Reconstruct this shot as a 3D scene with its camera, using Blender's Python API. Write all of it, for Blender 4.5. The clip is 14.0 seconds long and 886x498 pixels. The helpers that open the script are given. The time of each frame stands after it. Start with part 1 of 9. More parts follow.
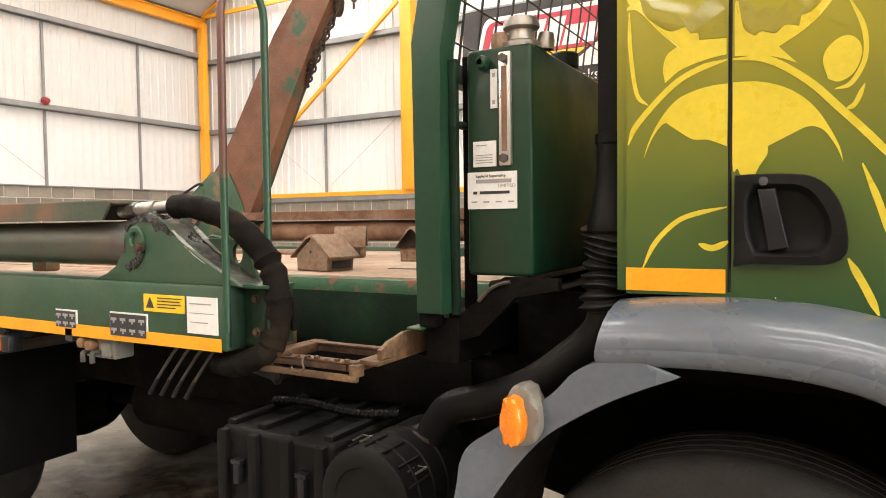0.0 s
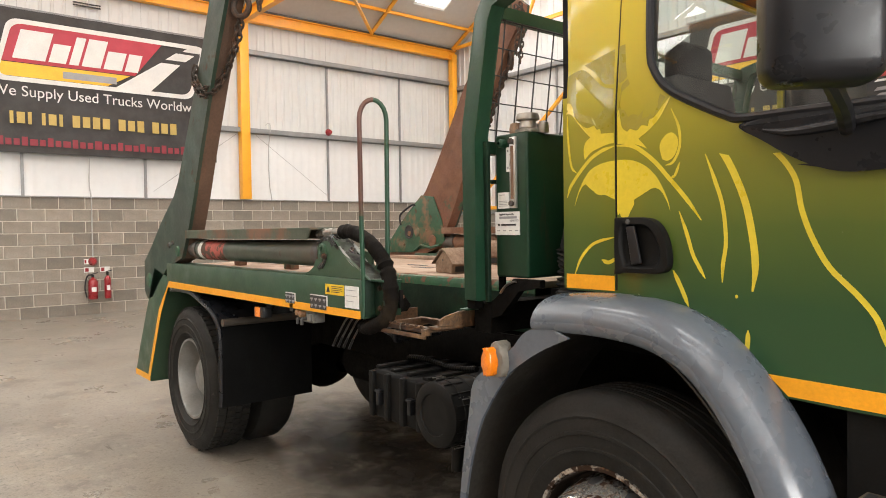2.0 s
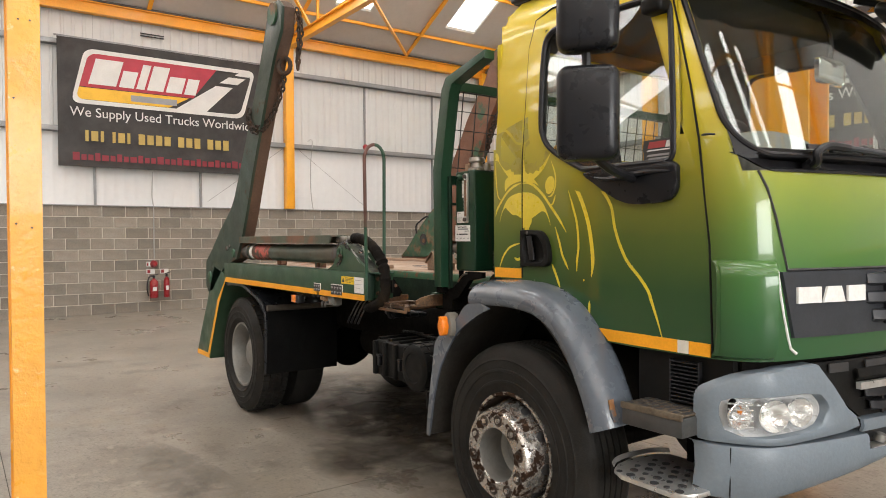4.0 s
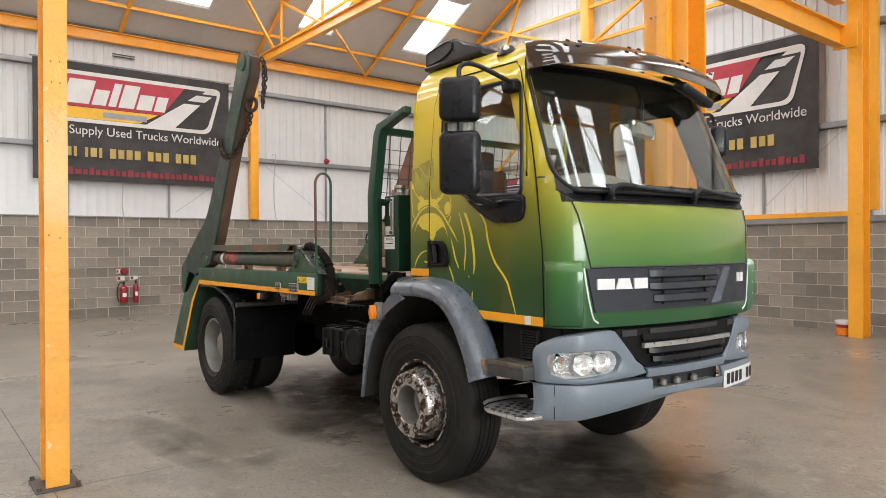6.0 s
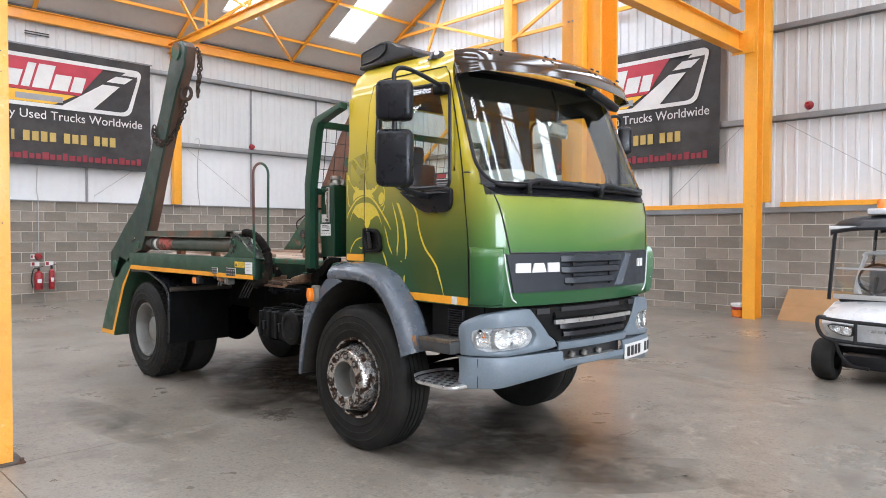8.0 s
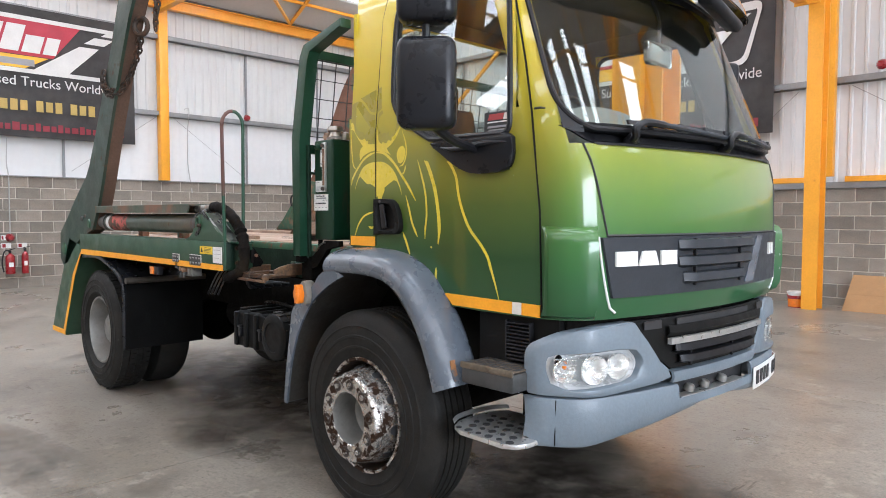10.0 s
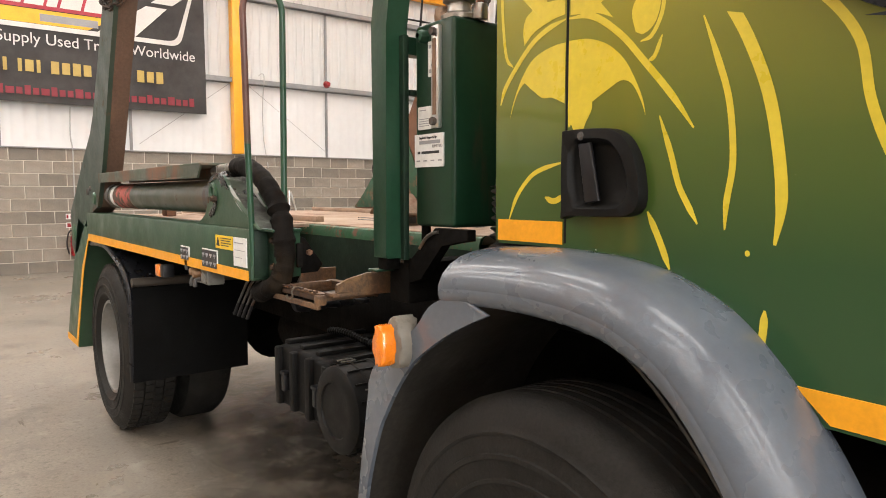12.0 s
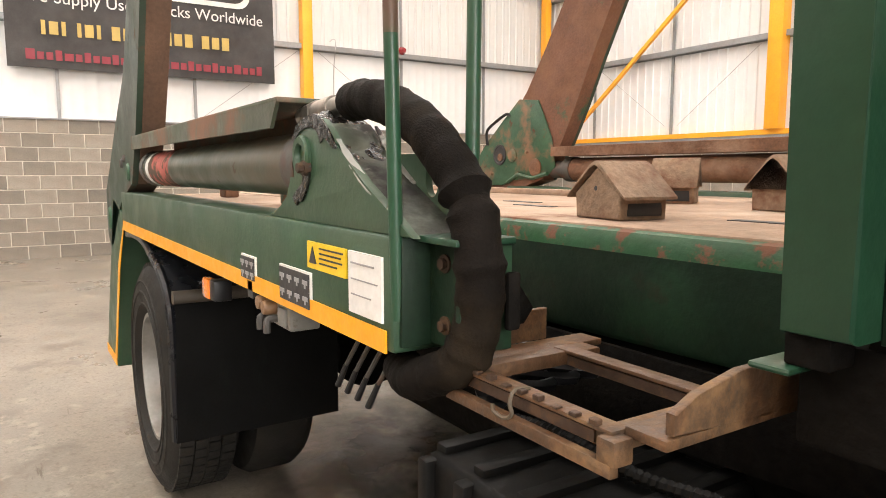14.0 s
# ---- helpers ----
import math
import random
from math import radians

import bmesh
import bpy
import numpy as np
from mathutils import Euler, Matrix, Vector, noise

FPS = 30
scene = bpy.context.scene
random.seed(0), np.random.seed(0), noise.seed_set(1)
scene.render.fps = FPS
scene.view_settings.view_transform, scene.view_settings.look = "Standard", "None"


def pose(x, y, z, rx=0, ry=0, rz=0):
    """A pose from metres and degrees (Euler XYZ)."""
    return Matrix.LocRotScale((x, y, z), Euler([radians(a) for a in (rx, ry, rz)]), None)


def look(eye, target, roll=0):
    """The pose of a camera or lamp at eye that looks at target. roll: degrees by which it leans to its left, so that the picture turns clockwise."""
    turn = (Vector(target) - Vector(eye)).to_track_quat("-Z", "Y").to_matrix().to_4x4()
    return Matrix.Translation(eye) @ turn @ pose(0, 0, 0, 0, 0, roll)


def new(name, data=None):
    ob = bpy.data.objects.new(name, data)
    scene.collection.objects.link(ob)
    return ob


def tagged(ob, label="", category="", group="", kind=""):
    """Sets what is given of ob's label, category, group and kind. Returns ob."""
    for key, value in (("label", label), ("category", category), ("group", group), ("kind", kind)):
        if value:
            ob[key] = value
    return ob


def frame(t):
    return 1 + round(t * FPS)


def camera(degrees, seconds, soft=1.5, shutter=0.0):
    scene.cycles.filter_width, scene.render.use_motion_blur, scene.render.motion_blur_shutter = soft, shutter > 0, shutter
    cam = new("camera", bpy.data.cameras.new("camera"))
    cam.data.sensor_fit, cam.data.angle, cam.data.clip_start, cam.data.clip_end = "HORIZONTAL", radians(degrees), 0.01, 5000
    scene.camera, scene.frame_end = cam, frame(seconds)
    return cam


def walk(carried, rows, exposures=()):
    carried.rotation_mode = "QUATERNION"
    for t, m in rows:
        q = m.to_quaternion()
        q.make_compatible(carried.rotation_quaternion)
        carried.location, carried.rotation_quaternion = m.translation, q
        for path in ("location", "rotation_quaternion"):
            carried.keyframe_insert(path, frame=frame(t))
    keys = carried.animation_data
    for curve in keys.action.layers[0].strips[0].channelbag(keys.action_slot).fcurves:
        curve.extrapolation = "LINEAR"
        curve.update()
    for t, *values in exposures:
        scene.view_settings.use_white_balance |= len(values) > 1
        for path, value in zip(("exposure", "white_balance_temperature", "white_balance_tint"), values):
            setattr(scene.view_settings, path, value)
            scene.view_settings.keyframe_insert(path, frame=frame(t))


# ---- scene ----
cam = camera(65.7, 14.0, soft=0.95)
PATH = [
    (0, (0.189, 0.089, 1.485), (-0.793, 1.83, 1.402), -0.7),
    (0.5, (0.478, 0.01, 1.498), (-0.771, 1.571, 1.418), -1.0),
    (1, (0.775, -0.135, 1.51), (-0.633, 1.283, 1.438), -0.8),
    (1.5, (1.083, -0.182, 1.517), (-0.406, 1.151, 1.457), -0.8),
    (2, (1.37, -0.253, 1.536), (-0.183, 1.006, 1.48), -0.8),
    (2.2, (1.497, -0.331, 1.525), (-0.077, 0.901, 1.478), -0.7),
    (4.3, (2.71, -0.749, 1.528), (1.081, 0.411, 1.502), -0.3),
    (4.5, (2.851, -0.791, 1.52), (1.225, 0.374, 1.503), -0.2),
    (5, (3.129, -0.917, 1.53), (1.515, 0.263, 1.528), -0.4),
    (5.5, (3.366, -1.094, 1.536), (1.769, 0.11, 1.535), -0.2),
    (6, (3.633, -1.196, 1.52), (2.066, 0.047, 1.516), -0.3),
    (6.5, (3.848, -1.314, 1.527), (2.318, -0.026, 1.523), -0.2),
    (7, (3.971, -1.493, 1.521), (2.491, -0.148, 1.515), -0.1),
    (7.5, (3.997, -1.561, 1.522), (2.555, -0.175, 1.501), -0.0),
    (7.7, (3.978, -1.553, 1.524), (2.551, -0.152, 1.494), -0.0),
    (9.8, (2.838, -0.688, 1.492), (1.421, 0.72, 1.4), 0.1),
    (10, (2.683, -0.589, 1.488), (1.257, 0.809, 1.389), 0.1),
    (10.5, (2.237, -0.305, 1.493), (0.789, 1.071, 1.385), 0.2),
    (11, (1.838, 0.002, 1.473), (0.35, 1.333, 1.347), 0.1),
    (11.5, (1.422, 0.247, 1.452), (-0.114, 1.519, 1.309), 0.0),
    (12, (0.998, 0.481, 1.439), (-0.582, 1.697, 1.278), -0.0),
    (12.5, (0.585, 0.688, 1.44), (-1.066, 1.802, 1.261), -0.2),
    (13, (0.141, 0.842, 1.439), (-1.531, 1.921, 1.243), -0.1),
    (13.5, (-0.139, 0.927, 1.418), (-1.818, 1.995, 1.208), -0.2),
    (14, (-0.317, 0.893, 1.414), (-1.994, 1.959, 1.189), -0.0),
]
EXPOSURE = [(0.0, 0.54, 6800, 10), (1.0, 0.34, 6650, 10), (2.0, 0.15, 6600, 10), (4.5, -0.24, 6500, 10), (5.5, -0.27, 6350, 10), (7.0, -0.04, 5800, 10), (7.7, -0.01, 5600, 10), (10.0, 0.09, 5600, 10), (11.0, 0.01, 6100, 10), (12.0, 0.24, 6650, 12), (13.0, 0.41, 6700, 10), (14.0, 0.52, 6800, 12)]
walk(cam, [(t, look(eye, target, roll)) for t, eye, target, roll in PATH], EXPOSURE)
SKY_POWER, EAST_FILL_POWER = 121, 1150

# ---- world, daylight ----
world = bpy.data.worlds.new("overcast_sky")
scene.world = world
world.use_nodes = True
wn = world.node_tree.nodes
sky = wn.new("ShaderNodeTexSky")
sky.sky_type = "NISHITA"
sky.sun_disc = False
sky.sun_elevation, sky.sun_rotation = radians(48), radians(200)
world.node_tree.links.new(sky.outputs[0], wn["Background"].inputs[0])
wn["Background"].inputs[1].default_value = 0.1
sun_data = bpy.data.lights.new("sun", "SUN")
sun_data.energy, sun_data.angle, sun_data.color = 1.0, radians(12), (1.0, 0.96, 0.9)
sun = new("sun", sun_data)
sun.matrix_world = look((20, -30, 40), (0, 0, 0))

# ---- plan of the hall ----
WX, WY = -13.18, 12.0          # inner faces of the two seen walls
EX, EY = 14.0, -13.0           # the two walls behind the camera
EAVE, SLOPE = 6.42, 0.53
VALLEY = -1.3                  # line of inner columns
RIDGE = (WX + VALLEY) / 2
RIDGE2 = (VALLEY + EX) / 2


def roof_z(x):
    if x < VALLEY:
        return EAVE + SLOPE * (min(x - WX, VALLEY - x))
    return EAVE + SLOPE * (min(x - VALLEY, EX - x))


SKYLIGHTS = [0.3 + 3.17 * k - 12.68 for k in range(8)]
SKY_W = 0.95


def skylight_lamp(y0, xa, xb, power):
    """Daylight that enters through one roof light."""
    d = bpy.data.lights.new("roof_light", "AREA")
    d.shape, d.size, d.size_y = "RECTANGLE", SKY_W, math.hypot(xb - xa, roof_z(xb) - roof_z(xa))
    d.energy, d.color = power, (1.0, 0.985, 0.955)
    o = new("roof_light", d)
    xm = (xa + xb) / 2
    up = Vector((xb - xa, 0, roof_z(xb) - roof_z(xa))).normalized()
    side = Vector((0, 1, 0))
    nrm = side.cross(up)
    if nrm.z < 0:
        nrm = -nrm
        side = -side
    m = Matrix((side, up, side.cross(up))).transposed().to_4x4()
    if m.col[2].z < 0:
        m = Matrix((-side, up, (-side).cross(up))).transposed().to_4x4()
    o.matrix_world = Matrix.Translation((xm, y0 + SKY_W / 2, roof_z(xm) - 0.02)) @ m


SKYX = [(-12.05, -8.0), (-6.4, -2.4), (0.0, 5.4), (7.3, 12.8)]
for y0 in SKYLIGHTS:
    for xa, xb in SKYX:
        skylight_lamp(y0, xa, xb, SKY_POWER)


# ---- materials ----
def mix_rgb(nt, a, b, fac):
    n = nt.nodes.new("ShaderNodeMix")
    n.data_type = "RGBA"
    nt.links.new(fac, n.inputs[0])
    for sock, v in ((n.inputs[6], a), (n.inputs[7], b)):
        if isinstance(v, tuple):
            sock.default_value = (*v, 1)
        else:
            nt.links.new(v, sock)
    return n.outputs[2]


def noise_fac(nt, scale, detail=4, lo=0.35, hi=0.65, rough=0.6, stretch=None, dist=0.0):
    tc = nt.nodes.new("ShaderNodeTexCoord")
    vec = tc.outputs["Object"]
    if stretch:
        mp = nt.nodes.new("ShaderNodeMapping")
        mp.inputs["Scale"].default_value = stretch
        nt.links.new(vec, mp.inputs[0])
        vec = mp.outputs[0]
    n = nt.nodes.new("ShaderNodeTexNoise")
    n.inputs["Scale"].default_value, n.inputs["Detail"].default_value = scale, detail
    n.inputs["Roughness"].default_value, n.inputs["Distortion"].default_value = rough, dist
    nt.links.new(vec, n.inputs["Vector"])
    r = nt.nodes.new("ShaderNodeMapRange")
    r.inputs[1].default_value, r.inputs[2].default_value = lo, hi
    nt.links.new(n.outputs[0], r.inputs[0])
    return r.outputs[0]


def surface(name, colour, rough=0.5, metal=0.0, vary=0.12, vscale=3.0, grain=60.0, gamt=0.06, bump=0.1, wear=None, coat=0.0,
            stretch=None, island=0.0, spec=0.5, obvary=0.0):
    """A material with a base colour that varies at two scales, fine relief, and if given wear = (colour, scale, lo, hi, rough)."""
    m = bpy.data.materials.new(name)
    m.use_nodes = True
    nt = m.node_tree
    b = nt.nodes["Principled BSDF"]
    dark = tuple(c * (1 - vary) for c in colour)
    lite = tuple(min(1, c * (1 + vary)) for c in colour)
    col = mix_rgb(nt, dark, lite, noise_fac(nt, vscale, 5, 0.3, 0.7, stretch=stretch))
    gf = noise_fac(nt, grain, 3, 0.3, 0.7, stretch=stretch)
    dk = nt.nodes.new("ShaderNodeMix")
    dk.data_type, dk.blend_type = "RGBA", "MULTIPLY"
    dk.inputs[0].default_value = 1
    nt.links.new(col, dk.inputs[6])
    nt.links.new(mix_rgb(nt, (1 - gamt,) * 3, (1 + gamt,) * 3, gf), dk.inputs[7])
    col = dk.outputs[2]
    if obvary or island:
        rnd = nt.nodes.new("ShaderNodeObjectInfo").outputs["Random"] if obvary else nt.nodes.new("ShaderNodeNewGeometry").outputs["Random Per Island"]
        a = obvary or island
        k = nt.nodes.new("ShaderNodeMix")
        k.data_type, k.blend_type = "RGBA", "MULTIPLY"
        k.inputs[0].default_value = 1
        nt.links.new(col, k.inputs[6])
        nt.links.new(mix_rgb(nt, (1 - a,) * 3, (1 + a,) * 3, rnd), k.inputs[7])
        col = k.outputs[2]
    rr = nt.nodes.new("ShaderNodeMapRange")
    rr.inputs[3].default_value, rr.inputs[4].default_value = max(0.03, rough - 0.08), min(1, rough + 0.1)
    nt.links.new(noise_fac(nt, vscale * 2.3, 4), rr.inputs[0])
    rough_out = rr.outputs[0]
    for w in ([] if wear is None else wear if isinstance(wear, list) else [wear]):
        wc, ws, wlo, whi, wr = w[:5]
        f = noise_fac(nt, ws, 8, wlo, whi, 0.65, stretch=w[5] if len(w) > 5 else None)
        col = mix_rgb(nt, col, wc, f)
        mr = nt.nodes.new("ShaderNodeMix")
        nt.links.new(f, mr.inputs[0])
        nt.links.new(rough_out, mr.inputs[2])
        mr.inputs[3].default_value = wr
        rough_out = mr.outputs[0]
    nt.links.new(col, b.inputs["Base Color"])
    nt.links.new(rough_out, b.inputs["Roughness"])
    b.inputs["Metallic"].default_value = metal
    b.inputs["Coat Weight"].default_value = coat
    b.inputs["Coat Roughness"].default_value = 0.08
    b.inputs["Specular IOR Level"].default_value = spec
    if bump:
        bp = nt.nodes.new("ShaderNodeBump")
        bp.inputs["Strength"].default_value, bp.inputs["Distance"].default_value = bump, 0.004
        nt.links.new(gf, bp.inputs["Height"])
        nt.links.new(bp.outputs[0], b.inputs["Normal"])
    return m


RUST, RUST2 = (0.13, 0.062, 0.035), (0.26, 0.13, 0.075)
M = {}
M["block"] = surface("concrete_block", (0.25, 0.22, 0.185), 0.95, vary=0.22, vscale=4, grain=90, gamt=0.25, bump=0.6, obvary=0.24,
                     wear=((0.15, 0.135, 0.12), 1.1, 0.56, 0.75, 0.95))
M["block_far"] = surface("concrete_block_far", (0.25, 0.22, 0.185), 0.95, vary=0.2, vscale=5, grain=90, gamt=0.2, bump=0.6, island=0.15)
M["mortar"] = surface("mortar", (0.60, 0.555, 0.48), 0.95, vary=0.12, grain=120, gamt=0.12, bump=0.3)
M["clad"] = surface("white_cladding", (0.71, 0.72, 0.725), 0.42, vary=0.03, vscale=0.8, grain=8, gamt=0.02, bump=0.02,
                    wear=((0.62, 0.61, 0.58), 0.9, 0.6, 0.85, 0.5))
# Upper sheets are a greyer white than the lower ones.
M["clad_upper"] = surface("greyer_white_cladding", (0.60, 0.605, 0.60), 0.45, vary=0.04, vscale=0.8, grain=8, gamt=0.02, bump=0.02,
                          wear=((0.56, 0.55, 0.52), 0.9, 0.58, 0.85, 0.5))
M["girt"] = surface("galvanised_steel", (0.27, 0.275, 0.28), 0.5, 0.5, vary=0.15, vscale=2, grain=30, bump=0.05)
M["roofsheet"] = surface("roof_lining", (0.53, 0.51, 0.48), 0.7, vary=0.06, vscale=1, grain=10, gamt=0.03, bump=0.02)
M["orange"] = surface("orange_paint", (0.86, 0.385, 0.025), 0.42, vary=0.07, vscale=2, grain=40, gamt=0.05, bump=0.06, coat=0.1,
                      wear=((0.55, 0.2, 0.03), 7, 0.66, 0.78, 0.6))
M["post_orange"] = surface("chipped_orange_paint", (0.86, 0.40, 0.045), 0.34, vary=0.09, vscale=3, grain=22, gamt=0.05, bump=0.55, coat=0.2,
                           wear=[((0.93, 0.62, 0.27), 9, 0.62, 0.66, 0.5), ((0.35, 0.12, 0.02), 26, 0.70, 0.73, 0.6)])
M["steel_dark"] = surface("dark_steel", (0.09, 0.085, 0.08), 0.6, 0.4, wear=(RUST, 9, 0.5, 0.7, 0.8))
M["outside"] = surface("outside_wall", (0.4, 0.4, 0.4), 0.9)


def floor_material():
    m = surface("concrete_floor", (0.245, 0.218, 0.182), 0.33, vary=0.12, vscale=0.4, grain=60, gamt=0.22, bump=0.08, spec=0.5,
                wear=[((0.155, 0.136, 0.112), 0.45, 0.48, 0.72, 0.25), ((0.295, 0.25, 0.185), 0.6, 0.56, 0.76, 0.45),
                      ((0.145, 0.127, 0.104), 2.1, 0.53, 0.66, 0.32), ((0.33, 0.298, 0.25), 7, 0.55, 0.66, 0.45), ((0.165, 0.145, 0.12), 24, 0.54, 0.66, 0.4),
                      ((0.13, 0.112, 0.09), 6, 0.655, 0.70, 0.5, (0.18, 1.5, 1)), ((0.13, 0.112, 0.09), 5, 0.665, 0.71, 0.5, (1.4, 0.2, 1)),
                      ((0.055, 0.047, 0.04), 15, 0.69, 0.72, 0.5), ((0.42, 0.39, 0.33), 22, 0.71, 0.73, 0.6)])
    return m


M["floor"] = floor_material()
M["joint"] = surface("dirty_joint", (0.09, 0.08, 0.07), 0.9)
M["stain"] = surface("oil_stain", (0.045, 0.038, 0.031), 0.55, spec=0.15, vary=0.3, vscale=8)
M["scuff"] = surface("pale_spill", (0.46, 0.43, 0.385), 0.7, vary=0.1, vscale=8)


# ---- mesh helpers ----
def thing(name, loc, label, category, group="", kind=""):
    ob = new(name)
    ob.location = loc
    ob.empty_display_size = 0.1
    return tagged(ob, label, category, group, kind)


def mesh_of(name, bm, mat, angle=35, smooth=True, recalc=True):
    if recalc:
        bmesh.ops.recalc_face_normals(bm, faces=bm.faces)
    me = bpy.data.meshes.new(name)
    bm.to_mesh(me)
    bm.free()
    if smooth:
        me.polygons.foreach_set("use_smooth", [True] * len(me.polygons))
        me.set_sharp_from_angle(angle=radians(angle))
    me.materials.append(mat)
    return me


def part(name, bm, mat, parent=None, label="", angle=35, smooth=True, recalc=True):
    ob = new(name, mesh_of(name, bm, mat, angle, smooth, recalc))
    if parent is not None:
        ob.parent = parent
        if parent.type == "EMPTY":
            ob.matrix_parent_inverse = Matrix.Translation(-Vector(parent.location))
    return tagged(ob, label)


def setting(name, bm, mat, label="", category="", smooth=True, angle=35, recalc=True):
    return tagged(part(name, bm, mat, None, "", angle, smooth, recalc), label, category, "", "structure")


def B():
    return bmesh.new()


def box(bm, x0, x1, y0, y1, z0, z1, bevel=0.0, seg=2):
    vs = bmesh.ops.create_cube(bm, size=1)["verts"]
    bmesh.ops.scale(bm, vec=(x1 - x0, y1 - y0, z1 - z0), verts=vs)
    bmesh.ops.translate(bm, vec=((x0 + x1) / 2, (y0 + y1) / 2, (z0 + z1) / 2), verts=vs)
    if bevel:
        es = {e for v in vs for e in v.link_edges}
        bmesh.ops.bevel(bm, geom=list(es), offset=bevel, segments=seg, affect="EDGES", profile=0.5)
    return bm


def bar(bm, p0, p1, w, h, up=(0, 0, 1)):
    """A straight rectangular bar between two points, w across and h along up."""
    p0, p1 = Vector(p0), Vector(p1)
    d = (p1 - p0).normalized()
    s = d.cross(Vector(up)).normalized()
    u = s.cross(d)
    q = []
    for p in (p0, p1):
        q.append([bm.verts.new(p + s * a * w / 2 + u * b * h / 2) for a, b in ((-1, -1), (1, -1), (1, 1), (-1, 1))])
    bm.faces.new(q[0][::-1])
    bm.faces.new(q[1])
    for i in range(4):
        bm.faces.new((q[0][i], q[0][(i + 1) % 4], q[1][(i + 1) % 4], q[1][i]))
    return bm


def ibeam(bm, p0, p1, w, h, up=(0, 0, 1), tf=0.018, tw=0.012):
    p0, p1, u = Vector(p0), Vector(p1), Vector(up)
    d = (p1 - p0).normalized()
    s = d.cross(u).normalized()
    u = s.cross(d)
    a, c, e, g = w / 2, tw / 2, h / 2, h / 2 - tf
    prof = [(-a, -e), (a, -e), (a, -g), (c, -g), (c, g), (a, g), (a, e), (-a, e), (-a, g), (-c, g), (-c, -g), (-a, -g)]
    lo = [bm.verts.new(p0 + s * x + u * y) for x, y in prof]
    hi = [bm.verts.new(p1 + s * x + u * y) for x, y in prof]
    n = len(prof)
    for k in range(n):
        bm.faces.new((lo[k], lo[(k + 1) % n], hi[(k + 1) % n], hi[k]))
    for ring in (lo, hi):
        for q in ((0, 1, 2, 11), (10, 3, 4, 9), (8, 5, 6, 7)):
            bm.faces.new([ring[i] for i in q])
        bm.faces.new([ring[i] for i in (11, 2, 3, 10)])
        bm.faces.new([ring[i] for i in (9, 4, 5, 8)])
    return bm


def cyl(bm, p0, p1, r, n=16, r2=None, caps=True):
    p0, p1 = Vector(p0), Vector(p1)
    d = p1 - p0
    m = Matrix.Translation((p0 + p1) / 2) @ d.to_track_quat("Z", "Y").to_matrix().to_4x4()
    bmesh.ops.create_cone(bm, cap_ends=caps, segments=n, radius1=r, radius2=r if r2 is None else r2, depth=d.length, matrix=m)
    return bm


def prism(bm, pts, axis, a, b, bevel=0.0, seg=2):
    """Extrudes a polygon along an axis from a to b; the points are (x, z) for "y", (y, z) for "x", (x, y) for "z"."""
    def put(p, v):
        return {"y": (p[0], v, p[1]), "x": (v, p[0], p[1]), "z": (p[0], p[1], v)}[axis]
    lo = [bm.verts.new(put(p, a)) for p in pts]
    hi = [bm.verts.new(put(p, b)) for p in pts]
    fs = [bm.faces.new(lo[::-1]), bm.faces.new(hi)]
    n = len(pts)
    for i in range(n):
        fs.append(bm.faces.new((lo[i], lo[(i + 1) % n], hi[(i + 1) % n], hi[i])))
    if bevel:
        es = {e for f in fs[:2] for e in f.edges}
        bmesh.ops.bevel(bm, geom=list(es), offset=bevel, segments=seg, affect="EDGES", profile=0.5)
    return bm


def smooth_path(pts, k=6):
    """A Catmull-Rom curve through the points."""
    p = [Vector(q) for q in pts]
    p = [2 * p[0] - p[1], *p, 2 * p[-1] - p[-2]]
    out = []
    for i in range(1, len(p) - 2):
        for j in range(k):
            t = j / k
            a, b, c, d = p[i - 1], p[i], p[i + 1], p[i + 2]
            out.append(0.5 * (2 * b + (c - a) * t + (2 * a - 5 * b + 4 * c - d) * t * t + (3 * b - a - 3 * c + d) * t ** 3))
    out.append(p[-2])
    return out


def tube(bm, pts, r, n=8, closed=False, radii=None):
    pts = [Vector(p) for p in pts]
    m = len(pts)
    rings, prev = [], None
    for i, p in enumerate(pts):
        if closed:
            d = pts[(i + 1) % m] - pts[i - 1]
        else:
            d = pts[min(i + 1, m - 1)] - pts[max(i - 1, 0)]
        d.normalize()
        if prev is None:
            a = Vector((0, 0, 1)) if abs(d.z) < 0.9 else Vector((1, 0, 0))
            s = d.cross(a).normalized()
        else:
            s = (prev - d * prev.dot(d)).normalized()
        prev = s
        u = d.cross(s)
        rr = radii[i] if radii else r
        rings.append([bm.verts.new(p + (s * math.cos(6.2832 * k / n) + u * math.sin(6.2832 * k / n)) * rr) for k in range(n)])
    for i in range(m if closed else m - 1):
        a, b = rings[i], rings[(i + 1) % m]
        for k in range(n):
            bm.faces.new((a[k], a[(k + 1) % n], b[(k + 1) % n], b[k]))
    if not closed:
        bm.faces.new(rings[0][::-1])
        bm.faces.new(rings[-1])
    return bm


def lathe(bm, prof, origin, axis, n=32, closed=False):
    """Turns (radius, along) pairs about an axis through origin."""
    o, ax = Vector(origin), Vector(axis).normalized()
    q = ax.to_track_quat("Z", "Y")
    rings = []
    for r, h in prof:
        rings.append([bm.verts.new(o + q @ Vector((r * math.cos(6.28318 * k / n), r * math.sin(6.28318 * k / n), h))) for k in range(n)])
    for a, b in zip(rings, rings[1:] + ([rings[0]] if closed else [])):
        for k in range(n):
            bm.faces.new((a[k], a[(k + 1) % n], b[(k + 1) % n], b[k]))
    return bm


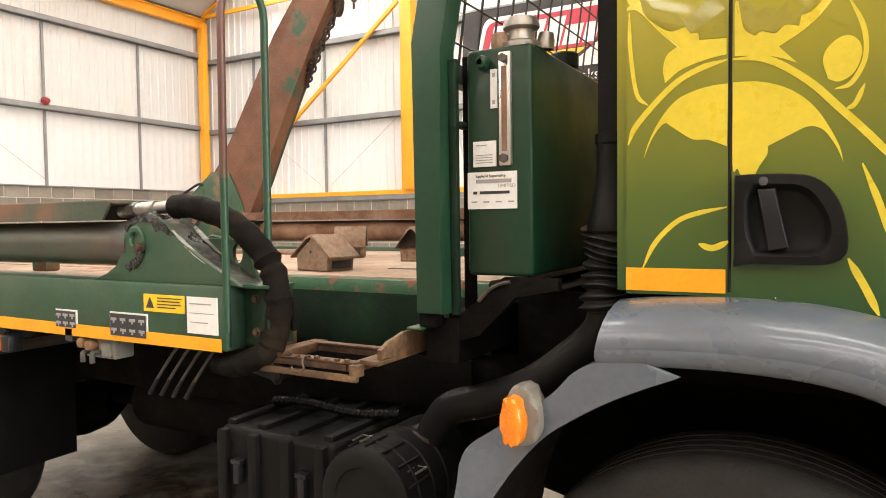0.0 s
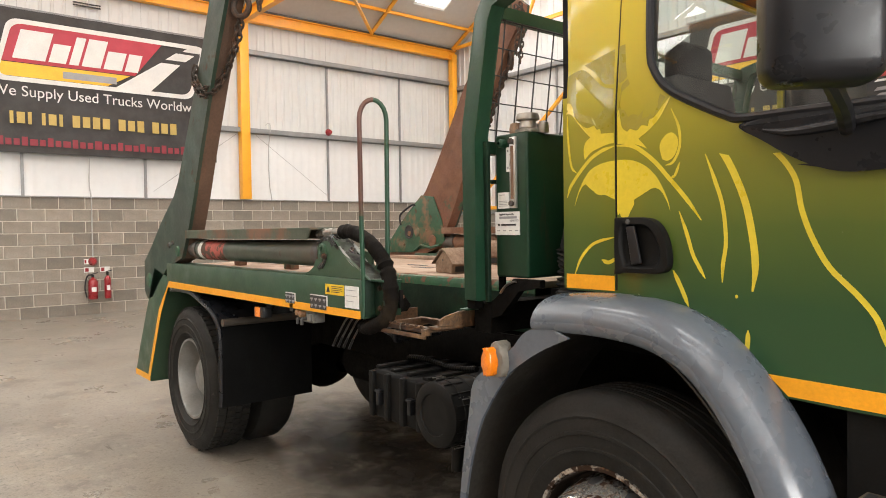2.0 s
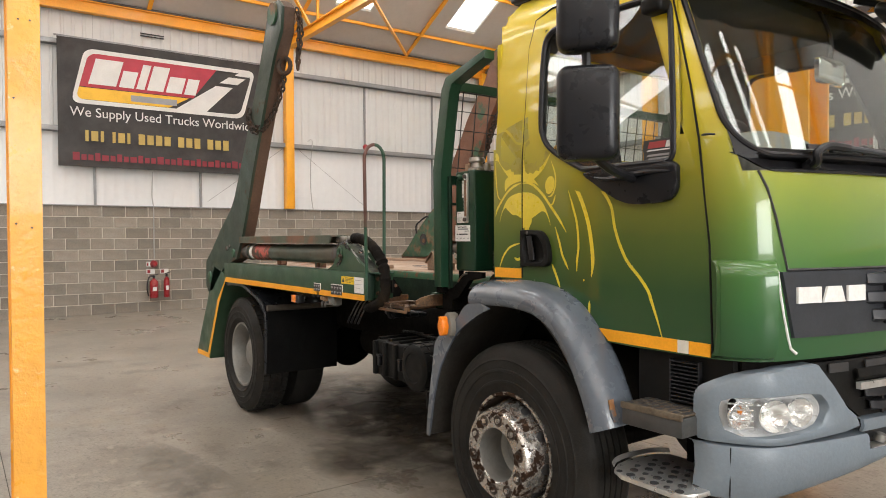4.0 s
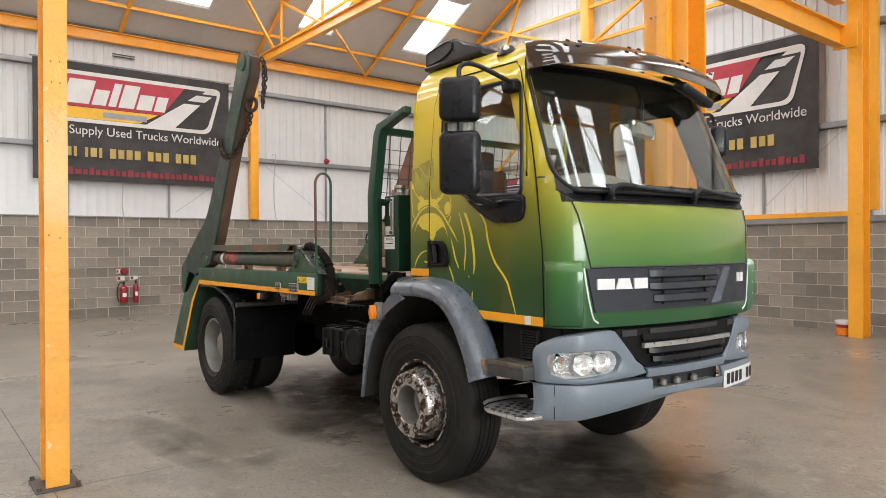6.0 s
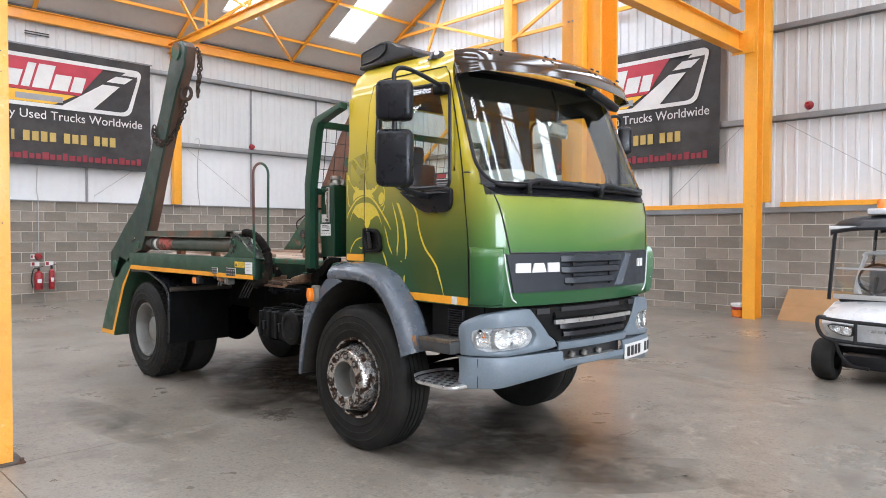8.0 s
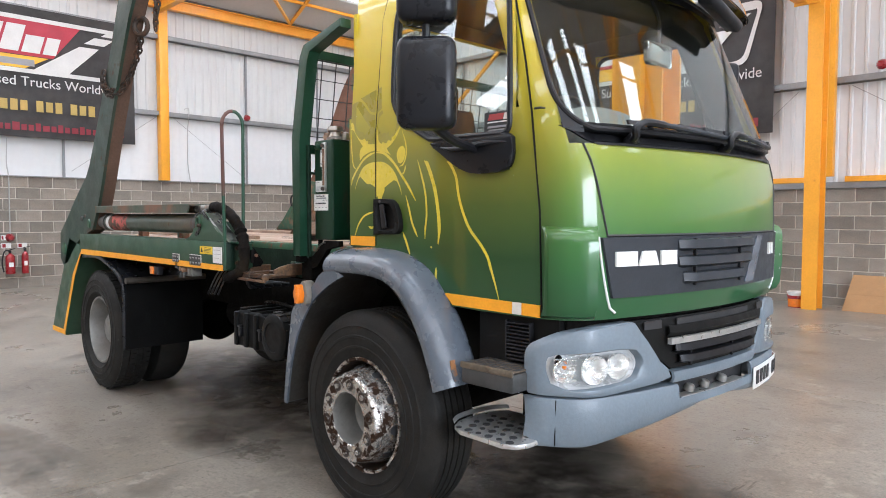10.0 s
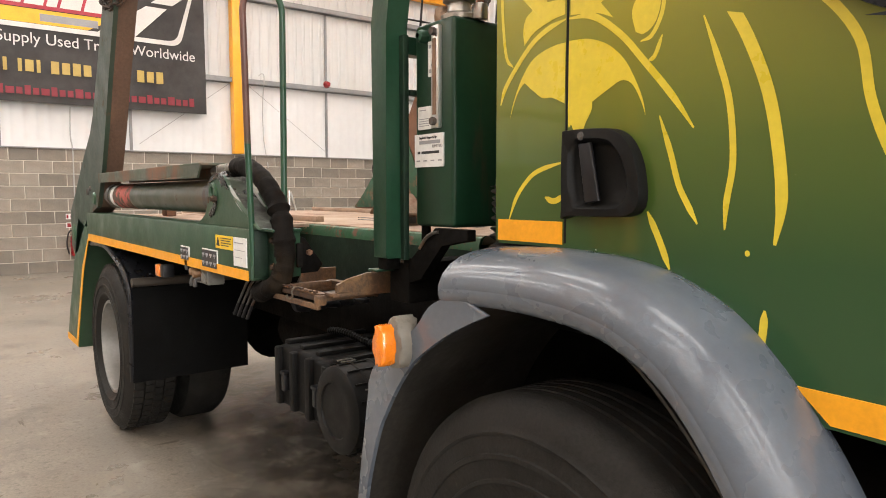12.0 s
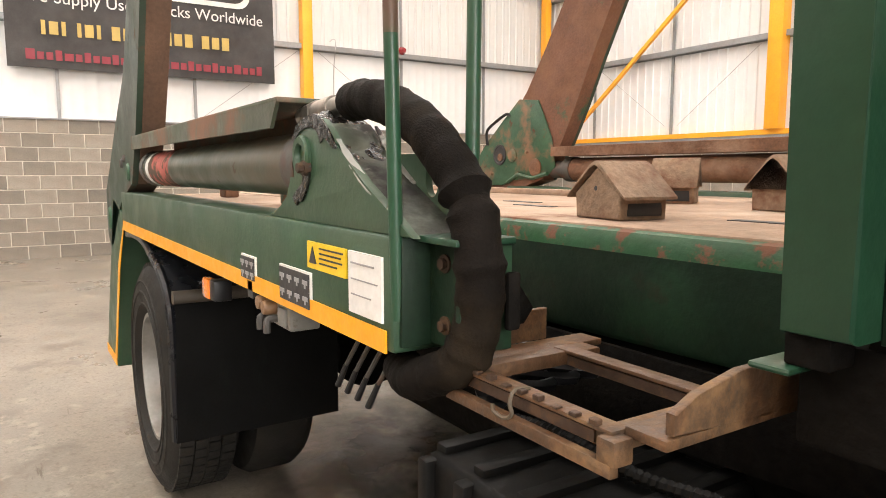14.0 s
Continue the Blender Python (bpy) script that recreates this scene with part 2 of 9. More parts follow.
def grid_skin(bm, rows, close=False, skip=None):
    """Skins rows of points; skip(i, j) leaves a face out."""
    vs = [[bm.verts.new(p) for p in row] for row in rows]
    for i in range(len(vs) - 1):
        n = len(vs[i])
        for j in range(n if close else n - 1):
            if skip and skip(i, j):
                continue
            k = (j + 1) % n
            bm.faces.new((vs[i][j], vs[i][k], vs[i + 1][k], vs[i + 1][j]))
    return vs


def sheet(bm, rows, off, skip=None):
    """A skin with thickness: the rows, the same rows moved by off (a vector or a function of the point), and the rim between them."""
    def moved(p):
        d = off(Vector(p)) if callable(off) else Vector(off)
        return Vector(p) + d
    fr = grid_skin(bm, rows, skip=skip)
    bk = grid_skin(bm, [[moved(p) for p in r] for r in rows], skip=skip)
    index = {}
    for ra, rb in zip(fr, bk):
        for v, w in zip(ra, rb):
            index[v] = w
    rim = [e for e in bm.edges if len(e.link_faces) == 1 and e.verts[0] in index and e.verts[1] in index]
    for e in rim:
        v, w = e.verts
        bm.faces.new((v, w, index[w], index[v]))
    bmesh.ops.delete(bm, geom=[v for v in bm.verts if not v.link_faces], context="VERTS")
    return bm


def ribbon(bm, pts, w, axis, at, proud, taper=True):
    """A painted stroke of width w along a smooth curve of points in a plane, standing proud by a hair."""
    p = smooth_path([(a, 0, b) for a, b in pts], 6)
    n = len(p)
    lo, hi = [], []
    for i, q in enumerate(p):
        d = (p[min(i + 1, n - 1)] - p[max(i - 1, 0)]).normalized()
        s = Vector((-d.z, 0, d.x))
        f = w / 2 * (min(1.0, 0.25 + 4 * min(i, n - 1 - i) / n) if taper else 1)
        lo.append(q + s * f)
        hi.append(q - s * f)
    prism_pts = [(v.x, v.z) for v in lo] + [(v.x, v.z) for v in hi[::-1]]
    for i in range(n - 1):
        quad = [lo[i], lo[i + 1], hi[i + 1], hi[i]]
        bm.faces.new([bm.verts.new((v.x, at + proud, v.z)) for v in quad])
    return bm


# ================= the hall =================
def rect_strip(bm, x0, x1, y0, y1, z):
    bm.faces.new([bm.verts.new(p) for p in ((x0, y0, z), (x1, y0, z), (x1, y1, z), (x0, y1, z))])


floor_bm = B()
gx = [-14.0, VALLEY, 4.6, 10.4, 15.0]
gy = [-14.0, -6.4, -0.44, 5.6, 13.0]
for i in range(4):
    for j in range(4):
        box(floor_bm, gx[i] + 0.003, gx[i + 1] - 0.003, gy[j] + 0.003, gy[j + 1] - 0.003, -0.2, 0.0)
floor = setting("floor", floor_bm, M["floor"], "worn grey-beige concrete floor with saw-cut joints", "floor", smooth=False)
jb = B()
box(jb, -14, 15, -14, 13, -0.3, -0.006)
setting("floor_joint", jb, M["joint"], "dirty joints between the concrete bays", "floor joint", smooth=False)


def cladding(bm, a0, a1, z0, z1, place, pitch=0.2, depth=0.02, top=None):
    """A ribbed metal sheet; place(a, d, z) gives the point at a along the wall, d proud of it."""
    prof = [(0, 0), (0.13, 0), (0.145, depth), (0.185, depth), (0.2, 0)]
    a, pts = a0, []
    while a < a1 - 1e-6:
        for s, d in prof[:-1]:
            if a + s * pitch / 0.2 < a1:
                pts.append((a + s * pitch / 0.2, d))
        a += pitch
    pts.append((a1, 0))
    tops = [top(p[0]) if top else z1 for p in pts]
    grid_skin(bm, [[place(p[0], p[1], z0) for p in pts], [place(p[0], p[1], t) for p, t in zip(pts, tops)]])


def on_left(a, d, z):
    return (WX - 0.10 + d, a, z)


def on_back(a, d, z):
    return (a, WY + 0.10 - d, z)


wall_left = thing("wall_left", (WX, 0, 0), "painted white ribbed cladding over a bare concrete block wall", "wall", kind="structure")
wall_back = thing("wall_back", (0, WY, 0), "white ribbed cladding over a bare concrete block wall", "wall", kind="structure")
LTOP, BTOP = 2.25, 2.03
JL = [-12.9, -10.8, -8.7, -6.55, -4.4, -2.55, -0.42, 1.71, 3.86, 5.97, 8.07, 10.2, 12.0]
for a0, a1 in zip(JL, JL[1:]):
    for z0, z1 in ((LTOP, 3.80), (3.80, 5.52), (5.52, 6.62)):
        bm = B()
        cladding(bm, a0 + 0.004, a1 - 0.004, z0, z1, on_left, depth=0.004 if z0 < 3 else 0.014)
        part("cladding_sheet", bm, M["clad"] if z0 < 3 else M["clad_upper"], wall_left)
JB = [-13.2, -11.6, -9.5, -7.35, -5.2, -2.98, -1.1, 1.1, 3.2, 5.3, 7.4, 9.5, 11.7, 14.0]
for a0, a1 in zip(JB, JB[1:]):
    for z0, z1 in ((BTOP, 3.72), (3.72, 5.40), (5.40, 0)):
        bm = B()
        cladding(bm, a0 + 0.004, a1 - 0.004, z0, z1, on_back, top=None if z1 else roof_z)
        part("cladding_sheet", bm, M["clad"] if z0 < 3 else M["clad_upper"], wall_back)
# rails and uprights of galvanised steel
for z in (3.80, 5.53):
    bm = B()
    box(bm, WX - 0.06, WX + 0.06, EY, WY, z - 0.012, z + 0.045)
    box(bm, WX - 0.06, WX - 0.05, EY, WY, z - 0.07, z - 0.012)
    box(bm, WX + 0.05, WX + 0.062, EY, WY, z - 0.055, z - 0.012)
    part("rail", bm, M["girt"], wall_left, "grey galvanised rail")
for z in (3.70, 5.38):
    bm = B()
    box(bm, WX, EX, WY - 0.06, WY + 0.06, z - 0.012, z + 0.045)
    box(bm, WX, EX, WY + 0.05, WY + 0.06, z - 0.07, z - 0.012)
    box(bm, WX, EX, WY - 0.062, WY - 0.05, z - 0.055, z - 0.012)
    part("rail", bm, M["girt"], wall_back, "grey galvanised rail")
for a in JL[1:-1]:
    bm = B()
    box(bm, WX - 0.08, WX - 0.05, a - 0.025, a + 0.025, LTOP, 5.5)
    part("upright", bm, M["girt"], wall_left)
for a in JB[1:-1]:
    bm = B()
    box(bm, a - 0.025, a + 0.025, WY + 0.05, WY + 0.08, BTOP, 5.4)
    part("upright", bm, M["girt"], wall_back)
bm = B()
box(bm, WX - 0.12, WX + 0.03, EY, WY, LTOP - 0.004, LTOP + 0.016)
part("flashing", bm, M["girt"], wall_left)
bm = B()
box(bm, WX, EX, WY - 0.05, WY + 0.12, BTOP - 0.09, BTOP + 0.01)
part("flashing", bm, M["girt"], wall_back)
bm = B()
box(bm, WX, -1.36, WY - 0.06, WY + 0.1, BTOP + 0.012, BTOP + 0.10)
box(bm, -0.75, EX, WY - 0.06, WY + 0.1, BTOP + 0.012, BTOP + 0.10)
part("sill_beam", bm, M["orange"], wall_back, "orange steel angle")
# solid cores behind the sheets and blocks
bm = B()
box(bm, WX - 0.4, WX - 0.13, EY - 0.3, WY + 0.4, 0, 6.8)
part("wall_core", bm, M["outside"], wall_left)
bm = B()
prism(bm, [(WX - 0.4, 0), (EX, 0), (EX, roof_z(EX) + 0.1), (RIDGE2, roof_z(RIDGE2) + 0.1), (VALLEY, EAVE + 0.1), (RIDGE, roof_z(RIDGE) + 0.1), (WX - 0.4, EAVE - 0.1)],
      "y", WY + 0.13, WY + 0.4)
part("wall_core", bm, M["outside"], wall_back)
bm = B()
box(bm, WX - 0.13, WX - 0.008, EY, WY, 0, LTOP - 0.006)
part("mortar_bed", bm, M["mortar"], wall_left)
bm = B()
box(bm, WX, EX, WY + 0.008, WY + 0.13, 0, BTOP - 0.095)
part("mortar_bed", bm, M["mortar"], wall_back)
# unseen walls that close the hall; one has an added high opening for a lamp
# unseen; dark block chosen so that less light bounces onto the lorry
bm = B()
prism(bm, [(WX, 0), (EX, 0), (EX, roof_z(EX)), (RIDGE2, roof_z(RIDGE2)), (VALLEY, EAVE), (RIDGE, roof_z(RIDGE)), (WX, EAVE)], "y", EY - 0.3, EY)
setting("wall_south", bm, M["block_far"], "unseen end wall, assumed dark concrete block", "wall", smooth=False)
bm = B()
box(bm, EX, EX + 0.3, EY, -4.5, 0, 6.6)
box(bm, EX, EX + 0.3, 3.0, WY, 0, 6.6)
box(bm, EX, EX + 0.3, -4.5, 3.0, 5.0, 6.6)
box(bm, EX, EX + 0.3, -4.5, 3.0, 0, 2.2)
setting("wall_east", bm, M["clad"], "unseen white clad side wall with an added high opening", "wall", smooth=False)
# added daylight lamp at an assumed opening; set high to spare the lorry's underside
east_fill_data = bpy.data.lights.new("east_fill_light", "AREA")
east_fill_data.shape, east_fill_data.size, east_fill_data.size_y, east_fill_data.energy = "RECTANGLE", 7.4, 2.7, EAST_FILL_POWER
east_fill_data.color = (1.0, 0.99, 0.97)
east_fill = new("east_fill_light", east_fill_data)
east_fill.matrix_world = look((EX + 0.1, -0.75, 3.6), (0, -0.75, 3.6))
# ground outside, out to the horizon
bm = B()
box(bm, EX + 0.3, 900, -900, 900, -0.25, -0.02)
box(bm, -900, WX - 0.4, -900, 900, -0.25, -0.02)
setting("ground", bm, M["outside"], "plain yard outside the hall", "ground", smooth=False)


# roof
def roof_slopes():
    return ((WX - 0.2, RIDGE), (RIDGE, VALLEY), (VALLEY, RIDGE2), (RIDGE2, EX + 0.2))


ceil_bm = B()
for (xa, xb), (sa, sb) in zip(roof_slopes(), SKYX):
    edges = [EY - 0.2]
    for y0 in SKYLIGHTS:
        edges += [y0, y0 + SKY_W]
    edges.append(WY + 0.2)
    for k in range(len(edges) - 1):
        y0, y1 = edges[k], edges[k + 1]
        spans = [(xa, sa), (sb, xb)] if k % 2 else [(xa, xb)]
        for p, q in spans:
            zp, zq = EAVE + SLOPE * (p - WX) if p < WX else roof_z(p), roof_z(min(q, EX))
            quad = [ceil_bm.verts.new(v) for v in ((p, y0, zp), (q, y0, zq), (q, y1, zq), (p, y1, zp),
                                                  (p, y0, zp + 0.1), (q, y0, zq + 0.1), (q, y1, zq + 0.1), (p, y1, zp + 0.1))]
            for f in ((0, 1, 2, 3), (7, 6, 5, 4), (0, 4, 5, 1), (2, 6, 7, 3), (1, 5, 6, 2), (3, 7, 4, 0)):
                ceil_bm.faces.new([quad[i] for i in f])
setting("ceiling", ceil_bm, M["roofsheet"], "pale grey lined roof with long daylight openings", "ceiling", smooth=False)

# steel frame
steelwork = thing("steel_frame", (VALLEY, 5.7, 0), "orange painted steel columns, trusses and purlins", "steel frame", kind="structure")
RAFTERS = [-10.1, -6.9, -3.65, -0.45, 2.76, 5.97, 9.24, 11.85]
for y in RAFTERS:
    for xa, xb in roof_slopes():
        bm = B()
        ibeam(bm, (xa, y, roof_z(max(xa, WX)) - 0.10), (xb, y, roof_z(min(xb, EX)) - 0.10), 0.09, 0.14)
        part("rafter", bm, M["orange"], steelwork)
for xa, xb in roof_slopes():
    for k in range(1, 5):
        x = xa + (xb - xa) * (k - 0.3) / 4.2
        bm = B()
        bar(bm, (x, EY, roof_z(x) - 0.055), (x, WY, roof_z(x) - 0.055), 0.05, 0.07)
        part("purlin", bm, M["orange"], steelwork)
# eaves beam along the clad wall, valley beam
bm = B()
ibeam(bm, (WX + 0.06, EY, 6.29), (WX + 0.06, WY, 6.29), 0.16, 0.24)
part("eaves_beam", bm, M["orange"], steelwork)
bm = B()
box(bm, WX + 0.0, WX + 0.16, EY, WY, 6.415, 6.45)
part("gutter_lip", bm, M["steel_dark"], steelwork)
bm = B()
ibeam(bm, (VALLEY, EY, 6.25), (VALLEY, WY, 6.25), 0.2, 0.30)
part("valley_beam", bm, M["orange"], steelwork)
# trusses on the column lines
for y in (-6.5, -0.36, 5.80):
    for xa, xb in ((WX, VALLEY), (VALLEY, EX)):
        bm = B()
        ibeam(bm, (xa, y, 6.14), (xb, y, 6.14), 0.14, 0.22)
        part("tie_beam", bm, M["orange"], steelwork)
        n = 6
        for k in range(1, n):
            x = xa + (xb - xa) * k / n
            bm = B()
            bar(bm, (x, y, 6.24), (x, y, roof_z(x) - 0.15), 0.05, 0.05, (0, 1, 0))
            part("web_bar", bm, M["orange"], steelwork)
            x2 = xa + (xb - xa) * (k + (1 if k < n / 2 else -1)) / n
            if k != n / 2:
                bm = B()
                bar(bm, (x, y, roof_z(x) - 0.2), (x2, y, 6.24), 0.045, 0.045, (0, 1, 0))
                part("web_bar", bm, M["orange"], steelwork)
# knee braces from the tie beam to the purlins
for y in (5.80, -0.36):
    for s in (-1, 1):
        bm = B()
        bar(bm, (WX + 1.6, y, 6.22), (WX + 2.9, y + s * 1.9, roof_z(WX + 2.9) - 0.1), 0.06, 0.06)
        part("brace", bm, M["orange"], steelwork)
bm = B()
bar(bm, (WX + 4.2, 5.8, 6.25), (WX + 0.2, 9.2, 6.42), 0.06, 0.06)
part("brace", bm, M["orange"], steelwork)
# columns
bm = B()
box(bm, WX - 0.06, WX + 0.14, 5.83, 6.03, LTOP + 0.02, 6.18, 0.006)
part("wall_column", bm, M["orange"], steelwork)
bm = B()
box(bm, -7.38, -7.12, WY - 0.16, WY + 0.06, BTOP + 0.10, 8.6, 0.006)
part("wall_column", bm, M["orange"], steelwork)
bm = B()
box(bm, WX + 0.02, WX + 0.2, WY - 0.2, WY - 0.04, BTOP + 0.1, 6.3, 0.006)
part("corner_column", bm, M["orange"], steelwork)
# tall wall column with a companion stanchion
bm = B()
ibeam(bm, (-0.985, 11.26, 0), (-0.985, 11.26, 6.3), 0.225, 0.30, (0, 1, 0), 0.024, 0.016)
part("wall_column", bm, M["orange"], steelwork)
bm = B()
box(bm, -1.046, -0.90, WY - 0.2, WY - 0.06, BTOP + 0.1, 6.9, 0.006)
part("wall_column", bm, M["orange"], steelwork)
# inner column behind the lorry: a wide section with a stiff box on its face
bm = B()
ibeam(bm, (-0.98, 5.95, 0), (-0.98, 5.95, 6.3), 0.56, 0.40, (0, 1, 0), 0.03, 0.02)
box(bm, -1.02, -0.88, 5.64, 5.748, 0, 6.3, 0.006)
ic = part("inner_column", bm, M["orange"], steelwork, "broad orange inner column")
for z in (4.2, 4.5, 4.8, 5.1):
    for x in (-1.16, -1.10):
        bm = B()
        cyl(bm, (x, 5.75, z), (x, 5.735, z), 0.012, 6)
        part("bolt", bm, M["girt"], ic)
for z, h in ((4.99, 0.34), (5.76, 0.46)):
    bm = B()
    ibeam(bm, (-1.2, 6.05, z), (-1.2, 11.09, z), 0.17, h)
    part("crane_beam", bm, M["orange"], steelwork)
bm = B()
box(bm, -1.31, -0.93, 11.085, 11.108, 4.78, 5.2, 0.004)
for dz in (4.83, 4.95, 5.07, 5.15):
    cyl(bm, (-1.25, 11.085, dz), (-1.25, 11.07, dz), 0.014, 6)
    cyl(bm, (-1.15, 11.085, dz), (-1.15, 11.07, dz), 0.014, 6)
part("end_plate", bm, M["orange"], steelwork)
# gable bracing on the back wall
for p, q in (((-12.25, 2.16), (-7.45, 5.92)), ((-7.2, 6.35), (-3.9, 7.9)), ((-7.4, 6.4), (-10.6, 7.6))):
    bm = B()
    bar(bm, (p[0], WY - 0.12, p[1]), (q[0], WY - 0.12, q[1]), 0.07, 0.07)
    part("brace", bm, M["orange"], steelwork)
for z in (6.45, 7.3, 8.2):
    bm = B()
    x0 = WX + (z - EAVE) / SLOPE
    bar(bm, (x0, WY - 0.1, z), (VALLEY - (z - EAVE) / SLOPE, WY - 0.1, z), 0.07, 0.08)
    part("gable_rail", bm, M["orange"], steelwork)
for x in (-10.3, -5.2, -3.2):
    bm = B()
    bar(bm, (x, WY - 0.12, 6.45), (x + 0.9, WY - 0.12, roof_z(x + 0.9) - 0.15), 0.06, 0.06)
    part("brace", bm, M["orange"], steelwork)
# slim front post
post = thing("steel_post", (-1.42, -0.36, 0), "chipped orange steel post bolted to the concrete floor", "post")
bm = B()
ibeam(bm, (-1.42, -0.41, 0.012), (-1.42, -0.41, 6.05), 0.135, 0.21, (1, 0, 0), 0.014, 0.011)
part("shaft", bm, M["post_orange"], post)
for y, z in ((-0.436, 2.715), (-0.386, 2.717), (-0.432, 2.582), (-0.384, 2.583), (-0.455, 2.207), (-0.452, 1.612), (-0.388, 1.593)):
    bm = B()
    lathe(bm, [(0.0, 0.0), (0.0045, 0.0), (0.0055, -0.001)], (-1.3145, y, z), (1, 0, 0), 10)
    part("drilled_hole", bm, M["joint"], post)
bm = B()
box(bm, -1.58, -1.26, -0.54, -0.28, 0.0, 0.012, 0.004)
part("base_plate", bm, M["steel_dark"], post, "rusty steel base plate")
for dx, dy in ((-0.14, -0.11), (-0.14, 0.11), (0.14, 0.11), (0.14, -0.11)):
    bm = B()
    cyl(bm, (-1.42 + dx, -0.41 + dy, 0.012), (-1.42 + dx, -0.41 + dy, 0.035), 0.014, 6)
    part("bolt", bm, M["steel_dark"], post)

# translucent sheets in the roof lights; they glow themselves in place of the sky above
m_sky = bpy.data.materials.new("glowing_translucent_sheet")
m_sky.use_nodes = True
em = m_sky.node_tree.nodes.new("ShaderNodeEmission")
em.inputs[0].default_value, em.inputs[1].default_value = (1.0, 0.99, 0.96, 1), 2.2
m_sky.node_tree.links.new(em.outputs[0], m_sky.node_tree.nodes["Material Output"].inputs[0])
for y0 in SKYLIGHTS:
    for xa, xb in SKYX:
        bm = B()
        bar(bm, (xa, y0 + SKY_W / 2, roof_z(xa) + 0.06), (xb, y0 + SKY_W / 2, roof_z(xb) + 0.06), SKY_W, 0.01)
        tagged(part("roof_light", bm, m_sky, None), "long translucent roof light sheet glowing in place of sky", "roof light", "roof lights", "structure")


# ================= the skip lorry =================
CY = 2.47                      # its centre line
GREEN = (0.013, 0.050, 0.026)
M["green"] = surface("green_paint", GREEN, 0.40, vary=0.18, vscale=3, grain=50, gamt=0.08, bump=0.08, coat=0.06, spec=0.35,
                     wear=[((0.022, 0.064, 0.034), 2.2, 0.55, 0.8, 0.5), ((0.16, 0.11, 0.07), 14, 0.70, 0.76, 0.8)])
M["rail_green"] = surface("dusty_rail_green", (0.026, 0.068, 0.036), 0.42, vary=0.2, vscale=3, grain=60, gamt=0.1, bump=0.1,
                          wear=[((0.075, 0.10, 0.065), 1.6, 0.5, 0.8, 0.6), ((0.20, 0.15, 0.09), 5, 0.68, 0.8, 0.8), ((0.12, 0.075, 0.045), 20, 0.70, 0.75, 0.8)])
M["green_hoop"] = surface("chipped_green_tube", (0.018, 0.065, 0.035), 0.4, vary=0.2, vscale=4, grain=60, bump=0.1,
                          wear=[((0.10, 0.045, 0.03), 2.3, 0.52, 0.60, 0.7)])
M["green_worn"] = surface("worn_green_paint", (0.028, 0.085, 0.045), 0.45, vary=0.2, vscale=4, grain=50, gamt=0.1, bump=0.15,
                          wear=[((0.22, 0.13, 0.08), 3.5, 0.52, 0.62, 0.85), ((0.11, 0.05, 0.03), 12, 0.62, 0.7, 0.9)])
M["rusty"] = surface("rusted_steel", (0.155, 0.078, 0.045), 0.82, vary=0.3, vscale=4, grain=70, gamt=0.2, bump=0.4,
                     wear=[((0.30, 0.20, 0.14), 3, 0.5, 0.7, 0.9), ((0.025, 0.075, 0.04), 3.3, 0.63, 0.68, 0.5)])
M["arm_rust"] = surface("arm_brown_rust", (0.090, 0.052, 0.034), 0.72, vary=0.25, vscale=3, grain=70, gamt=0.15, bump=0.25,
                        wear=[((0.17, 0.10, 0.06), 2.5, 0.5, 0.7, 0.8), ((0.3, 0.17, 0.08), 20, 0.72, 0.76, 0.9)])
M["arm_green"] = surface("grimy_arm_green", (0.021, 0.045, 0.030), 0.45, vary=0.25, vscale=2.5, grain=60, gamt=0.1, bump=0.12,
                         wear=[((0.05, 0.052, 0.04), 1.5, 0.5, 0.75, 0.6), ((0.10, 0.052, 0.03), 5, 0.60, 0.70, 0.85)])
M["arm_far"] = surface("red_brown_rust", (0.15, 0.068, 0.040), 0.7, vary=0.28, vscale=3, grain=70, gamt=0.15, bump=0.25,
                       wear=[((0.22, 0.11, 0.06), 2.5, 0.5, 0.7, 0.8), ((0.03, 0.085, 0.045), 2.2, 0.60, 0.66, 0.6), ((0.36, 0.18, 0.07), 18, 0.70, 0.75, 0.9)])
M["deck"] = surface("dusty_deck_plate", (0.34, 0.24, 0.175), 0.9, vary=0.25, vscale=3, grain=40, gamt=0.15, bump=0.4,
                    wear=[((0.46, 0.36, 0.28), 1.6, 0.48, 0.65, 0.95), ((0.20, 0.10, 0.065), 4, 0.58, 0.7, 0.9)])
M["deck_edge"] = surface("chipped_deck_edge", (0.02, 0.085, 0.035), 0.45, vary=0.2, grain=50, gamt=0.1, bump=0.15,
                         wear=[((0.17, 0.08, 0.05), 15, 0.54, 0.60, 0.9), ((0.34, 0.22, 0.15), 19, 0.64, 0.70, 0.9)])
M["grey"] = surface("grey_plastic_guard", (0.10, 0.117, 0.142), 0.25, vary=0.12, vscale=2.5, grain=60, gamt=0.06, bump=0.05, coat=0.3,
                    wear=[((0.17, 0.19, 0.215), 5, 0.62, 0.78, 0.4), ((0.42, 0.44, 0.45), 17, 0.73, 0.76, 0.6), ((0.06, 0.065, 0.07), 18, 0.72, 0.76, 0.7)])
M["bumper"] = surface("grey_bumper_plastic", (0.165, 0.20, 0.235), 0.36, vary=0.08, vscale=3, grain=70, gamt=0.05, bump=0.1,
                      wear=[((0.235, 0.265, 0.29), 6, 0.62, 0.8, 0.5), ((0.42, 0.43, 0.43), 24, 0.74, 0.77, 0.6)])
M["black"] = surface("black_plastic", (0.012, 0.012, 0.014), 0.38, spec=0.35, vary=0.2, vscale=6, grain=160, gamt=0.15, bump=0.025)
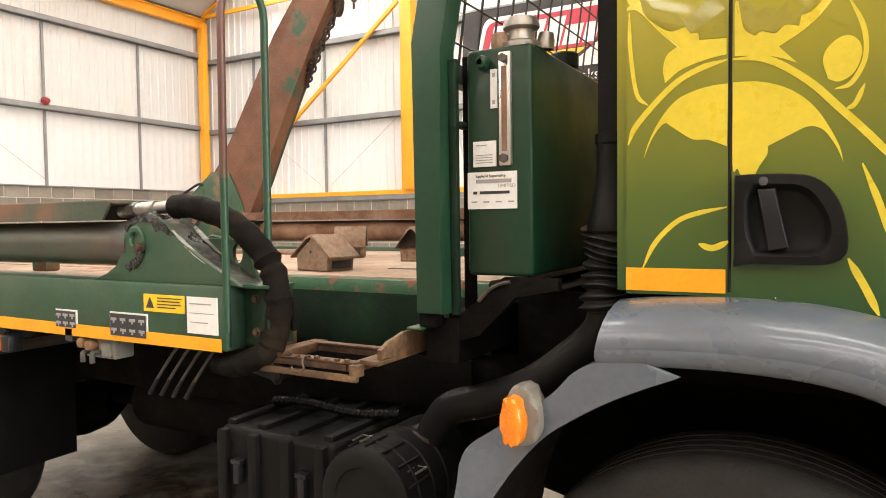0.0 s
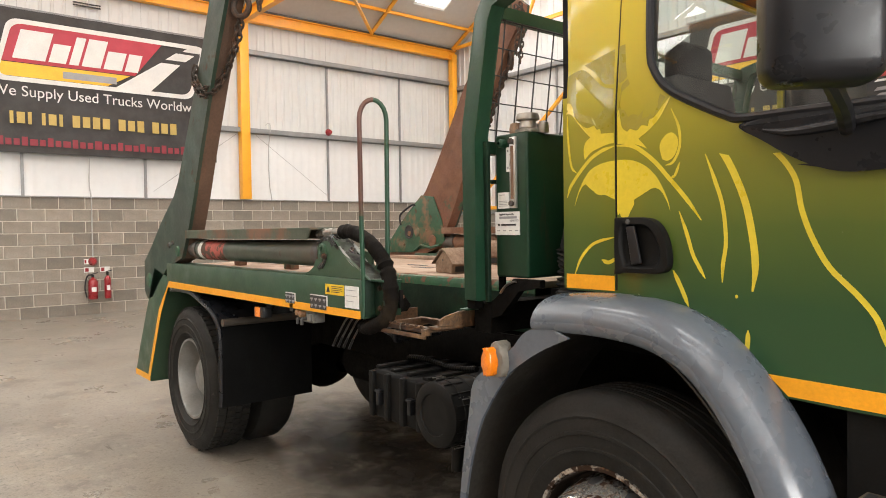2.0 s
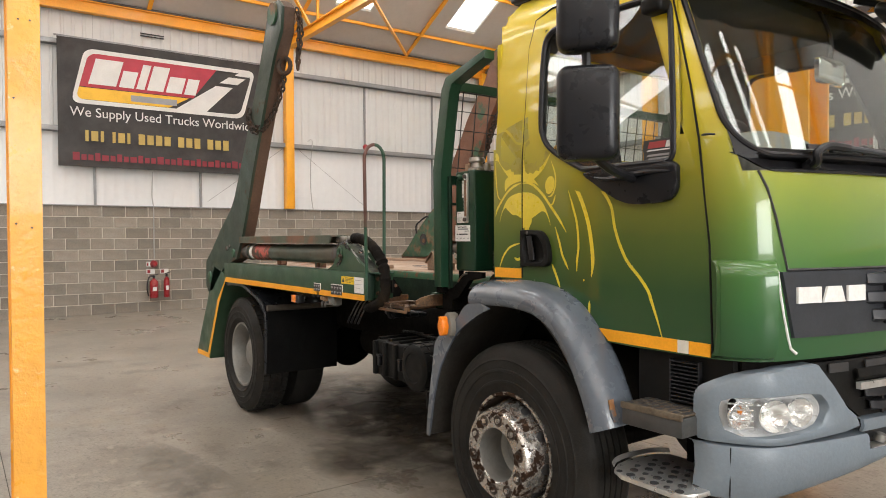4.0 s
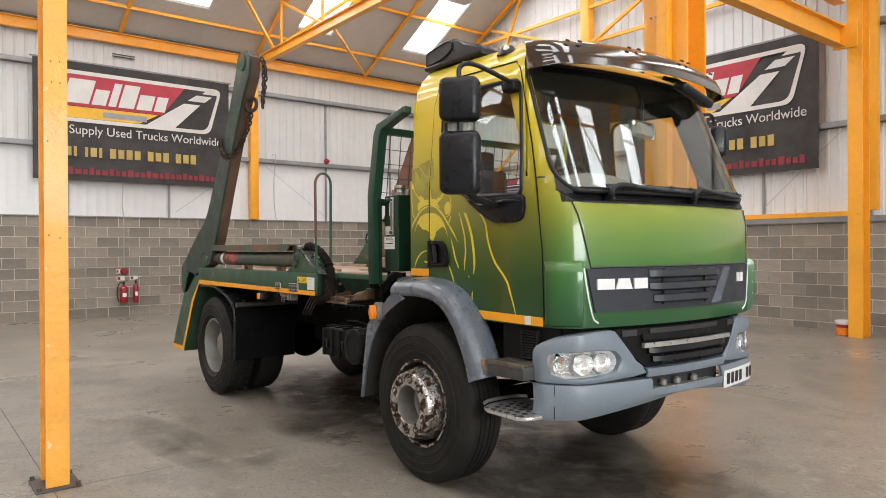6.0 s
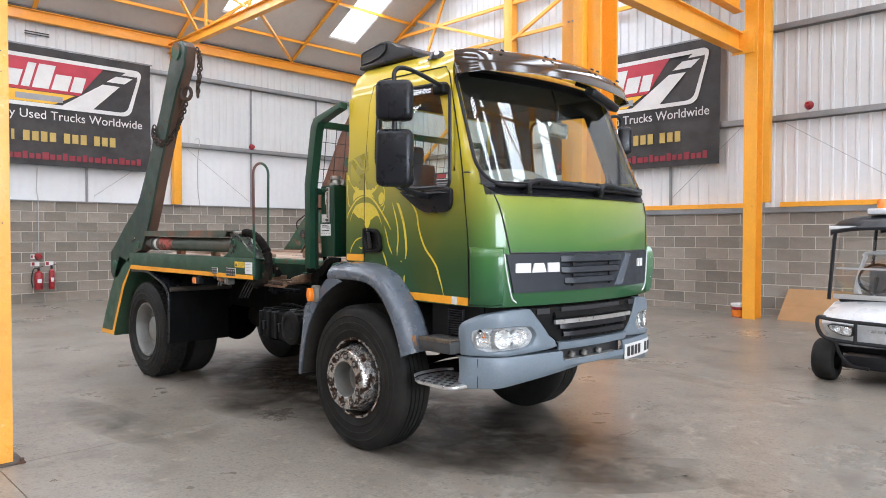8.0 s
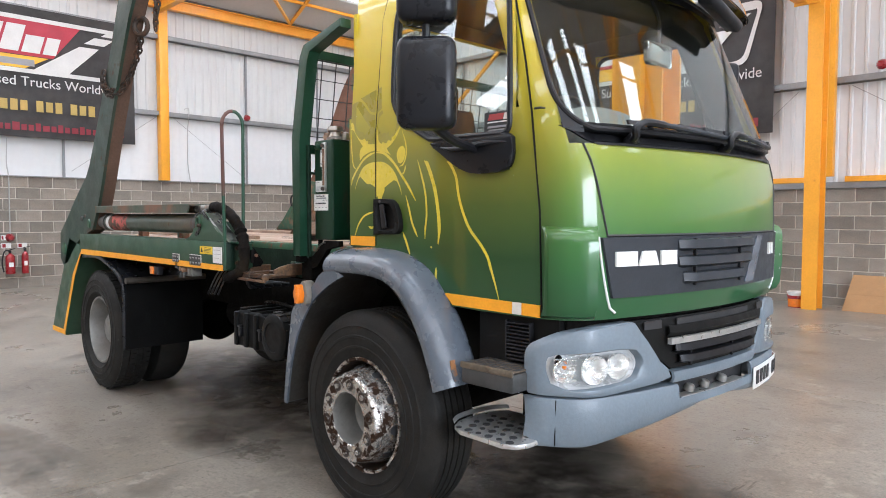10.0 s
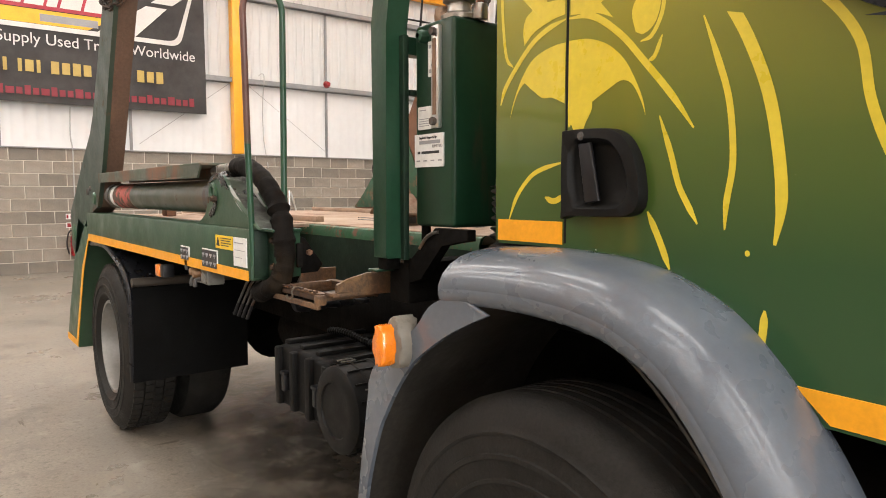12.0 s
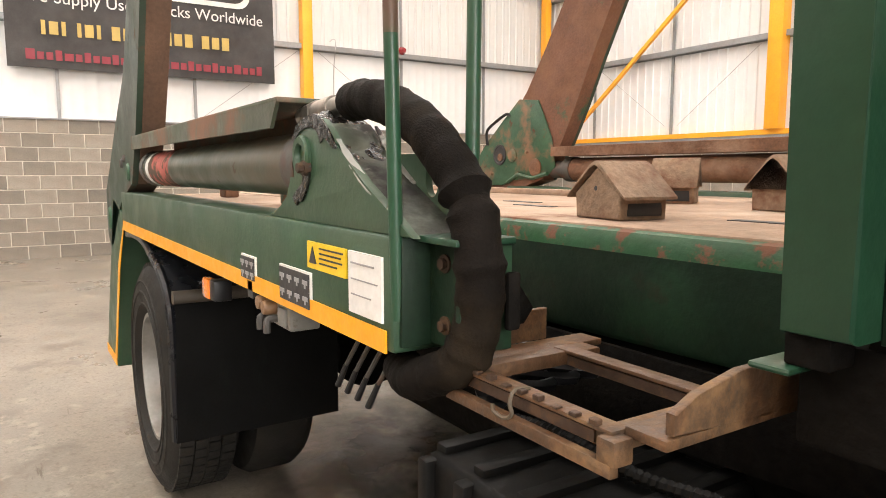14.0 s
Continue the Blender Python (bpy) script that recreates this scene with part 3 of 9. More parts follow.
M["visor_black"] = surface("glossy_black_recess", (0.005, 0.005, 0.005), 0.16, vary=0.2, vscale=8, bump=0.0)
M["scuffed_black"] = surface("scuffed_black_plastic", (0.009, 0.0095, 0.012), 0.30, spec=0.3, vary=0.2, vscale=5, grain=160, gamt=0.1, bump=0.02,
                             wear=[((0.03, 0.034, 0.042), 7, 0.60, 0.78, 0.5), ((0.30, 0.31, 0.32), 11, 0.69, 0.71, 0.6, (1.6, 1.6, 0.5))])
M["black_matt"] = surface("dusty_black_plastic", (0.0075, 0.0073, 0.007), 0.5, vary=0.25, vscale=6, grain=140, gamt=0.2, bump=0.05, spec=0.15,
                          wear=((0.019, 0.0165, 0.014), 5, 0.6, 0.85, 0.8))
# Grimy steel, made darker to hold the deep shade under the body too.
M["chassis"] = surface("grimy_shaded_chassis", (0.0085, 0.0077, 0.007), 0.8, vary=0.3, vscale=5, grain=50, gamt=0.3, bump=0.3, spec=0.03,
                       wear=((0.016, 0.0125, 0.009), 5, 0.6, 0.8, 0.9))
M["liner"] = surface("dusty_arch_liner", (0.032, 0.029, 0.025), 0.6, vary=0.3, vscale=5, grain=60, gamt=0.2, bump=0.15, spec=0.3, wear=((0.045, 0.038, 0.03), 4, 0.5, 0.75, 0.9))
M["tyre"] = surface("tyre_rubber", (0.019, 0.018, 0.0165), 0.6, vary=0.25, vscale=5, grain=120, gamt=0.2, bump=0.2, spec=0.15,
                    wear=[((0.030, 0.027, 0.023), 2.5, 0.52, 0.8, 0.85), ((0.06, 0.055, 0.047), 14, 0.66, 0.74, 0.9)])
M["wheel"] = surface("silver_wheel", (0.27, 0.265, 0.25), 0.45, 0.55, vary=0.15, vscale=8, grain=70, bump=0.1,
                     wear=((0.09, 0.055, 0.035), 16, 0.66, 0.74, 0.8))
M["wheel_flaking"] = surface("flaking_chrome_wheel", (0.52, 0.50, 0.47), 0.24, 0.85, vary=0.12, vscale=9, grain=70, bump=0.15,
                             wear=[((0.05, 0.028, 0.018), 16, 0.50, 0.55, 0.85), ((0.20, 0.12, 0.075), 38, 0.58, 0.66, 0.8), ((0.30, 0.27, 0.23), 5, 0.6, 0.8, 0.5)])
# Rusty brown made dark to hold the shade of the rim's cavity.
M["barrel"] = surface("shaded_rim_barrel", (0.045, 0.032, 0.024), 0.55, 0.3, vary=0.3, vscale=9, grain=60, gamt=0.2, bump=0.2,
                      wear=((0.35, 0.33, 0.30), 12, 0.66, 0.70, 0.4))
M["amber"] = surface("amber_lens", (0.85, 0.22, 0.01), 0.18, vary=0.15, vscale=20, grain=150, bump=0.3, coat=0.6)
M["amber_deep"] = surface("amber_lens_centre", (0.55, 0.10, 0.006), 0.15, vary=0.15, vscale=30, coat=0.6)
M["reflector"] = surface("orange_reflective_tape", (0.86, 0.375, 0.012), 0.4, vary=0.06, vscale=12, grain=90, bump=0.03,
                         wear=((0.45, 0.17, 0.02), 22, 0.73, 0.77, 0.7))
M["tape_white"] = surface("white_reflective_tape", (0.7, 0.68, 0.62), 0.4, vary=0.06, vscale=12)
M["sticker"] = surface("white_sticker", (0.74, 0.74, 0.72), 0.5, vary=0.05, vscale=20, wear=((0.35, 0.32, 0.28), 25, 0.7, 0.78, 0.7))
M["sticker_yellow"] = surface("yellow_sticker", (0.82, 0.55, 0.02), 0.45, vary=0.06, vscale=20)
M["ink"] = surface("black_print", (0.03, 0.03, 0.032), 0.5, vary=0.1)
M["ink_grey"] = surface("grey_print", (0.30, 0.30, 0.31), 0.5, vary=0.1)
M["red_print"] = surface("faded_red_print", (0.36, 0.05, 0.05), 0.5, vary=0.1)
M["slate"] = surface("slate_grey_plastic", (0.030, 0.034, 0.041), 0.42, vary=0.15, vscale=6, grain=160, gamt=0.12, bump=0.03, spec=0.4)
M["alu"] = surface("bare_aluminium", (0.66, 0.66, 0.65), 0.35, 0.85, vary=0.08, vscale=10, bump=0.05)
M["steel"] = surface("oily_steel", (0.36, 0.34, 0.31), 0.38, 0.9, vary=0.2, vscale=10, wear=((0.05, 0.04, 0.035), 12, 0.58, 0.7, 0.6))
M["chrome_trim"] = surface("silver_trim", (0.78, 0.79, 0.80), 0.28, 0.3, vary=0.04)
M["chrome"] = surface("bright_reflector", (0.88, 0.88, 0.87), 0.22, 0.75, vary=0.03, bump=0.03, grain=40)
M["white_trim"] = surface("white_trim", (0.78, 0.78, 0.76), 0.35, vary=0.05)
M["hose"] = surface("fabric_hose_sleeve", (0.0085, 0.007, 0.006), 0.7, vary=0.35, vscale=7, grain=260, gamt=0.25, bump=0.25, spec=0.06,
                    wear=((0.034, 0.025, 0.016), 4, 0.52, 0.78, 0.85))
M["grease"] = surface("black_grease", (0.012, 0.011, 0.010), 0.25, vary=0.3, vscale=20, grain=60, bump=0.8)
M["seat"] = surface("grey_seat_fabric", (0.022, 0.022, 0.024), 0.9, vary=0.2, vscale=10)
M["dash"] = surface("grey_dashboard", (0.30, 0.30, 0.28), 0.75, vary=0.08, vscale=6)
M["trim_in"] = surface("dark_cab_lining", (0.075, 0.073, 0.068), 0.8, vary=0.08)
# Grimy green with the shade of recessed parts put into the colour.
M["shaded_grimy_green"] = surface("shaded_grimy_green_paint", (0.007, 0.02, 0.011), 0.55, vary=0.3, vscale=4, grain=60, gamt=0.15, bump=0.15, spec=0.25,
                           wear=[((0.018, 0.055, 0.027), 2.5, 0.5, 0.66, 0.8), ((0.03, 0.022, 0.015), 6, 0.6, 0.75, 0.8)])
M["visor"] = surface("smoked_visor", (0.035, 0.024, 0.018), 0.1, vary=0.2, vscale=3, grain=30, bump=0.0, coat=0.8)
M["housing"] = surface("dirty_grey_housing", (0.15, 0.138, 0.115), 0.6, vary=0.25, vscale=9, wear=((0.05, 0.042, 0.034), 11, 0.52, 0.66, 0.8))
M["rust_bright"] = surface("orange_rust", (0.34, 0.16, 0.06), 0.8, vary=0.4, vscale=30, wear=((0.12, 0.135, 0.16), 22, 0.44, 0.56, 0.4))
M["tread"] = surface("worn_brown_steel", (0.125, 0.10, 0.072), 0.6, 0.3, vary=0.3, vscale=12, grain=70, gamt=0.15, bump=0.2, wear=((0.07, 0.05, 0.035), 14, 0.55, 0.66, 0.8))
M["step_grey"] = surface("dirty_grey_step", (0.05, 0.05, 0.05), 0.5, vary=0.25, vscale=6, wear=[((0.02, 0.026, 0.022), 5, 0.5, 0.7, 0.8), ((0.2, 0.19, 0.17), 20, 0.66, 0.72, 0.7)])
M["wood"] = surface("birch_block", (0.42, 0.33, 0.24), 0.8, vary=0.15)


def cab_paint():
    """Airbrushed paint: yellow roof that fades through lime to dark green at the sills."""
    m = bpy.data.materials.new("airbrushed_cab_paint")
    m.use_nodes = True
    nt = m.node_tree
    b = nt.nodes["Principled BSDF"]
    tc = nt.nodes.new("ShaderNodeTexCoord")
    sp = nt.nodes.new("ShaderNodeSeparateXYZ")
    nt.links.new(tc.outputs["Object"], sp.inputs[0])
    ad = nt.nodes.new("ShaderNodeMath")
    ad.operation = "MULTIPLY_ADD"
    nt.links.new(noise_fac(nt, 2.2, 3, 0.0, 1.0), ad.inputs[0])
    ad.inputs[1].default_value = 0.10
    nose = nt.nodes.new("ShaderNodeMapRange")
    for k, v in ((1, 1.02), (2, 1.17), (3, 0.0), (4, 1.0)):
        nose.inputs[k].default_value = v
    nt.links.new(sp.outputs[0], nose.inputs[0])
    nt.links.new(sp.outputs[2], ad.inputs[2])
    mr = nt.nodes.new("ShaderNodeMapRange")
    mr.inputs[1].default_value, mr.inputs[2].default_value = 1.0, 2.8
    nt.links.new(ad.outputs[0], mr.inputs[0])
    sprays = []
    body = [(0.0, (0.012, 0.058, 0.02)), (0.20, (0.021, 0.068, 0.019)), (0.32, (0.080, 0.122, 0.018)), (0.44, (0.215, 0.212, 0.018)),
            (0.60, (0.46, 0.38, 0.018)), (0.78, (0.68, 0.53, 0.025)), (1.0, (0.74, 0.58, 0.04))]
    front = [(0.0, (0.016, 0.075, 0.028)), (0.14, (0.026, 0.105, 0.034)), (0.24, (0.050, 0.150, 0.036)), (0.34, (0.115, 0.215, 0.038)), (0.44, (0.240, 0.295, 0.036)),
             (0.60, (0.46, 0.39, 0.02)), (0.78, (0.68, 0.53, 0.025)), (1.0, (0.74, 0.58, 0.04))]
    for stops in (body, front):
        cr = nt.nodes.new("ShaderNodeValToRGB")
        nt.links.new(mr.outputs[0], cr.inputs[0])
        el = cr.color_ramp.elements
        el[0].position, el[0].color = stops[0][0], (*stops[0][1], 1)
        el[1].position, el[1].color = stops[-1][0], (*stops[-1][1], 1)
        for p, c in stops[1:-1]:
            e = el.new(p)
            e.color = (*c, 1)
        sprays.append(cr.outputs[0])
    grime = mix_rgb(nt, mix_rgb(nt, sprays[0], sprays[1], nose.outputs[0]), (0.10, 0.085, 0.04), noise_fac(nt, 3.0, 7, 0.66, 1.05, stretch=(1, 1, 0.4)))
    chips = mix_rgb(nt, grime, (0.62, 0.62, 0.55), noise_fac(nt, 42, 2, 0.775, 0.79))
    nt.links.new(chips, b.inputs["Base Color"])
    b.inputs["Roughness"].default_value = 0.3
    b.inputs["Coat Weight"].default_value, b.inputs["Coat Roughness"].default_value = 0.65, 0.05
    b.inputs["Specular IOR Level"].default_value = 0.35
    return m


M["cab"] = cab_paint()
M["mural_shade"] = surface("olive_artwork_shade", (0.29, 0.25, 0.016), 0.32, vary=0.08, vscale=6, grain=50, bump=0.02, coat=0.5)
M["mural"] = surface("yellow_artwork_paint", (0.68, 0.54, 0.035), 0.32, vary=0.06, vscale=6, grain=50, bump=0.02, coat=0.5)


def clear_glass(name, tint=(0.8, 0.86, 0.84), rough=0.0):
    m = bpy.data.materials.new(name)
    m.use_nodes = True
    nt = m.node_tree
    nt.nodes.remove(nt.nodes["Principled BSDF"])
    out = nt.nodes["Material Output"]
    tr = nt.nodes.new("ShaderNodeBsdfTransparent")
    tr.inputs[0].default_value = (*tint, 1)
    gl = nt.nodes.new("ShaderNodeBsdfGlossy")
    gl.inputs["Roughness"].default_value = rough
    lw = nt.nodes.new("ShaderNodeLayerWeight")
    pw = nt.nodes.new("ShaderNodeMath")
    pw.operation = "POWER"
    nt.links.new(lw.outputs["Facing"], pw.inputs[0])
    pw.inputs[1].default_value = 4.5
    fr = nt.nodes.new("ShaderNodeMath")
    fr.operation = "MULTIPLY_ADD"
    nt.links.new(pw.outputs[0], fr.inputs[0])
    fr.inputs[1].default_value, fr.inputs[2].default_value = 0.6, 0.075
    mx = nt.nodes.new("ShaderNodeMixShader")
    for a, bb in ((fr.outputs[0], mx.inputs[0]), (tr.outputs[0], mx.inputs[1]), (gl.outputs[0], mx.inputs[2]), (mx.outputs[0], out.inputs[0])):
        nt.links.new(a, bb)
    return m


M["glass"] = clear_glass("cab_glass", (0.88, 0.92, 0.90))
M["lens"] = clear_glass("headlamp_lens", (0.92, 0.93, 0.93), 0.02)
M["mirror"] = surface("mirror_glass", (0.85, 0.85, 0.85), 0.03, 1.0, vary=0.01, bump=0.0)

truck = thing("skip_lorry", (-1.5, CY, 0), "green and yellow skip lorry with artwork, parked on concrete floor", "truck")


def mir(y, far):
    return 2 * CY - y if far else y


# ---- cab shell: levels by columns, so that windows and the wheel-arch line are real edges ----
FX = {0: (1.08, 1.375), 1: (1.15, 1.39), 2: (1.41, 1.388), 3: (1.66, 1.375), 4: (1.765, 1.351), 5: (1.92, 1.295), 6: (2.49, 1.07), 7: (2.58, 1.025), 8: (2.67, 0.91), 9: (2.735, 0.74)}
SIDE_X = [-0.19, 0.015, 0.13, 0.25, 0.40, 0.53, 0.70, 0.885, 1.0]
SILL = {0.13: 1.905, 0.25: 1.83, 0.40: 1.755, 0.53: 1.70, 0.70: 1.665, 0.885: 1.69}
BOT = {-0.19: 1.325, 0.015: 1.325, 0.13: 1.318, 0.25: 1.27, 0.40: 1.165, 0.53: 1.085}


def side_y(z):
    return 1.56 + 0.0 if z < 1.9 else 1.56 + 0.05 * (z - 1.9) / 0.6 if z < 2.5 else 1.61 + 0.14 * ((z - 2.5) / 0.235) ** 3.2


def bow(z, fc, y):
    d = abs(y - CY)
    x = fc - 0.063 - 0.17 * d * d + 0.05 * (y - CY + 0.8)
    edge = CY - side_y(z)
    if d > edge - 0.12:
        u = (d - (edge - 0.12)) / 0.12
        x -= 0.155 * (1 - math.sqrt(max(0, 1 - min(u, 1) ** 2)))
    return x


FRONT_D = [0.91, 0.89, 0.86, 0.82, 0.76, 0.64, 0.46, 0.23]


def cab_row(lv):
    z, fc = FX[lv]
    left = []
    for i, x in enumerate(SIDE_X):
        zz = z
        if lv in (0,):
            zz = BOT.get(x, 1.08)
        elif lv in (1, 2) and x in BOT:
            zz = max(z, BOT[x] + 0.008 * lv)
        if lv == 3 and x in SILL:
            zz = SILL[x]
        if lv == 4 and x in SILL:
            zz = max(1.79, SILL[x] + 0.02)
        if lv == 5 and x in SILL:
            zz = max(1.92, SILL[x] + 0.03)
        if lv == 6:
            zz = z + 0.03 * (1 - x)
        if lv in (8, 9):
            zz = z + (0.010 if lv == 8 else 0.018) * max(0.0, 1 - x)
        xs = x
        if x > 0.8:
            top = {6: 0.90, 7: 0.86, 8: 0.75, 9: 0.62}
            if lv in top:
                xs = x - (1.0 - top[lv]) * (1 if x > 0.95 else 0.25)
            if lv == 5:
                xs = x - (0.012 if x > 0.95 else 0)
        left.append((xs, side_y(min(zz, 2.735)), zz))
    z_in = CY - side_y(z)
    front = []
    for d in FRONT_D:
        dd = d / 0.91 * z_in if d > 0.7 else d
        front.append((bow(z, fc, CY - dd), CY - dd, z))
    lead = front[0]
    if lead[0] < left[-1][0] + 0.005:
        left[-1] = (lead[0] - 0.01, left[-1][1], left[-1][2])
    half = left + front
    right = []
    for p in half[::-1]:
        y = 2 * CY - p[1]
        if p in front:
            right.append((bow(z, fc, y), y, p[2]))
        else:
            right.append((p[0] + (0.085 * (p[0] - 0.7) / 0.3 if p[0] > 0.7 else 0.0), y, p[2]))
    return half + [(bow(z, fc, CY), CY, z)] + right


NCOL = 2 * (len(SIDE_X) + len(FRONT_D)) + 1
NS = len(SIDE_X)


def cab_open(i, j):
    k = min(j, NCOL - 2 - j)
    if j == NCOL - 1:
        return False
    if 3 <= i <= 5 and 2 <= k <= 6:
        return True
    if 4 <= i <= 6 and k >= NS + 2:
        return True
    return False


rows = [cab_row(lv) for lv in range(10)]
bm = B()
vs = grid_skin(bm, rows, close=False, skip=cab_open)
# roof
roof_rows = [vs[9]]
for s, dz in ((0.6, 0.03), (0.2, 0.042)):
    ring = []
    for v in vs[9]:
        ring.append(bm.verts.new((0.22 + (v.co.x - 0.22) * s, CY + (v.co.y - CY) * s, 2.735 + dz)))
    roof_rows.append(ring)
for a, b_ in zip(roof_rows, roof_rows[1:]):
    for j in range(NCOL):
        k = (j + 1) % NCOL
        bm.faces.new((a[j], a[k], b_[k], b_[j]))
bm.faces.new(roof_rows[-1])
cab = part("cab_shell", bm, M["cab"], truck, "cab paint fading from yellow roof to dark green sills", 40)
bm = B()
lin = [[(0.30 + (x - 0.30) * 0.955, CY + (y - CY) * 0.965, z - (0.03 if lv > 7 else 0)) for x, y, z in r] for lv, r in enumerate(rows)]
grid_skin(bm, lin, skip=lambda i, j: cab_open(i, j) or min(j, NCOL - 2 - j) >= (NS - 2 if i < 5 else NS + 2) or (i <= 4 and min(j, NCOL - 2 - j) >= NS - 3))
part("cab_lining", bm, M["trim_in"], truck)
bm = B()
box(bm, -0.18, 0.80, 1.68, 3.26, 2.60, 2.66, 0.02)
part("headliner", bm, M["trim_in"], truck)
# rear wall with its window opening
bm = B()
RW = -0.192
y0, y1 = side_y(1.5) + 0.01, 2 * CY - side_y(1.5) - 0.01
box(bm, RW - 0.02, RW + 0.01, y0, y1, 1.33, 1.98)
box(bm, RW - 0.02, RW + 0.01, y0 + 0.03, 1.80, 1.98, 2.52)
box(bm, RW - 0.02, RW + 0.01, 3.14, y1 - 0.03, 1.98, 2.52)
box(bm, RW - 0.02, RW + 0.01, y0 + 0.06, y1 - 0.06, 2.52, 2.62)
box(bm, RW - 0.02, RW + 0.01, y0 + 0.10, y1 - 0.10, 2.62, 2.68)
box(bm, RW - 0.02, RW + 0.01, y0 + 0.20, y1 - 0.20, 2.68, 2.73)
part("rear_wall", bm, M["cab"], truck)
bm = B()
for ya, yb, za, zb in ((y0 + 0.02, y1 - 0.02, 1.38, 1.975), (y0 + 0.05, 1.795, 1.975, 2.525), (3.145, y1 - 0.05, 1.975, 2.525), (y0 + 0.08, y1 - 0.08, 2.525, 2.62)):
    box(bm, RW + 0.013, RW + 0.022, ya, yb, za, zb, 0.003)
part("rear_lining", bm, M["trim_in"], truck, "dark lining of the cab rear wall")
bm = B()
box(bm, RW - 0.008, RW - 0.002, 1.80, 3.14, 1.98, 2.52)
o = part("rear_window", bm, M["glass"], truck)
o.visible_shadow = False


def screen_rows(lv0, lv1, inset_rows=6, off=0.004, cols=24, dmax=0.93):
    out = []
    for k in range(inset_rows + 1):
        t = k / inset_rows
        za, fa = FX[lv0]
        zb, fb = FX[lv1]
        z, fc = za + (zb - za) * t, fa + (fb - fa) * t
        edge = CY - side_y(z) - 0.04
        out.append([(bow(z, fc, CY + edge * s) + off, CY + edge * s, z) for s in [-1 + 2 * c / cols for c in range(cols + 1)]])
    return out


bm = B()
rws = screen_rows(5, 7)
rws[0] = [(x + 0.036, y, z - 0.095) for x, y, z in rws[0]]
sheet(bm, rws, (-0.006, 0, 0))
o = part("windscreen", bm, M["glass"], truck, "large curved windscreen")
o.visible_shadow = False
# dark printed border of the screen
for ra, rb, c0, c1 in ((0, 1, 0, 24), (0, 6, 0, 1), (0, 6, 23, 24), (5, 6, 1, 23)):
    bm = B()
    q = [[Vector(rws[r][c]) + Vector((0.003, 0, 0)) for c in range(c0, c1 + 1)] for r in range(ra, rb + 1)]
    if ra == 0:
        q = [q[0], [a.lerp(b_, 0.12) for a, b_ in zip(q[0], q[1])]]
    if c1 - c0 == 1:
        q = [[row[0], row[0].lerp(row[1], 0.45)] if c0 == 0 else [row[0].lerp(row[1], 0.55), row[1]] for row in q]
    if ra == 5:
        q = [[a.lerp(b_, 0.55) for a, b_ in zip(*q)], q[1]]
    sheet(bm, q, (0.0015, 0, 0))
    part("screen_border", bm, M["black_matt"], o)
# black rubber seal round the screen
def on_screen(a, b, lift=0.0):
    """Point of the screen at a across and b up, both 0 to 1."""
    fa, fb = min(max(a, 0), 0.99999) * (len(rws[0]) - 1), min(max(b, 0), 0.99999) * (len(rws) - 1)
    c, r = int(fa), int(fb)
    lo = Vector(rws[r][c]).lerp(Vector(rws[r][c + 1]), fa - c)
    hi = Vector(rws[r + 1][c]).lerp(Vector(rws[r + 1][c + 1]), fa - c)
    return lo.lerp(hi, fb - r) + Vector((lift, 0, 0))


SCR_W, SCR_H = 1.72, 0.78
loop = []
for ca, cb, rad, t0 in ((0, 0, 0.11, 180), (1, 0, 0.11, 270), (1, 1, 0.09, 0), (0, 1, 0.09, 90)):
    arc = []
    for k in range(9):
        th = radians(t0 + 90 * k / 8)
        a = (rad / SCR_W if ca == 0 else 1 - rad / SCR_W) + rad / SCR_W * math.cos(th)
        b = (rad / SCR_H if cb == 0 else 1 - rad / SCR_H) + rad / SCR_H * math.sin(th)
        arc.append((a, b))
    bm = B()
    tip = on_screen(ca, cb, 0.007)
    for p, q in zip(arc, arc[1:]):
        bm.faces.new([bm.verts.new(v) for v in (tip, on_screen(*p, 0.007), on_screen(*q, 0.007))])
    part("screen_corner", bm, M["cab"] if cb else M["black"], cab, "rounded painted corner of the screen frame" if cb else "black moulded corner of the scuttle", recalc=False)
    loop += [on_screen(*p, 0.003) for p in arc]
    a0, b0 = arc[-1]
    a1, b1 = {(0, 0): (1 - 0.11 / SCR_W, 0), (1, 0): (1, 1 - 0.09 / SCR_H), (1, 1): (0.09 / SCR_W, 1), (0, 1): (0, 0.11 / SCR_H)}[(ca, cb)]
    loop += [on_screen(a0 + (a1 - a0) * k / 12, b0 + (b1 - b0) * k / 12, 0.003) for k in range(1, 12)]
bm = B()
tube(bm, loop, 0.012, 8, True)
part("screen_seal", bm, M["black"], o)


def outline(pts, k=5):
    """A closed curve through the points that keeps sharp corners sharp."""
    p = [Vector((x, z)) for x, z in pts]
    n = len(p)
    tan = []
    for i in range(n):
        u, v = p[i] - p[i - 1], p[(i + 1) % n] - p[i]
        tan.append(None if u.angle(v, 0) > 0.95 else (p[(i + 1) % n] - p[i - 1]) / 2)
    out = []
    for i in range(n):
        a, b = p[i], p[(i + 1) % n]
        ta = b - a if tan[i] is None else tan[i]
        tb = b - a if tan[(i + 1) % n] is None else tan[(i + 1) % n]
        for j in range(k):
            t = j / k
            out.append(a * (2 * t ** 3 - 3 * t * t + 1) + ta * (t ** 3 - 2 * t * t + t) + b * (3 * t * t - 2 * t ** 3) + tb * (t ** 3 - t * t))
    return out


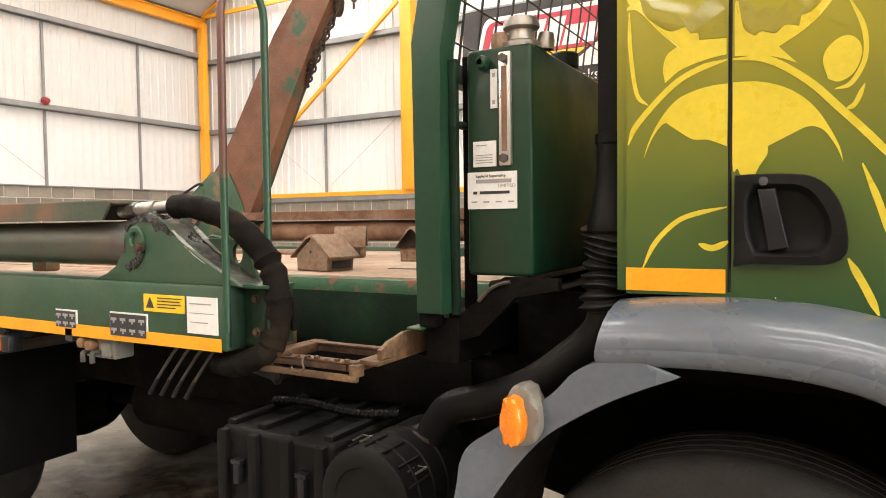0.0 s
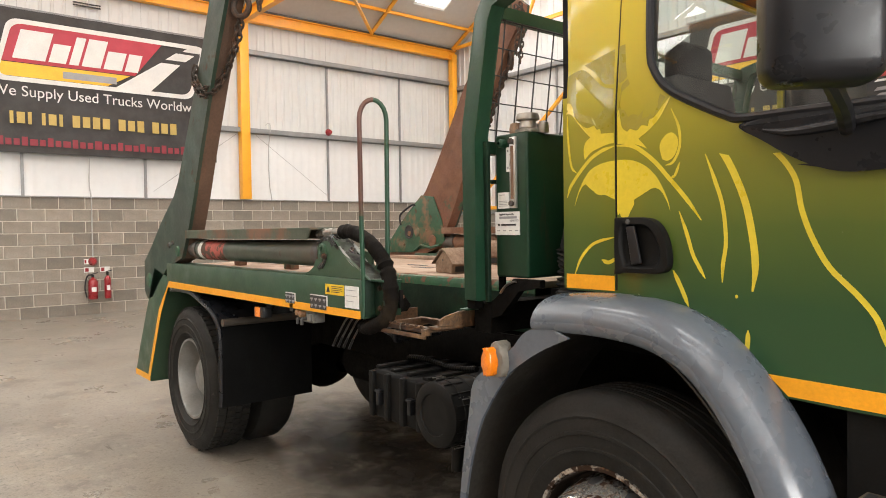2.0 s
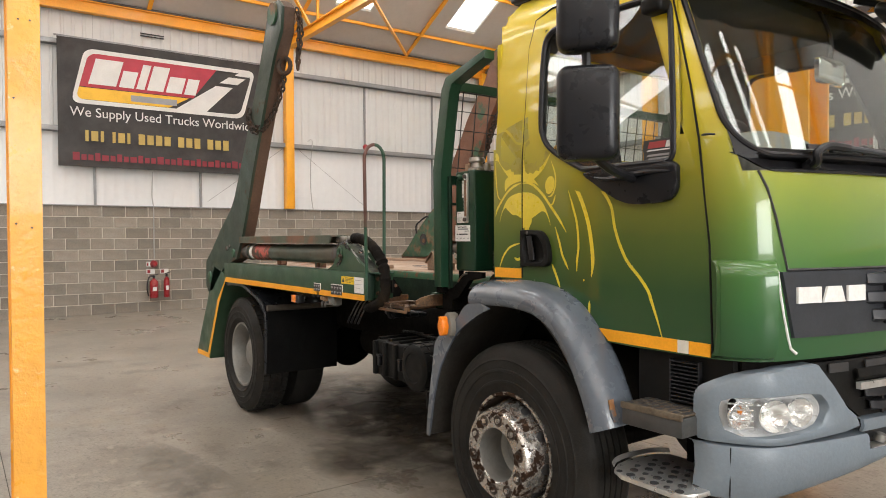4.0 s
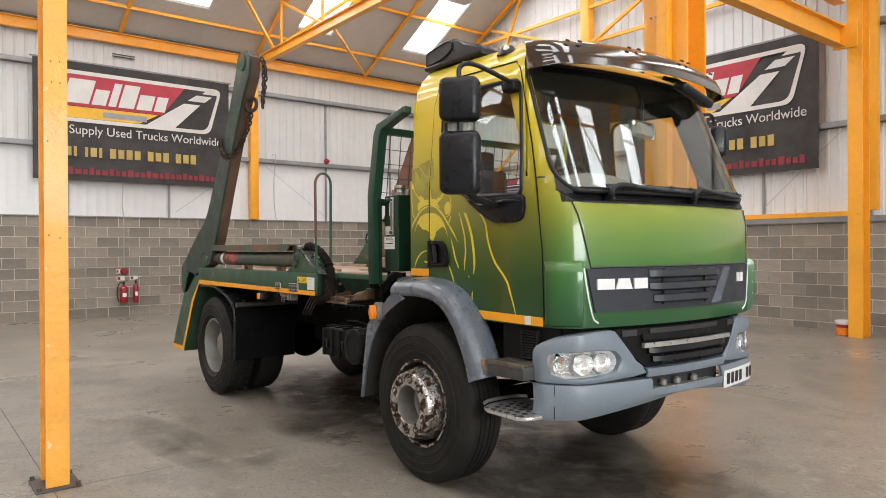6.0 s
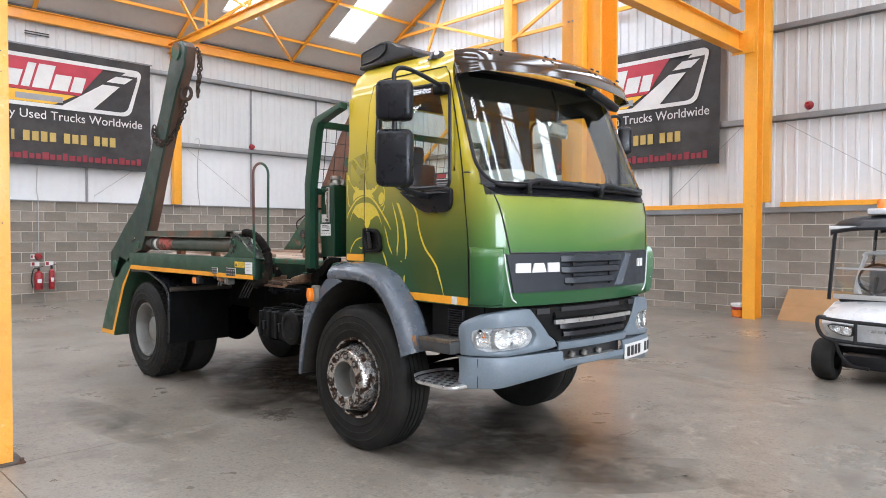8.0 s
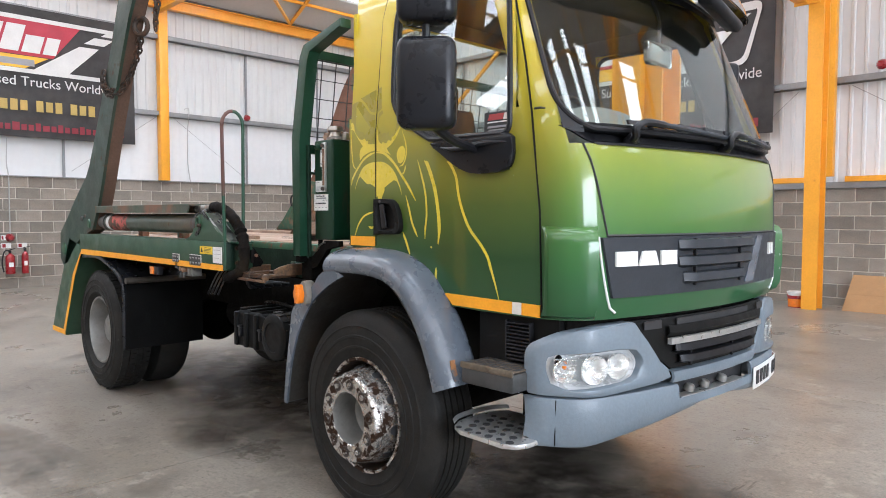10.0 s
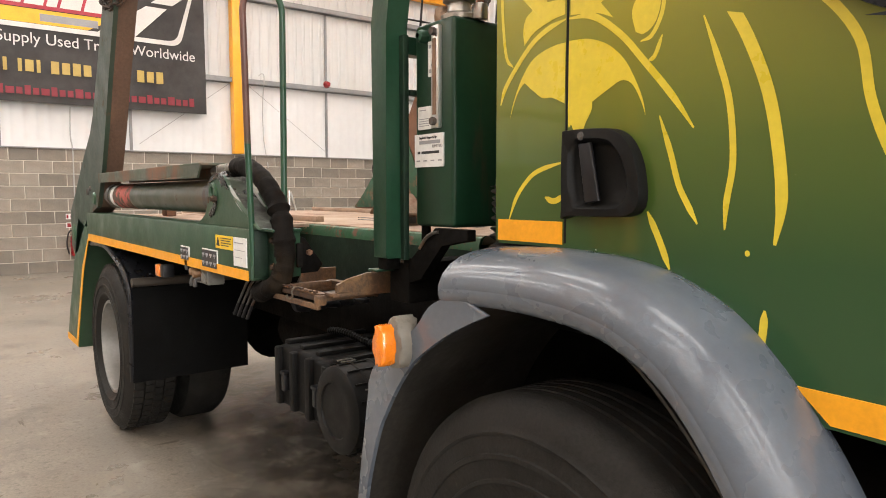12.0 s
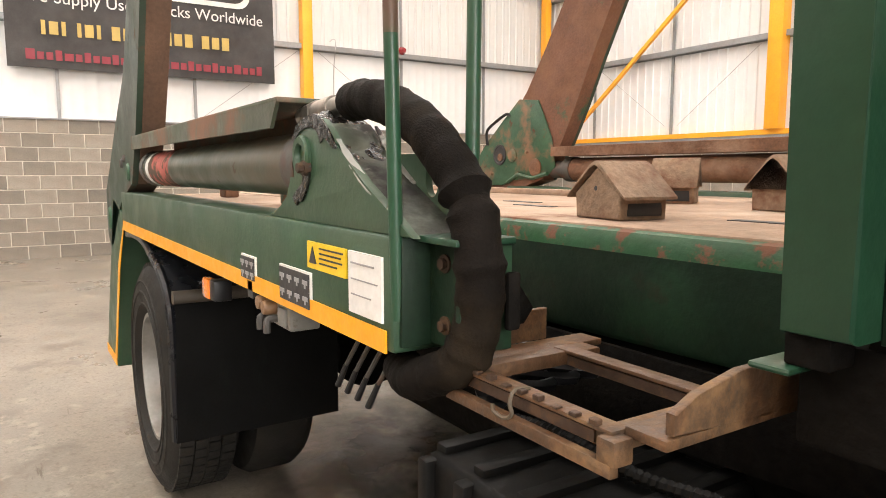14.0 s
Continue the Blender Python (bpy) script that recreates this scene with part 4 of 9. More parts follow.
def cast(poly, c, ang):
    """Distance from c to the outline poly in the direction ang."""
    dx, dz = math.cos(ang), math.sin(ang)
    best = 0.0
    for (x0, z0), (x1, z1) in zip(poly, poly[1:] + poly[:1]):
        ex, ez = x1 - x0, z1 - z0
        det = dx * ez - dz * ex
        if abs(det) < 1e-9:
            continue
        px, pz = x0 - c[0], z0 - c[1]
        t, u = (px * ez - pz * ex) / det, (px * dz - pz * dx) / det
        if t > 0 and -1e-6 <= u <= 1 + 1e-6:
            best = max(best, t)
    return best


def side_window(far):
    pts = [(0.136, 2.065), (0.151, 2.013), (0.182, 1.966), (0.232, 1.925), (0.315, 1.878), (0.385, 1.842), (0.43, 1.828), (0.577, 1.826), (0.767, 1.823), (0.845, 1.823), (0.875, 1.85),
           (0.876, 1.92), (0.870, 2.02), (0.837, 2.38), (0.815, 2.455), (0.76, 2.49), (0.50, 2.502), (0.24, 2.505), (0.165, 2.49), (0.13, 2.43), (0.127, 2.237)]
    curve = outline(pts, 4)
    bm = B()
    bm.faces.new([bm.verts.new((v.x, mir(side_y(v.y) + 0.006, far), v.y)) for v in curve])
    o = part("side_window", bm, M["glass"], truck)
    o.visible_shadow = False
    bm = B()
    tube(bm, [(v.x, mir(side_y(v.y) - 0.001, far), v.y) for v in curve], 0.013, 8, True)
    part("window_seal", bm, M["black"], o)
    # pressed rim of the door round the glass
    bm = B()
    mid = Vector((0.5, 2.16))
    rim = []
    for i, v in enumerate(curve):
        d = curve[(i + 1) % len(curve)] - curve[i - 1]
        nrm = Vector((d.y, -d.x)).normalized()
        if nrm.dot(v - mid) < 0:
            nrm = -nrm
        w = v + nrm * (0.135 if v.y < 1.85 and v.x < 0.8 else 0.09 if v.x < 0.8 and v.y < 2.3 else 0.03)
        rim.append([(v.x, mir(side_y(v.y) - 0.001, far), v.y), (w.x, mir(side_y(w.y) - 0.0006, far), w.y)])
    for (p, q), (r, t) in zip(rim, rim[1:] + rim[:1]):
        bm.faces.new([bm.verts.new(c) for c in (p, q, t, r)])
    part("window_rim", bm, M["cab"], cab, recalc=False)
    if not far:
        bm = B()
        box(bm, 0.735, 0.878, 1.5622, 1.5634, 1.828, 1.914)
        stk = part("window_sticker", bm, M["ink"], o, "dark window sticker with a red and white emblem")
        for x0, x1, z0, z1, mt in ((0.755, 0.835, 1.880, 1.905, "red_print"), (0.75, 0.865, 1.869, 1.874, "sticker"), (0.838, 0.862, 1.879, 1.905, "sticker"), (0.75, 0.86, 1.848, 1.856, "ink_grey"), (0.755, 0.85, 1.836, 1.842, "ink_grey")):
            bm = B()
            prism(bm, [(x0, z0), (x1, z0), (x1 + 0.008, z1), (x0 + 0.008, z1)], "y", 1.561, 1.562)
            part("print_bar", bm, M[mt], stk)
    # black quarter panel under the mirror arms
    bm = B()
    q = [(v.x, v.y) for v in outline([(0.43, 1.798), (0.44, 1.813), (0.577, 1.817), (0.767, 1.814), (0.87, 1.822), (0.905, 1.80), (0.905, 1.72), (0.87, 1.672), (0.769, 1.662), (0.683, 1.665), (0.616, 1.687), (0.553, 1.721), (0.495, 1.76)], 3)]
    ya, yb = sorted((mir(1.535, far), mir(1.575, far)))
    prism(bm, q, "y", ya, yb, 0.012, 3)
    ridge = smooth_path([(0.50, mir(1.535, far), 1.785), (0.57, mir(1.530, far), 1.772), (0.66, mir(1.529, far), 1.775), (0.78, mir(1.530, far), 1.786), (0.88, mir(1.536, far), 1.782)], 6)
    tube(bm, ridge, 0.01, 8, False, [0.003 + 0.011 * math.sin(math.pi * k / (len(ridge) - 1)) for k in range(len(ridge))])
    part("mirror_base_panel", bm, M["scuffed_black"], truck, "black plastic panel under the side window")


for far in (False, True):
    side_window(far)
    # door joints
    for pts in ([(0.015, 1.335), (0.015, 1.9), (0.02, 2.45), (0.06, 2.58), (0.16, 2.615), (0.78, 2.60), (0.82, 2.55), (0.94, 2.1), (0.985, 1.9), (1.03, 1.5), (1.042, 1.09)],):
        bm = B()
        tube(bm, [(x, mir(side_y(z) + 0.0022, far), z) for x, z in pts], 0.0042, 6)
        part("door_joint", bm, M["black_matt"], cab, "dark door gap")
    bm = B()
    ya = mir(1.556, far)
    for dz in (1.40, 1.76):
        tube(bm, [(1.005, ya, 1.905), (1.03, ya, 1.905), (1.055, ya, 1.9)], 0.004, 4) if dz == 1.76 else None
    box(bm, 1.0, 1.04, min(ya, ya + 0.004), max(ya, ya + 0.004), 1.9, 1.907)
    part("panel_joint", bm, M["ink"], cab)
    # handle: dark tray with a flap
    def hy(d):
        return mir(1.56 - d, far)
    rim_q = [(v.x, v.y) for v in outline([(0.026, 1.40), (0.026, 1.558), (0.034, 1.566), (0.08, 1.567), (0.145, 1.563), (0.175, 1.550), (0.196, 1.526), (0.210, 1.495), (0.217, 1.46), (0.219, 1.43), (0.212, 1.408), (0.192, 1.397), (0.16, 1.394), (0.034, 1.394)], 3)]
    bowl_q = [(v.x, v.y) for v in outline([(0.062, 1.412), (0.050, 1.45), (0.046, 1.49), (0.050, 1.53), (0.062, 1.547), (0.09, 1.545), (0.14, 1.540), (0.168, 1.515), (0.188, 1.472), (0.186, 1.43), (0.165, 1.413), (0.11, 1.411)], 3)]
    mid_h = (0.115, 1.478)
    hrows = []
    for inner, share, d in ((0.0, 1.0, -0.003), (0.0, 1.0, 0.020), (0.0, 0.93, 0.027), (0.0, 0.12, 0.029), (1.0, 0.98, 0.024), (1.0, 0.92, 0.012), (1.0, 0.80, 0.005)):
        row = []
        for k in range(56):
            a = 2 * math.pi * k / 56
            ro, ri = cast(rim_q, mid_h, a), cast(bowl_q, mid_h, a)
            r = ri * share if inner else ri + (ro - ri) * share
            row.append((mid_h[0] + r * math.cos(a), hy(d), mid_h[1] + r * math.sin(a)))
        hrows.append(row)
    bm = B()
    hv = grid_skin(bm, hrows, close=True)
    bm.faces.new(hv[-1])
    h = part("door_handle", bm, M["black_matt"], truck, "black plastic handle tray with a deep bowl", 50)
    bm = B()
    q = [(0.066, 1.538), (0.098, 1.540), (0.122, 1.425), (0.086, 1.418)]
    a, b2 = sorted((hy(0.024), hy(0.013)))
    prism(bm, q, "y", a, b2, 0.005, 3)
    part("flap", bm, M["black"], h, "black pull flap across the bowl")
    bm = B()
    lathe(bm, [(0.0, 0.0), (0.004, 0.0), (0.0048, 0.002), (0.008, 0.002), (0.009, 0.004)], (0.078, hy(0.031), 1.5525), (0, -1 if far else 1, 0), 14)
    part("lock", bm, M["steel_dark"], h)
    # reflective strips
    for name, q in (("tape", [(-0.19, 1.332), (0.008, 1.332), (0.008, 1.38), (-0.19, 1.38)]), ("tape", [(0.555, 1.09), (0.895, 1.086), (0.895, 1.135), (0.50, 1.14)]),
                    ("tape", [(0.945, 1.086), (1.036, 1.085), (1.036, 1.134), (0.945, 1.135)])):
        bm = B()
        a, b2 = sorted((hy(0.003), hy(-0.004)))
        prism(bm, q, "y", a, b2)
        part("reflective_tape", bm, M["reflector"], truck, "orange reflective strip")
    bm = B()
    a, b2 = sorted((hy(0.003), hy(-0.004)))
    prism(bm, [(0.896, 1.0862), (0.944, 1.086), (0.944, 1.135), (0.896, 1.135)], "y", a, b2)
    part("reflective_tape", bm, M["tape_white"], truck)

# ---- yellow artwork on the near door, as plain strokes and blobs ----
def fan(bm, pts, lift):
    f = bm.faces.new([bm.verts.new((max(v.x, -0.1885), side_y(v.y) - lift, v.y)) for v in outline(pts)])
    f.normal_update()
    bmesh.ops.triangulate(bm, faces=[f], ngon_method="EAR_CLIP")


def arc_pts(cx, cz, rx, rz, a0, a1, n=14):
    return [(cx + rx * math.cos(radians(a0 + (a1 - a0) * k / n)), cz + rz * math.sin(radians(a0 + (a1 - a0) * k / n))) for k in range(n + 1)]


ART = 1.5593
strokes = [
    ([(0.363, 1.828), (0.444, 1.782), (0.515, 1.734), (0.569, 1.661), (0.588, 1.573), (0.616, 1.497), (0.656, 1.427), (0.716, 1.366), (0.757, 1.315), (0.776, 1.268), (0.804, 1.195), (0.823, 1.136)], 0.017),
    ([(0.348, 1.824), (0.357, 1.775), (0.402, 1.693), (0.440, 1.598), (0.461, 1.495), (0.467, 1.419), (0.459, 1.357)], 0.024),
    ([(0.323, 1.741), (0.352, 1.664), (0.375, 1.589), (0.384, 1.494), (0.375, 1.426), (0.373, 1.378)], 0.014),
    ([(0.240, 1.580), (0.264, 1.515), (0.283, 1.455), (0.303, 1.418), (0.322, 1.386)], 0.014),
    ([(-0.186, 1.64), (-0.166, 1.683), (-0.097, 1.754), (-0.042, 1.784), (0.010, 1.796)], 0.014),
    ([(0.019, 1.795), (0.082, 1.787), (0.150, 1.740), (0.202, 1.685), (0.264, 1.615), (0.310, 1.553)], 0.016),
    ([(0.214, 1.886), (0.239, 1.827), (0.242, 1.771), (0.221, 1.728), (0.195, 1.719)], 0.01),
    ([(0.242, 1.724), (0.227, 1.689), (0.214, 1.682)], 0.01),
    ([(-0.183, 1.917), (-0.181, 1.839), (-0.168, 1.747), (-0.145, 1.720)], 0.01),
    ([(-0.155, 1.380), (-0.130, 1.432), (-0.090, 1.474), (-0.051, 1.492), (0.010, 1.505)], 0.012),
    ([(-0.043, 1.431), (-0.016, 1.423), (0.014, 1.437)], 0.015),
    ([(0.219, 1.406), (0.246, 1.354), (0.269, 1.302)], 0.016),
    ([(0.447, 1.251), (0.445, 1.212), (0.438, 1.164)], 0.016),
    ([(0.414, 1.346), (0.415, 1.336)], 0.01),
]
for pts, w in strokes:
    bm = B()
    ribbon(bm, pts, w * 0.85, "y", ART, 0)
    part("painted_stroke", bm, M["mural"], cab, smooth=False, recalc=False)
# dome and brows split by the door gap, and the eye
patches = [
    ([(-0.154, 1.608), (-0.143, 1.644), (-0.120, 1.688), (-0.089, 1.724), (-0.052, 1.741), (-0.016, 1.748), (0.011, 1.749), (0.010, 1.625), (-0.003, 1.631), (-0.027, 1.641), (-0.054, 1.643), (-0.079, 1.659), (-0.108, 1.681), (-0.120, 1.673), (-0.136, 1.65)], "mural"),
    ([(0.020, 1.75), (0.064, 1.747), (0.103, 1.735), (0.135, 1.716), (0.164, 1.687), (0.188, 1.647), (0.204, 1.611), (0.210, 1.583), (0.199, 1.611), (0.181, 1.641), (0.165, 1.652), (0.149, 1.653), (0.131, 1.645), (0.083, 1.621), (0.082, 1.605), (0.069, 1.584), (0.060, 1.566), (0.035, 1.567), (0.029, 1.58), (0.020, 1.588)], "mural"),
    ([(-0.206, 1.957), (-0.178, 1.959), (-0.162, 1.94), (-0.153, 1.911), (-0.127, 1.883), (-0.10, 1.866), (-0.07, 1.871), (-0.06, 1.856), (-0.045, 1.856), (-0.043, 1.841), (0.008, 1.838), (0.008, 1.806), (-0.028, 1.801), (-0.078, 1.786), (-0.11, 1.762), (-0.114, 1.793), (-0.106, 1.819), (-0.086, 1.833), (-0.117, 1.863), (-0.148, 1.899), (-0.171, 1.921), (-0.202, 1.921), (-0.182, 1.932), (-0.194, 1.95)], "mural"),
    ([(0.023, 1.898), (0.029, 1.907), (0.035, 1.871), (0.041, 1.849), (0.059, 1.835), (0.071, 1.842), (0.095, 1.835), (0.112, 1.848), (0.135, 1.843), (0.139, 1.862), (0.158, 1.869), (0.183, 1.895), (0.213, 1.926), (0.202, 1.902), (0.174, 1.862), (0.141, 1.833), (0.101, 1.809), (0.132, 1.775), (0.089, 1.792), (0.023, 1.801)], "mural"),
    ([(0.175, 1.771), (0.181, 1.794), (0.201, 1.812), (0.221, 1.813), (0.235, 1.796), (0.236, 1.773), (0.224, 1.745), (0.202, 1.732), (0.184, 1.738)], "mural"),
    ([(-0.208, 1.993), (-0.205, 2.034), (-0.174, 2.058), (-0.125, 2.063), (-0.087, 2.036), (-0.041, 1.994), (0.004, 1.98), (0.007, 1.84), (-0.041, 1.843), (-0.043, 1.858), (-0.06, 1.858), (-0.07, 1.873), (-0.10, 1.869), (-0.153, 1.914), (-0.162, 1.942), (-0.178, 1.961), (-0.208, 1.959)], "mural_shade"),
    ([(-0.119, 2.077), (-0.054, 2.094), (0.003, 2.107), (0.004, 1.993), (-0.035, 2.004), (-0.077, 2.047)], "mural_shade"),
    ([(0.025, 1.899), (0.031, 1.953), (0.036, 1.987), (0.070, 2.008), (0.100, 2.038), (0.122, 2.023), (0.129, 1.992), (0.16, 1.95), (0.195, 1.922), (0.158, 1.871), (0.139, 1.864), (0.135, 1.845), (0.112, 1.85), (0.095, 1.837), (0.071, 1.844), (0.059, 1.837), (0.041, 1.852), (0.035, 1.873)], "mural_shade"),
    ([(0.022, 2.112), (0.081, 2.117), (0.114, 2.112), (0.121, 2.044), (0.091, 2.044), (0.064, 2.017), (0.036, 1.996), (0.022, 1.995)], "mural_shade"),
]
for pts, mt in patches:
    bm = B()
    fan(bm, pts, 0.0009 if mt == "mural" else 0.0006)
    part("painted_patch", bm, M[mt], cab, smooth=False, recalc=False)

# ---- front: bonnet panel joints, grille panel, trims ----
def front_pt(z, d, off=0.0):
    zs = sorted(FX.values())
    for (za, fa), (zb, fb) in zip(zs, zs[1:]):
        if za <= z <= zb:
            fc = fa + (fb - fa) * (z - za) / (zb - za)
            break
    else:
        fc = zs[0][1]
    return (bow(z, fc, CY + d) + off, CY + d, z)


def front_sheet(zs, d0, d1, off, cols=20):
    """Rows of points that follow the front; d0 and d1 may be functions of the height."""
    out = []
    for z in zs:
        a = d0(z) if callable(d0) else d0
        b_ = d1(z) if callable(d1) else d1
        out.append([front_pt(z, a + (b_ - a) * k / cols, off) for k in range(cols + 1)])
    return out


for s in (-1, 1):
    bm = B()
    tube(bm, [front_pt(z, s * d, 0.001) for z, d in ((1.765, 0.822), (1.70, 0.805), (1.60, 0.785), (1.50, 0.765), (1.405, 0.746))], 0.005, 5)
    part("bonnet_joint", bm, M["ink"], cab)
bm = B()
tube(bm, [front_pt(1.408, -0.746 + 1.492 * k / 20, 0.001) for k in range(21)], 0.006, 5)
part("bonnet_joint", bm, M["ink"], cab)
bm = B()
sheet(bm, front_sheet([1.165, 1.18, 1.28, 1.385, 1.402], lambda z: -0.73 - 0.05 * (z - 1.165) / 0.24, lambda z: 0.70 + 0.05 * (z - 1.165) / 0.24, 0.012), (-0.02, 0, 0))
grille = part("grille_panel", bm, M["slate"], truck, "dark grey grille panel with slats and plain badge blocks")
for s in (-1, 1):
    bm = B()
    tube(bm, [front_pt(z, s * (d - 0.008), 0.0) for z, d in ((1.405, 0.796), (1.33, 0.786), (1.24, 0.77), (1.16, 0.752), (1.125, 0.735), (1.105, 0.705))], 0.0055, 8)
    part("white_edge_trim", bm, M["white_trim"], grille, "white painted trim")
for k, (z, da, db) in enumerate(((1.366, -0.392, 0.30), (1.296, -0.39, 0.27), (1.228, -0.36, 0.18))):
    bm = B()
    sh = []
    for dz, off, cut in ((0.026, 0.014, 0.0), (0.02, 0.042, 0.02), (-0.014, 0.046, 0.02), (-0.027, 0.014, 0.0)):
        sh.append([front_pt(z + dz, da + cut + (db - da - 2 * cut) * c / 14, off - 0.026 * (c in (0, 14))) for c in range(15)])
    sheet(bm, sh, (-0.006, 0, 0))
    part("slat", bm, M["slate"], grille, "curved dark grille slat")
for d in (-0.28, 0.10):
    bm = B()
    sheet(bm, front_sheet([1.195, 1.393], d - 0.005, d + 0.005, 0.034, 2), (-0.012, 0, 0))
    part("slat_post", bm, M["black"], grille)
for s, d0 in ((1, 0.47),):
    bm = B()
    sheet(bm, front_sheet([1.18, 1.39], lambda z: 0.19 + 0.75 * (z - 1.18), lambda z: 0.30 + 0.65 * (z - 1.18), 0.016, 4), (-0.006, 0, 0))
    part("slat_end", bm, M["grey"], grille)


def badge(d0, d1, z0, z1, lean, cut):
    bm = B()
    sheet(bm, front_sheet([z0, z1], lambda z: d0 + lean * (z - z0), lambda z: d1 - lean * (z - z0), 0.02, 4), (-0.008, 0, 0))
    part("badge_block", bm, M["white_trim"], grille, "plain white badge block")


for d0, d1, lean in ((-0.722, -0.615, 0.0), (-0.605, -0.496, 0.35), (-0.481, -0.388, 0.0)):
    badge(d0, d1, 1.288, 1.346, lean, 0)
for d0, d1 in ((0.54, 0.572), (0.585, 0.63)):
    badge(d0, d1, 1.295, 1.352, 0, 0)
# corner air deflectors: a bulged panel with a slatted vent
for s in (-1, 1):
    bm = B()
    rr = []
    for z, o in ((1.085, -0.004), (1.098, 0.016), (1.13, 0.024), (1.25, 0.028), (1.38, 0.028), (1.412, 0.024), (1.432, 0.014), (1.447, -0.006)):
        row = []
        for k in range(13):
            d = 0.79 + (0.908 - 0.79) * min(k, 10) / 10
            x, y, _ = front_pt(z, s * d, 0)
            oo = o * min(1, k)
            if k > 10:
                x, y = max(x - 0.03 * (k - 10), 1.058), CY + s * 0.91
            row.append((x + oo * 1.15, y + s * oo * 0.9, z))
        rr.append(row)
    sheet(bm, rr, (-0.012, 0, 0))
    dfl = part("corner_deflector", bm, M["cab"], truck, "green corner air deflector panel")
    if s > 0:
        for k in range(3):
            bm = B()
            z = 1.20 + 0.075 * k
            sheet(bm, [[front_pt(z + dz, 0.815 + 0.012 * c, 0.03) for c in range(7)] for dz in (0.0, 0.012)], (-0.02, 0, 0))
            part("vent_slat", bm, M["white_trim"], dfl, "white vent slat")
        bm = B()
        sheet(bm, [[front_pt(z, 0.81 + 0.011 * c, 0.022) for c in range(8)] for z in (1.13, 1.41)], (-0.006, 0, 0))
        part("vent_recess", bm, M["ink"], dfl)
# cowl and wipers below the screen
bm = B()
sheet(bm, [[front_pt(z, -w + 2 * w * k / 28, 0.003 + off * (1 - abs(k / 14 - 1) ** 10)) for k in range(29)] for z, off, w in ((1.762, 0.006, 0.76), (1.771, 0.010, 0.785), (1.775, -0.015, 0.80), (1.783, -0.045, 0.815), (1.812, -0.045, 0.845), (1.836, 0.018, 0.872))], (-0.010, 0, 0))
cowl = part("cowl", bm, M["black"], truck, "black recessed scuttle panel under the windscreen")
for d0, d1 in ((-0.60, 0.06), (0.06, 0.66)):
    bm = B()
    tube(bm, smooth_path([front_pt(1.785, d0 + 0.02, -0.01), front_pt(1.80, d0 - 0.005, 0.045), front_pt(1.832, d0 - 0.01, 0.062), front_pt(1.858, d0 + 0.05, 0.066), front_pt(1.856, d0 + 0.16, 0.06)], 5), 0.016, 8)
    w = part("wiper", bm, M["black"], truck, "black wiper with a chunky cranked arm")
    bm = B()
    tube(bm, smooth_path([front_pt(1.856, d0 + 0.14, 0.06), front_pt(1.850, d0 + 0.30, 0.055), front_pt(1.838, d1, 0.045)], 5), 0.0115, 8)
    part("arm_rod", bm, M["slate"], w)
    bm = B()
    cyl(bm, front_pt(1.776, d0 + 0.02, -0.02), front_pt(1.80, d0 + 0.02, 0.02), 0.026, 14)
    part("spindle", bm, M["black"], w)
    bm = B()
    n_ = 12
    sheet(bm, [[front_pt(z, d0 - 0.02 + (d1 - d0 + 0.10) * k / n_, 0.036 + 0.006 * math.sin(math.pi * k / n_)) for k in range(n_ + 1)] for z in (1.848, 1.866)], (0.010, 0, 0))
    part("blade", bm, M["black"], w)
    for k in range(4):
        bm = B()
        d = d0 + 0.08 + (d1 - d0 - 0.05) * k / 3.4
        box(bm, *[v for p in zip(Vector(front_pt(1.838, d, 0.038)), Vector(front_pt(1.870, d + 0.03, 0.060))) for v in sorted(p)], 0.003)
        part("blade_clip", bm, M["black"], w)
# smoked sun visor
bm = B()
vr = []
for z, off, w in ((2.752, -0.12, 0.80), (2.745, -0.05, 0.82), (2.722, 0.035, 0.85), (2.675, 0.095, 0.865), (2.615, 0.125, 0.87), (2.572, 0.135, 0.87), (2.566, 0.145, 0.87)):
    vr.append([(bow(2.5, 1.09, CY + w * s * 0.985) + off - (0.0 if abs(s) < 0.95 else 0.02), CY + w * s, z - 0.035 * s * s) for s in [-1 + 2 * k / 28 for k in range(29)]])
sheet(bm, vr, (-0.006, 0, 0))
visor = part("sun_visor", bm, M["visor"], truck, "smoked glossy plastic sun visor")
for s in (-0.70, -0.62, -0.26, -0.18, 0.25, 0.33, 0.66):
    bm = B()
    p = Vector((bow(2.5, 1.09, CY + s) + 0.085, CY + s, 2.70 - 0.035 * s * s))
    lathe(bm, [(0.0, 0.012), (0.012, 0.010), (0.016, 0.0)], p, (0.5, 0, 0.86), 10)
    part("visor_screw", bm, M["black"], visor)
# kerb mirror that hangs from the visor's far corner
bm = B()
tube(bm, smooth_path([(1.02, 2.72, 2.62), (1.12, 2.75, 2.575), (1.16, 2.78, 2.53)], 4), 0.016, 6)
km = part("front_mirror", bm, M["black"], truck, "black kerb mirror under the visor")
bm = B()
vs_ = bmesh.ops.create_cube(bm, size=1)["verts"]
bmesh.ops.scale(bm, vec=(0.10, 0.36, 0.06), verts=vs_)
bmesh.ops.bevel(bm, geom=bm.edges[:], offset=0.025, segments=3, affect="EDGES", profile=0.5)
bmesh.ops.transform(bm, matrix=pose(1.165, 2.84, 2.50, -14, 20, -4), verts=bm.verts)
part("mirror_head", bm, M["black"], km)
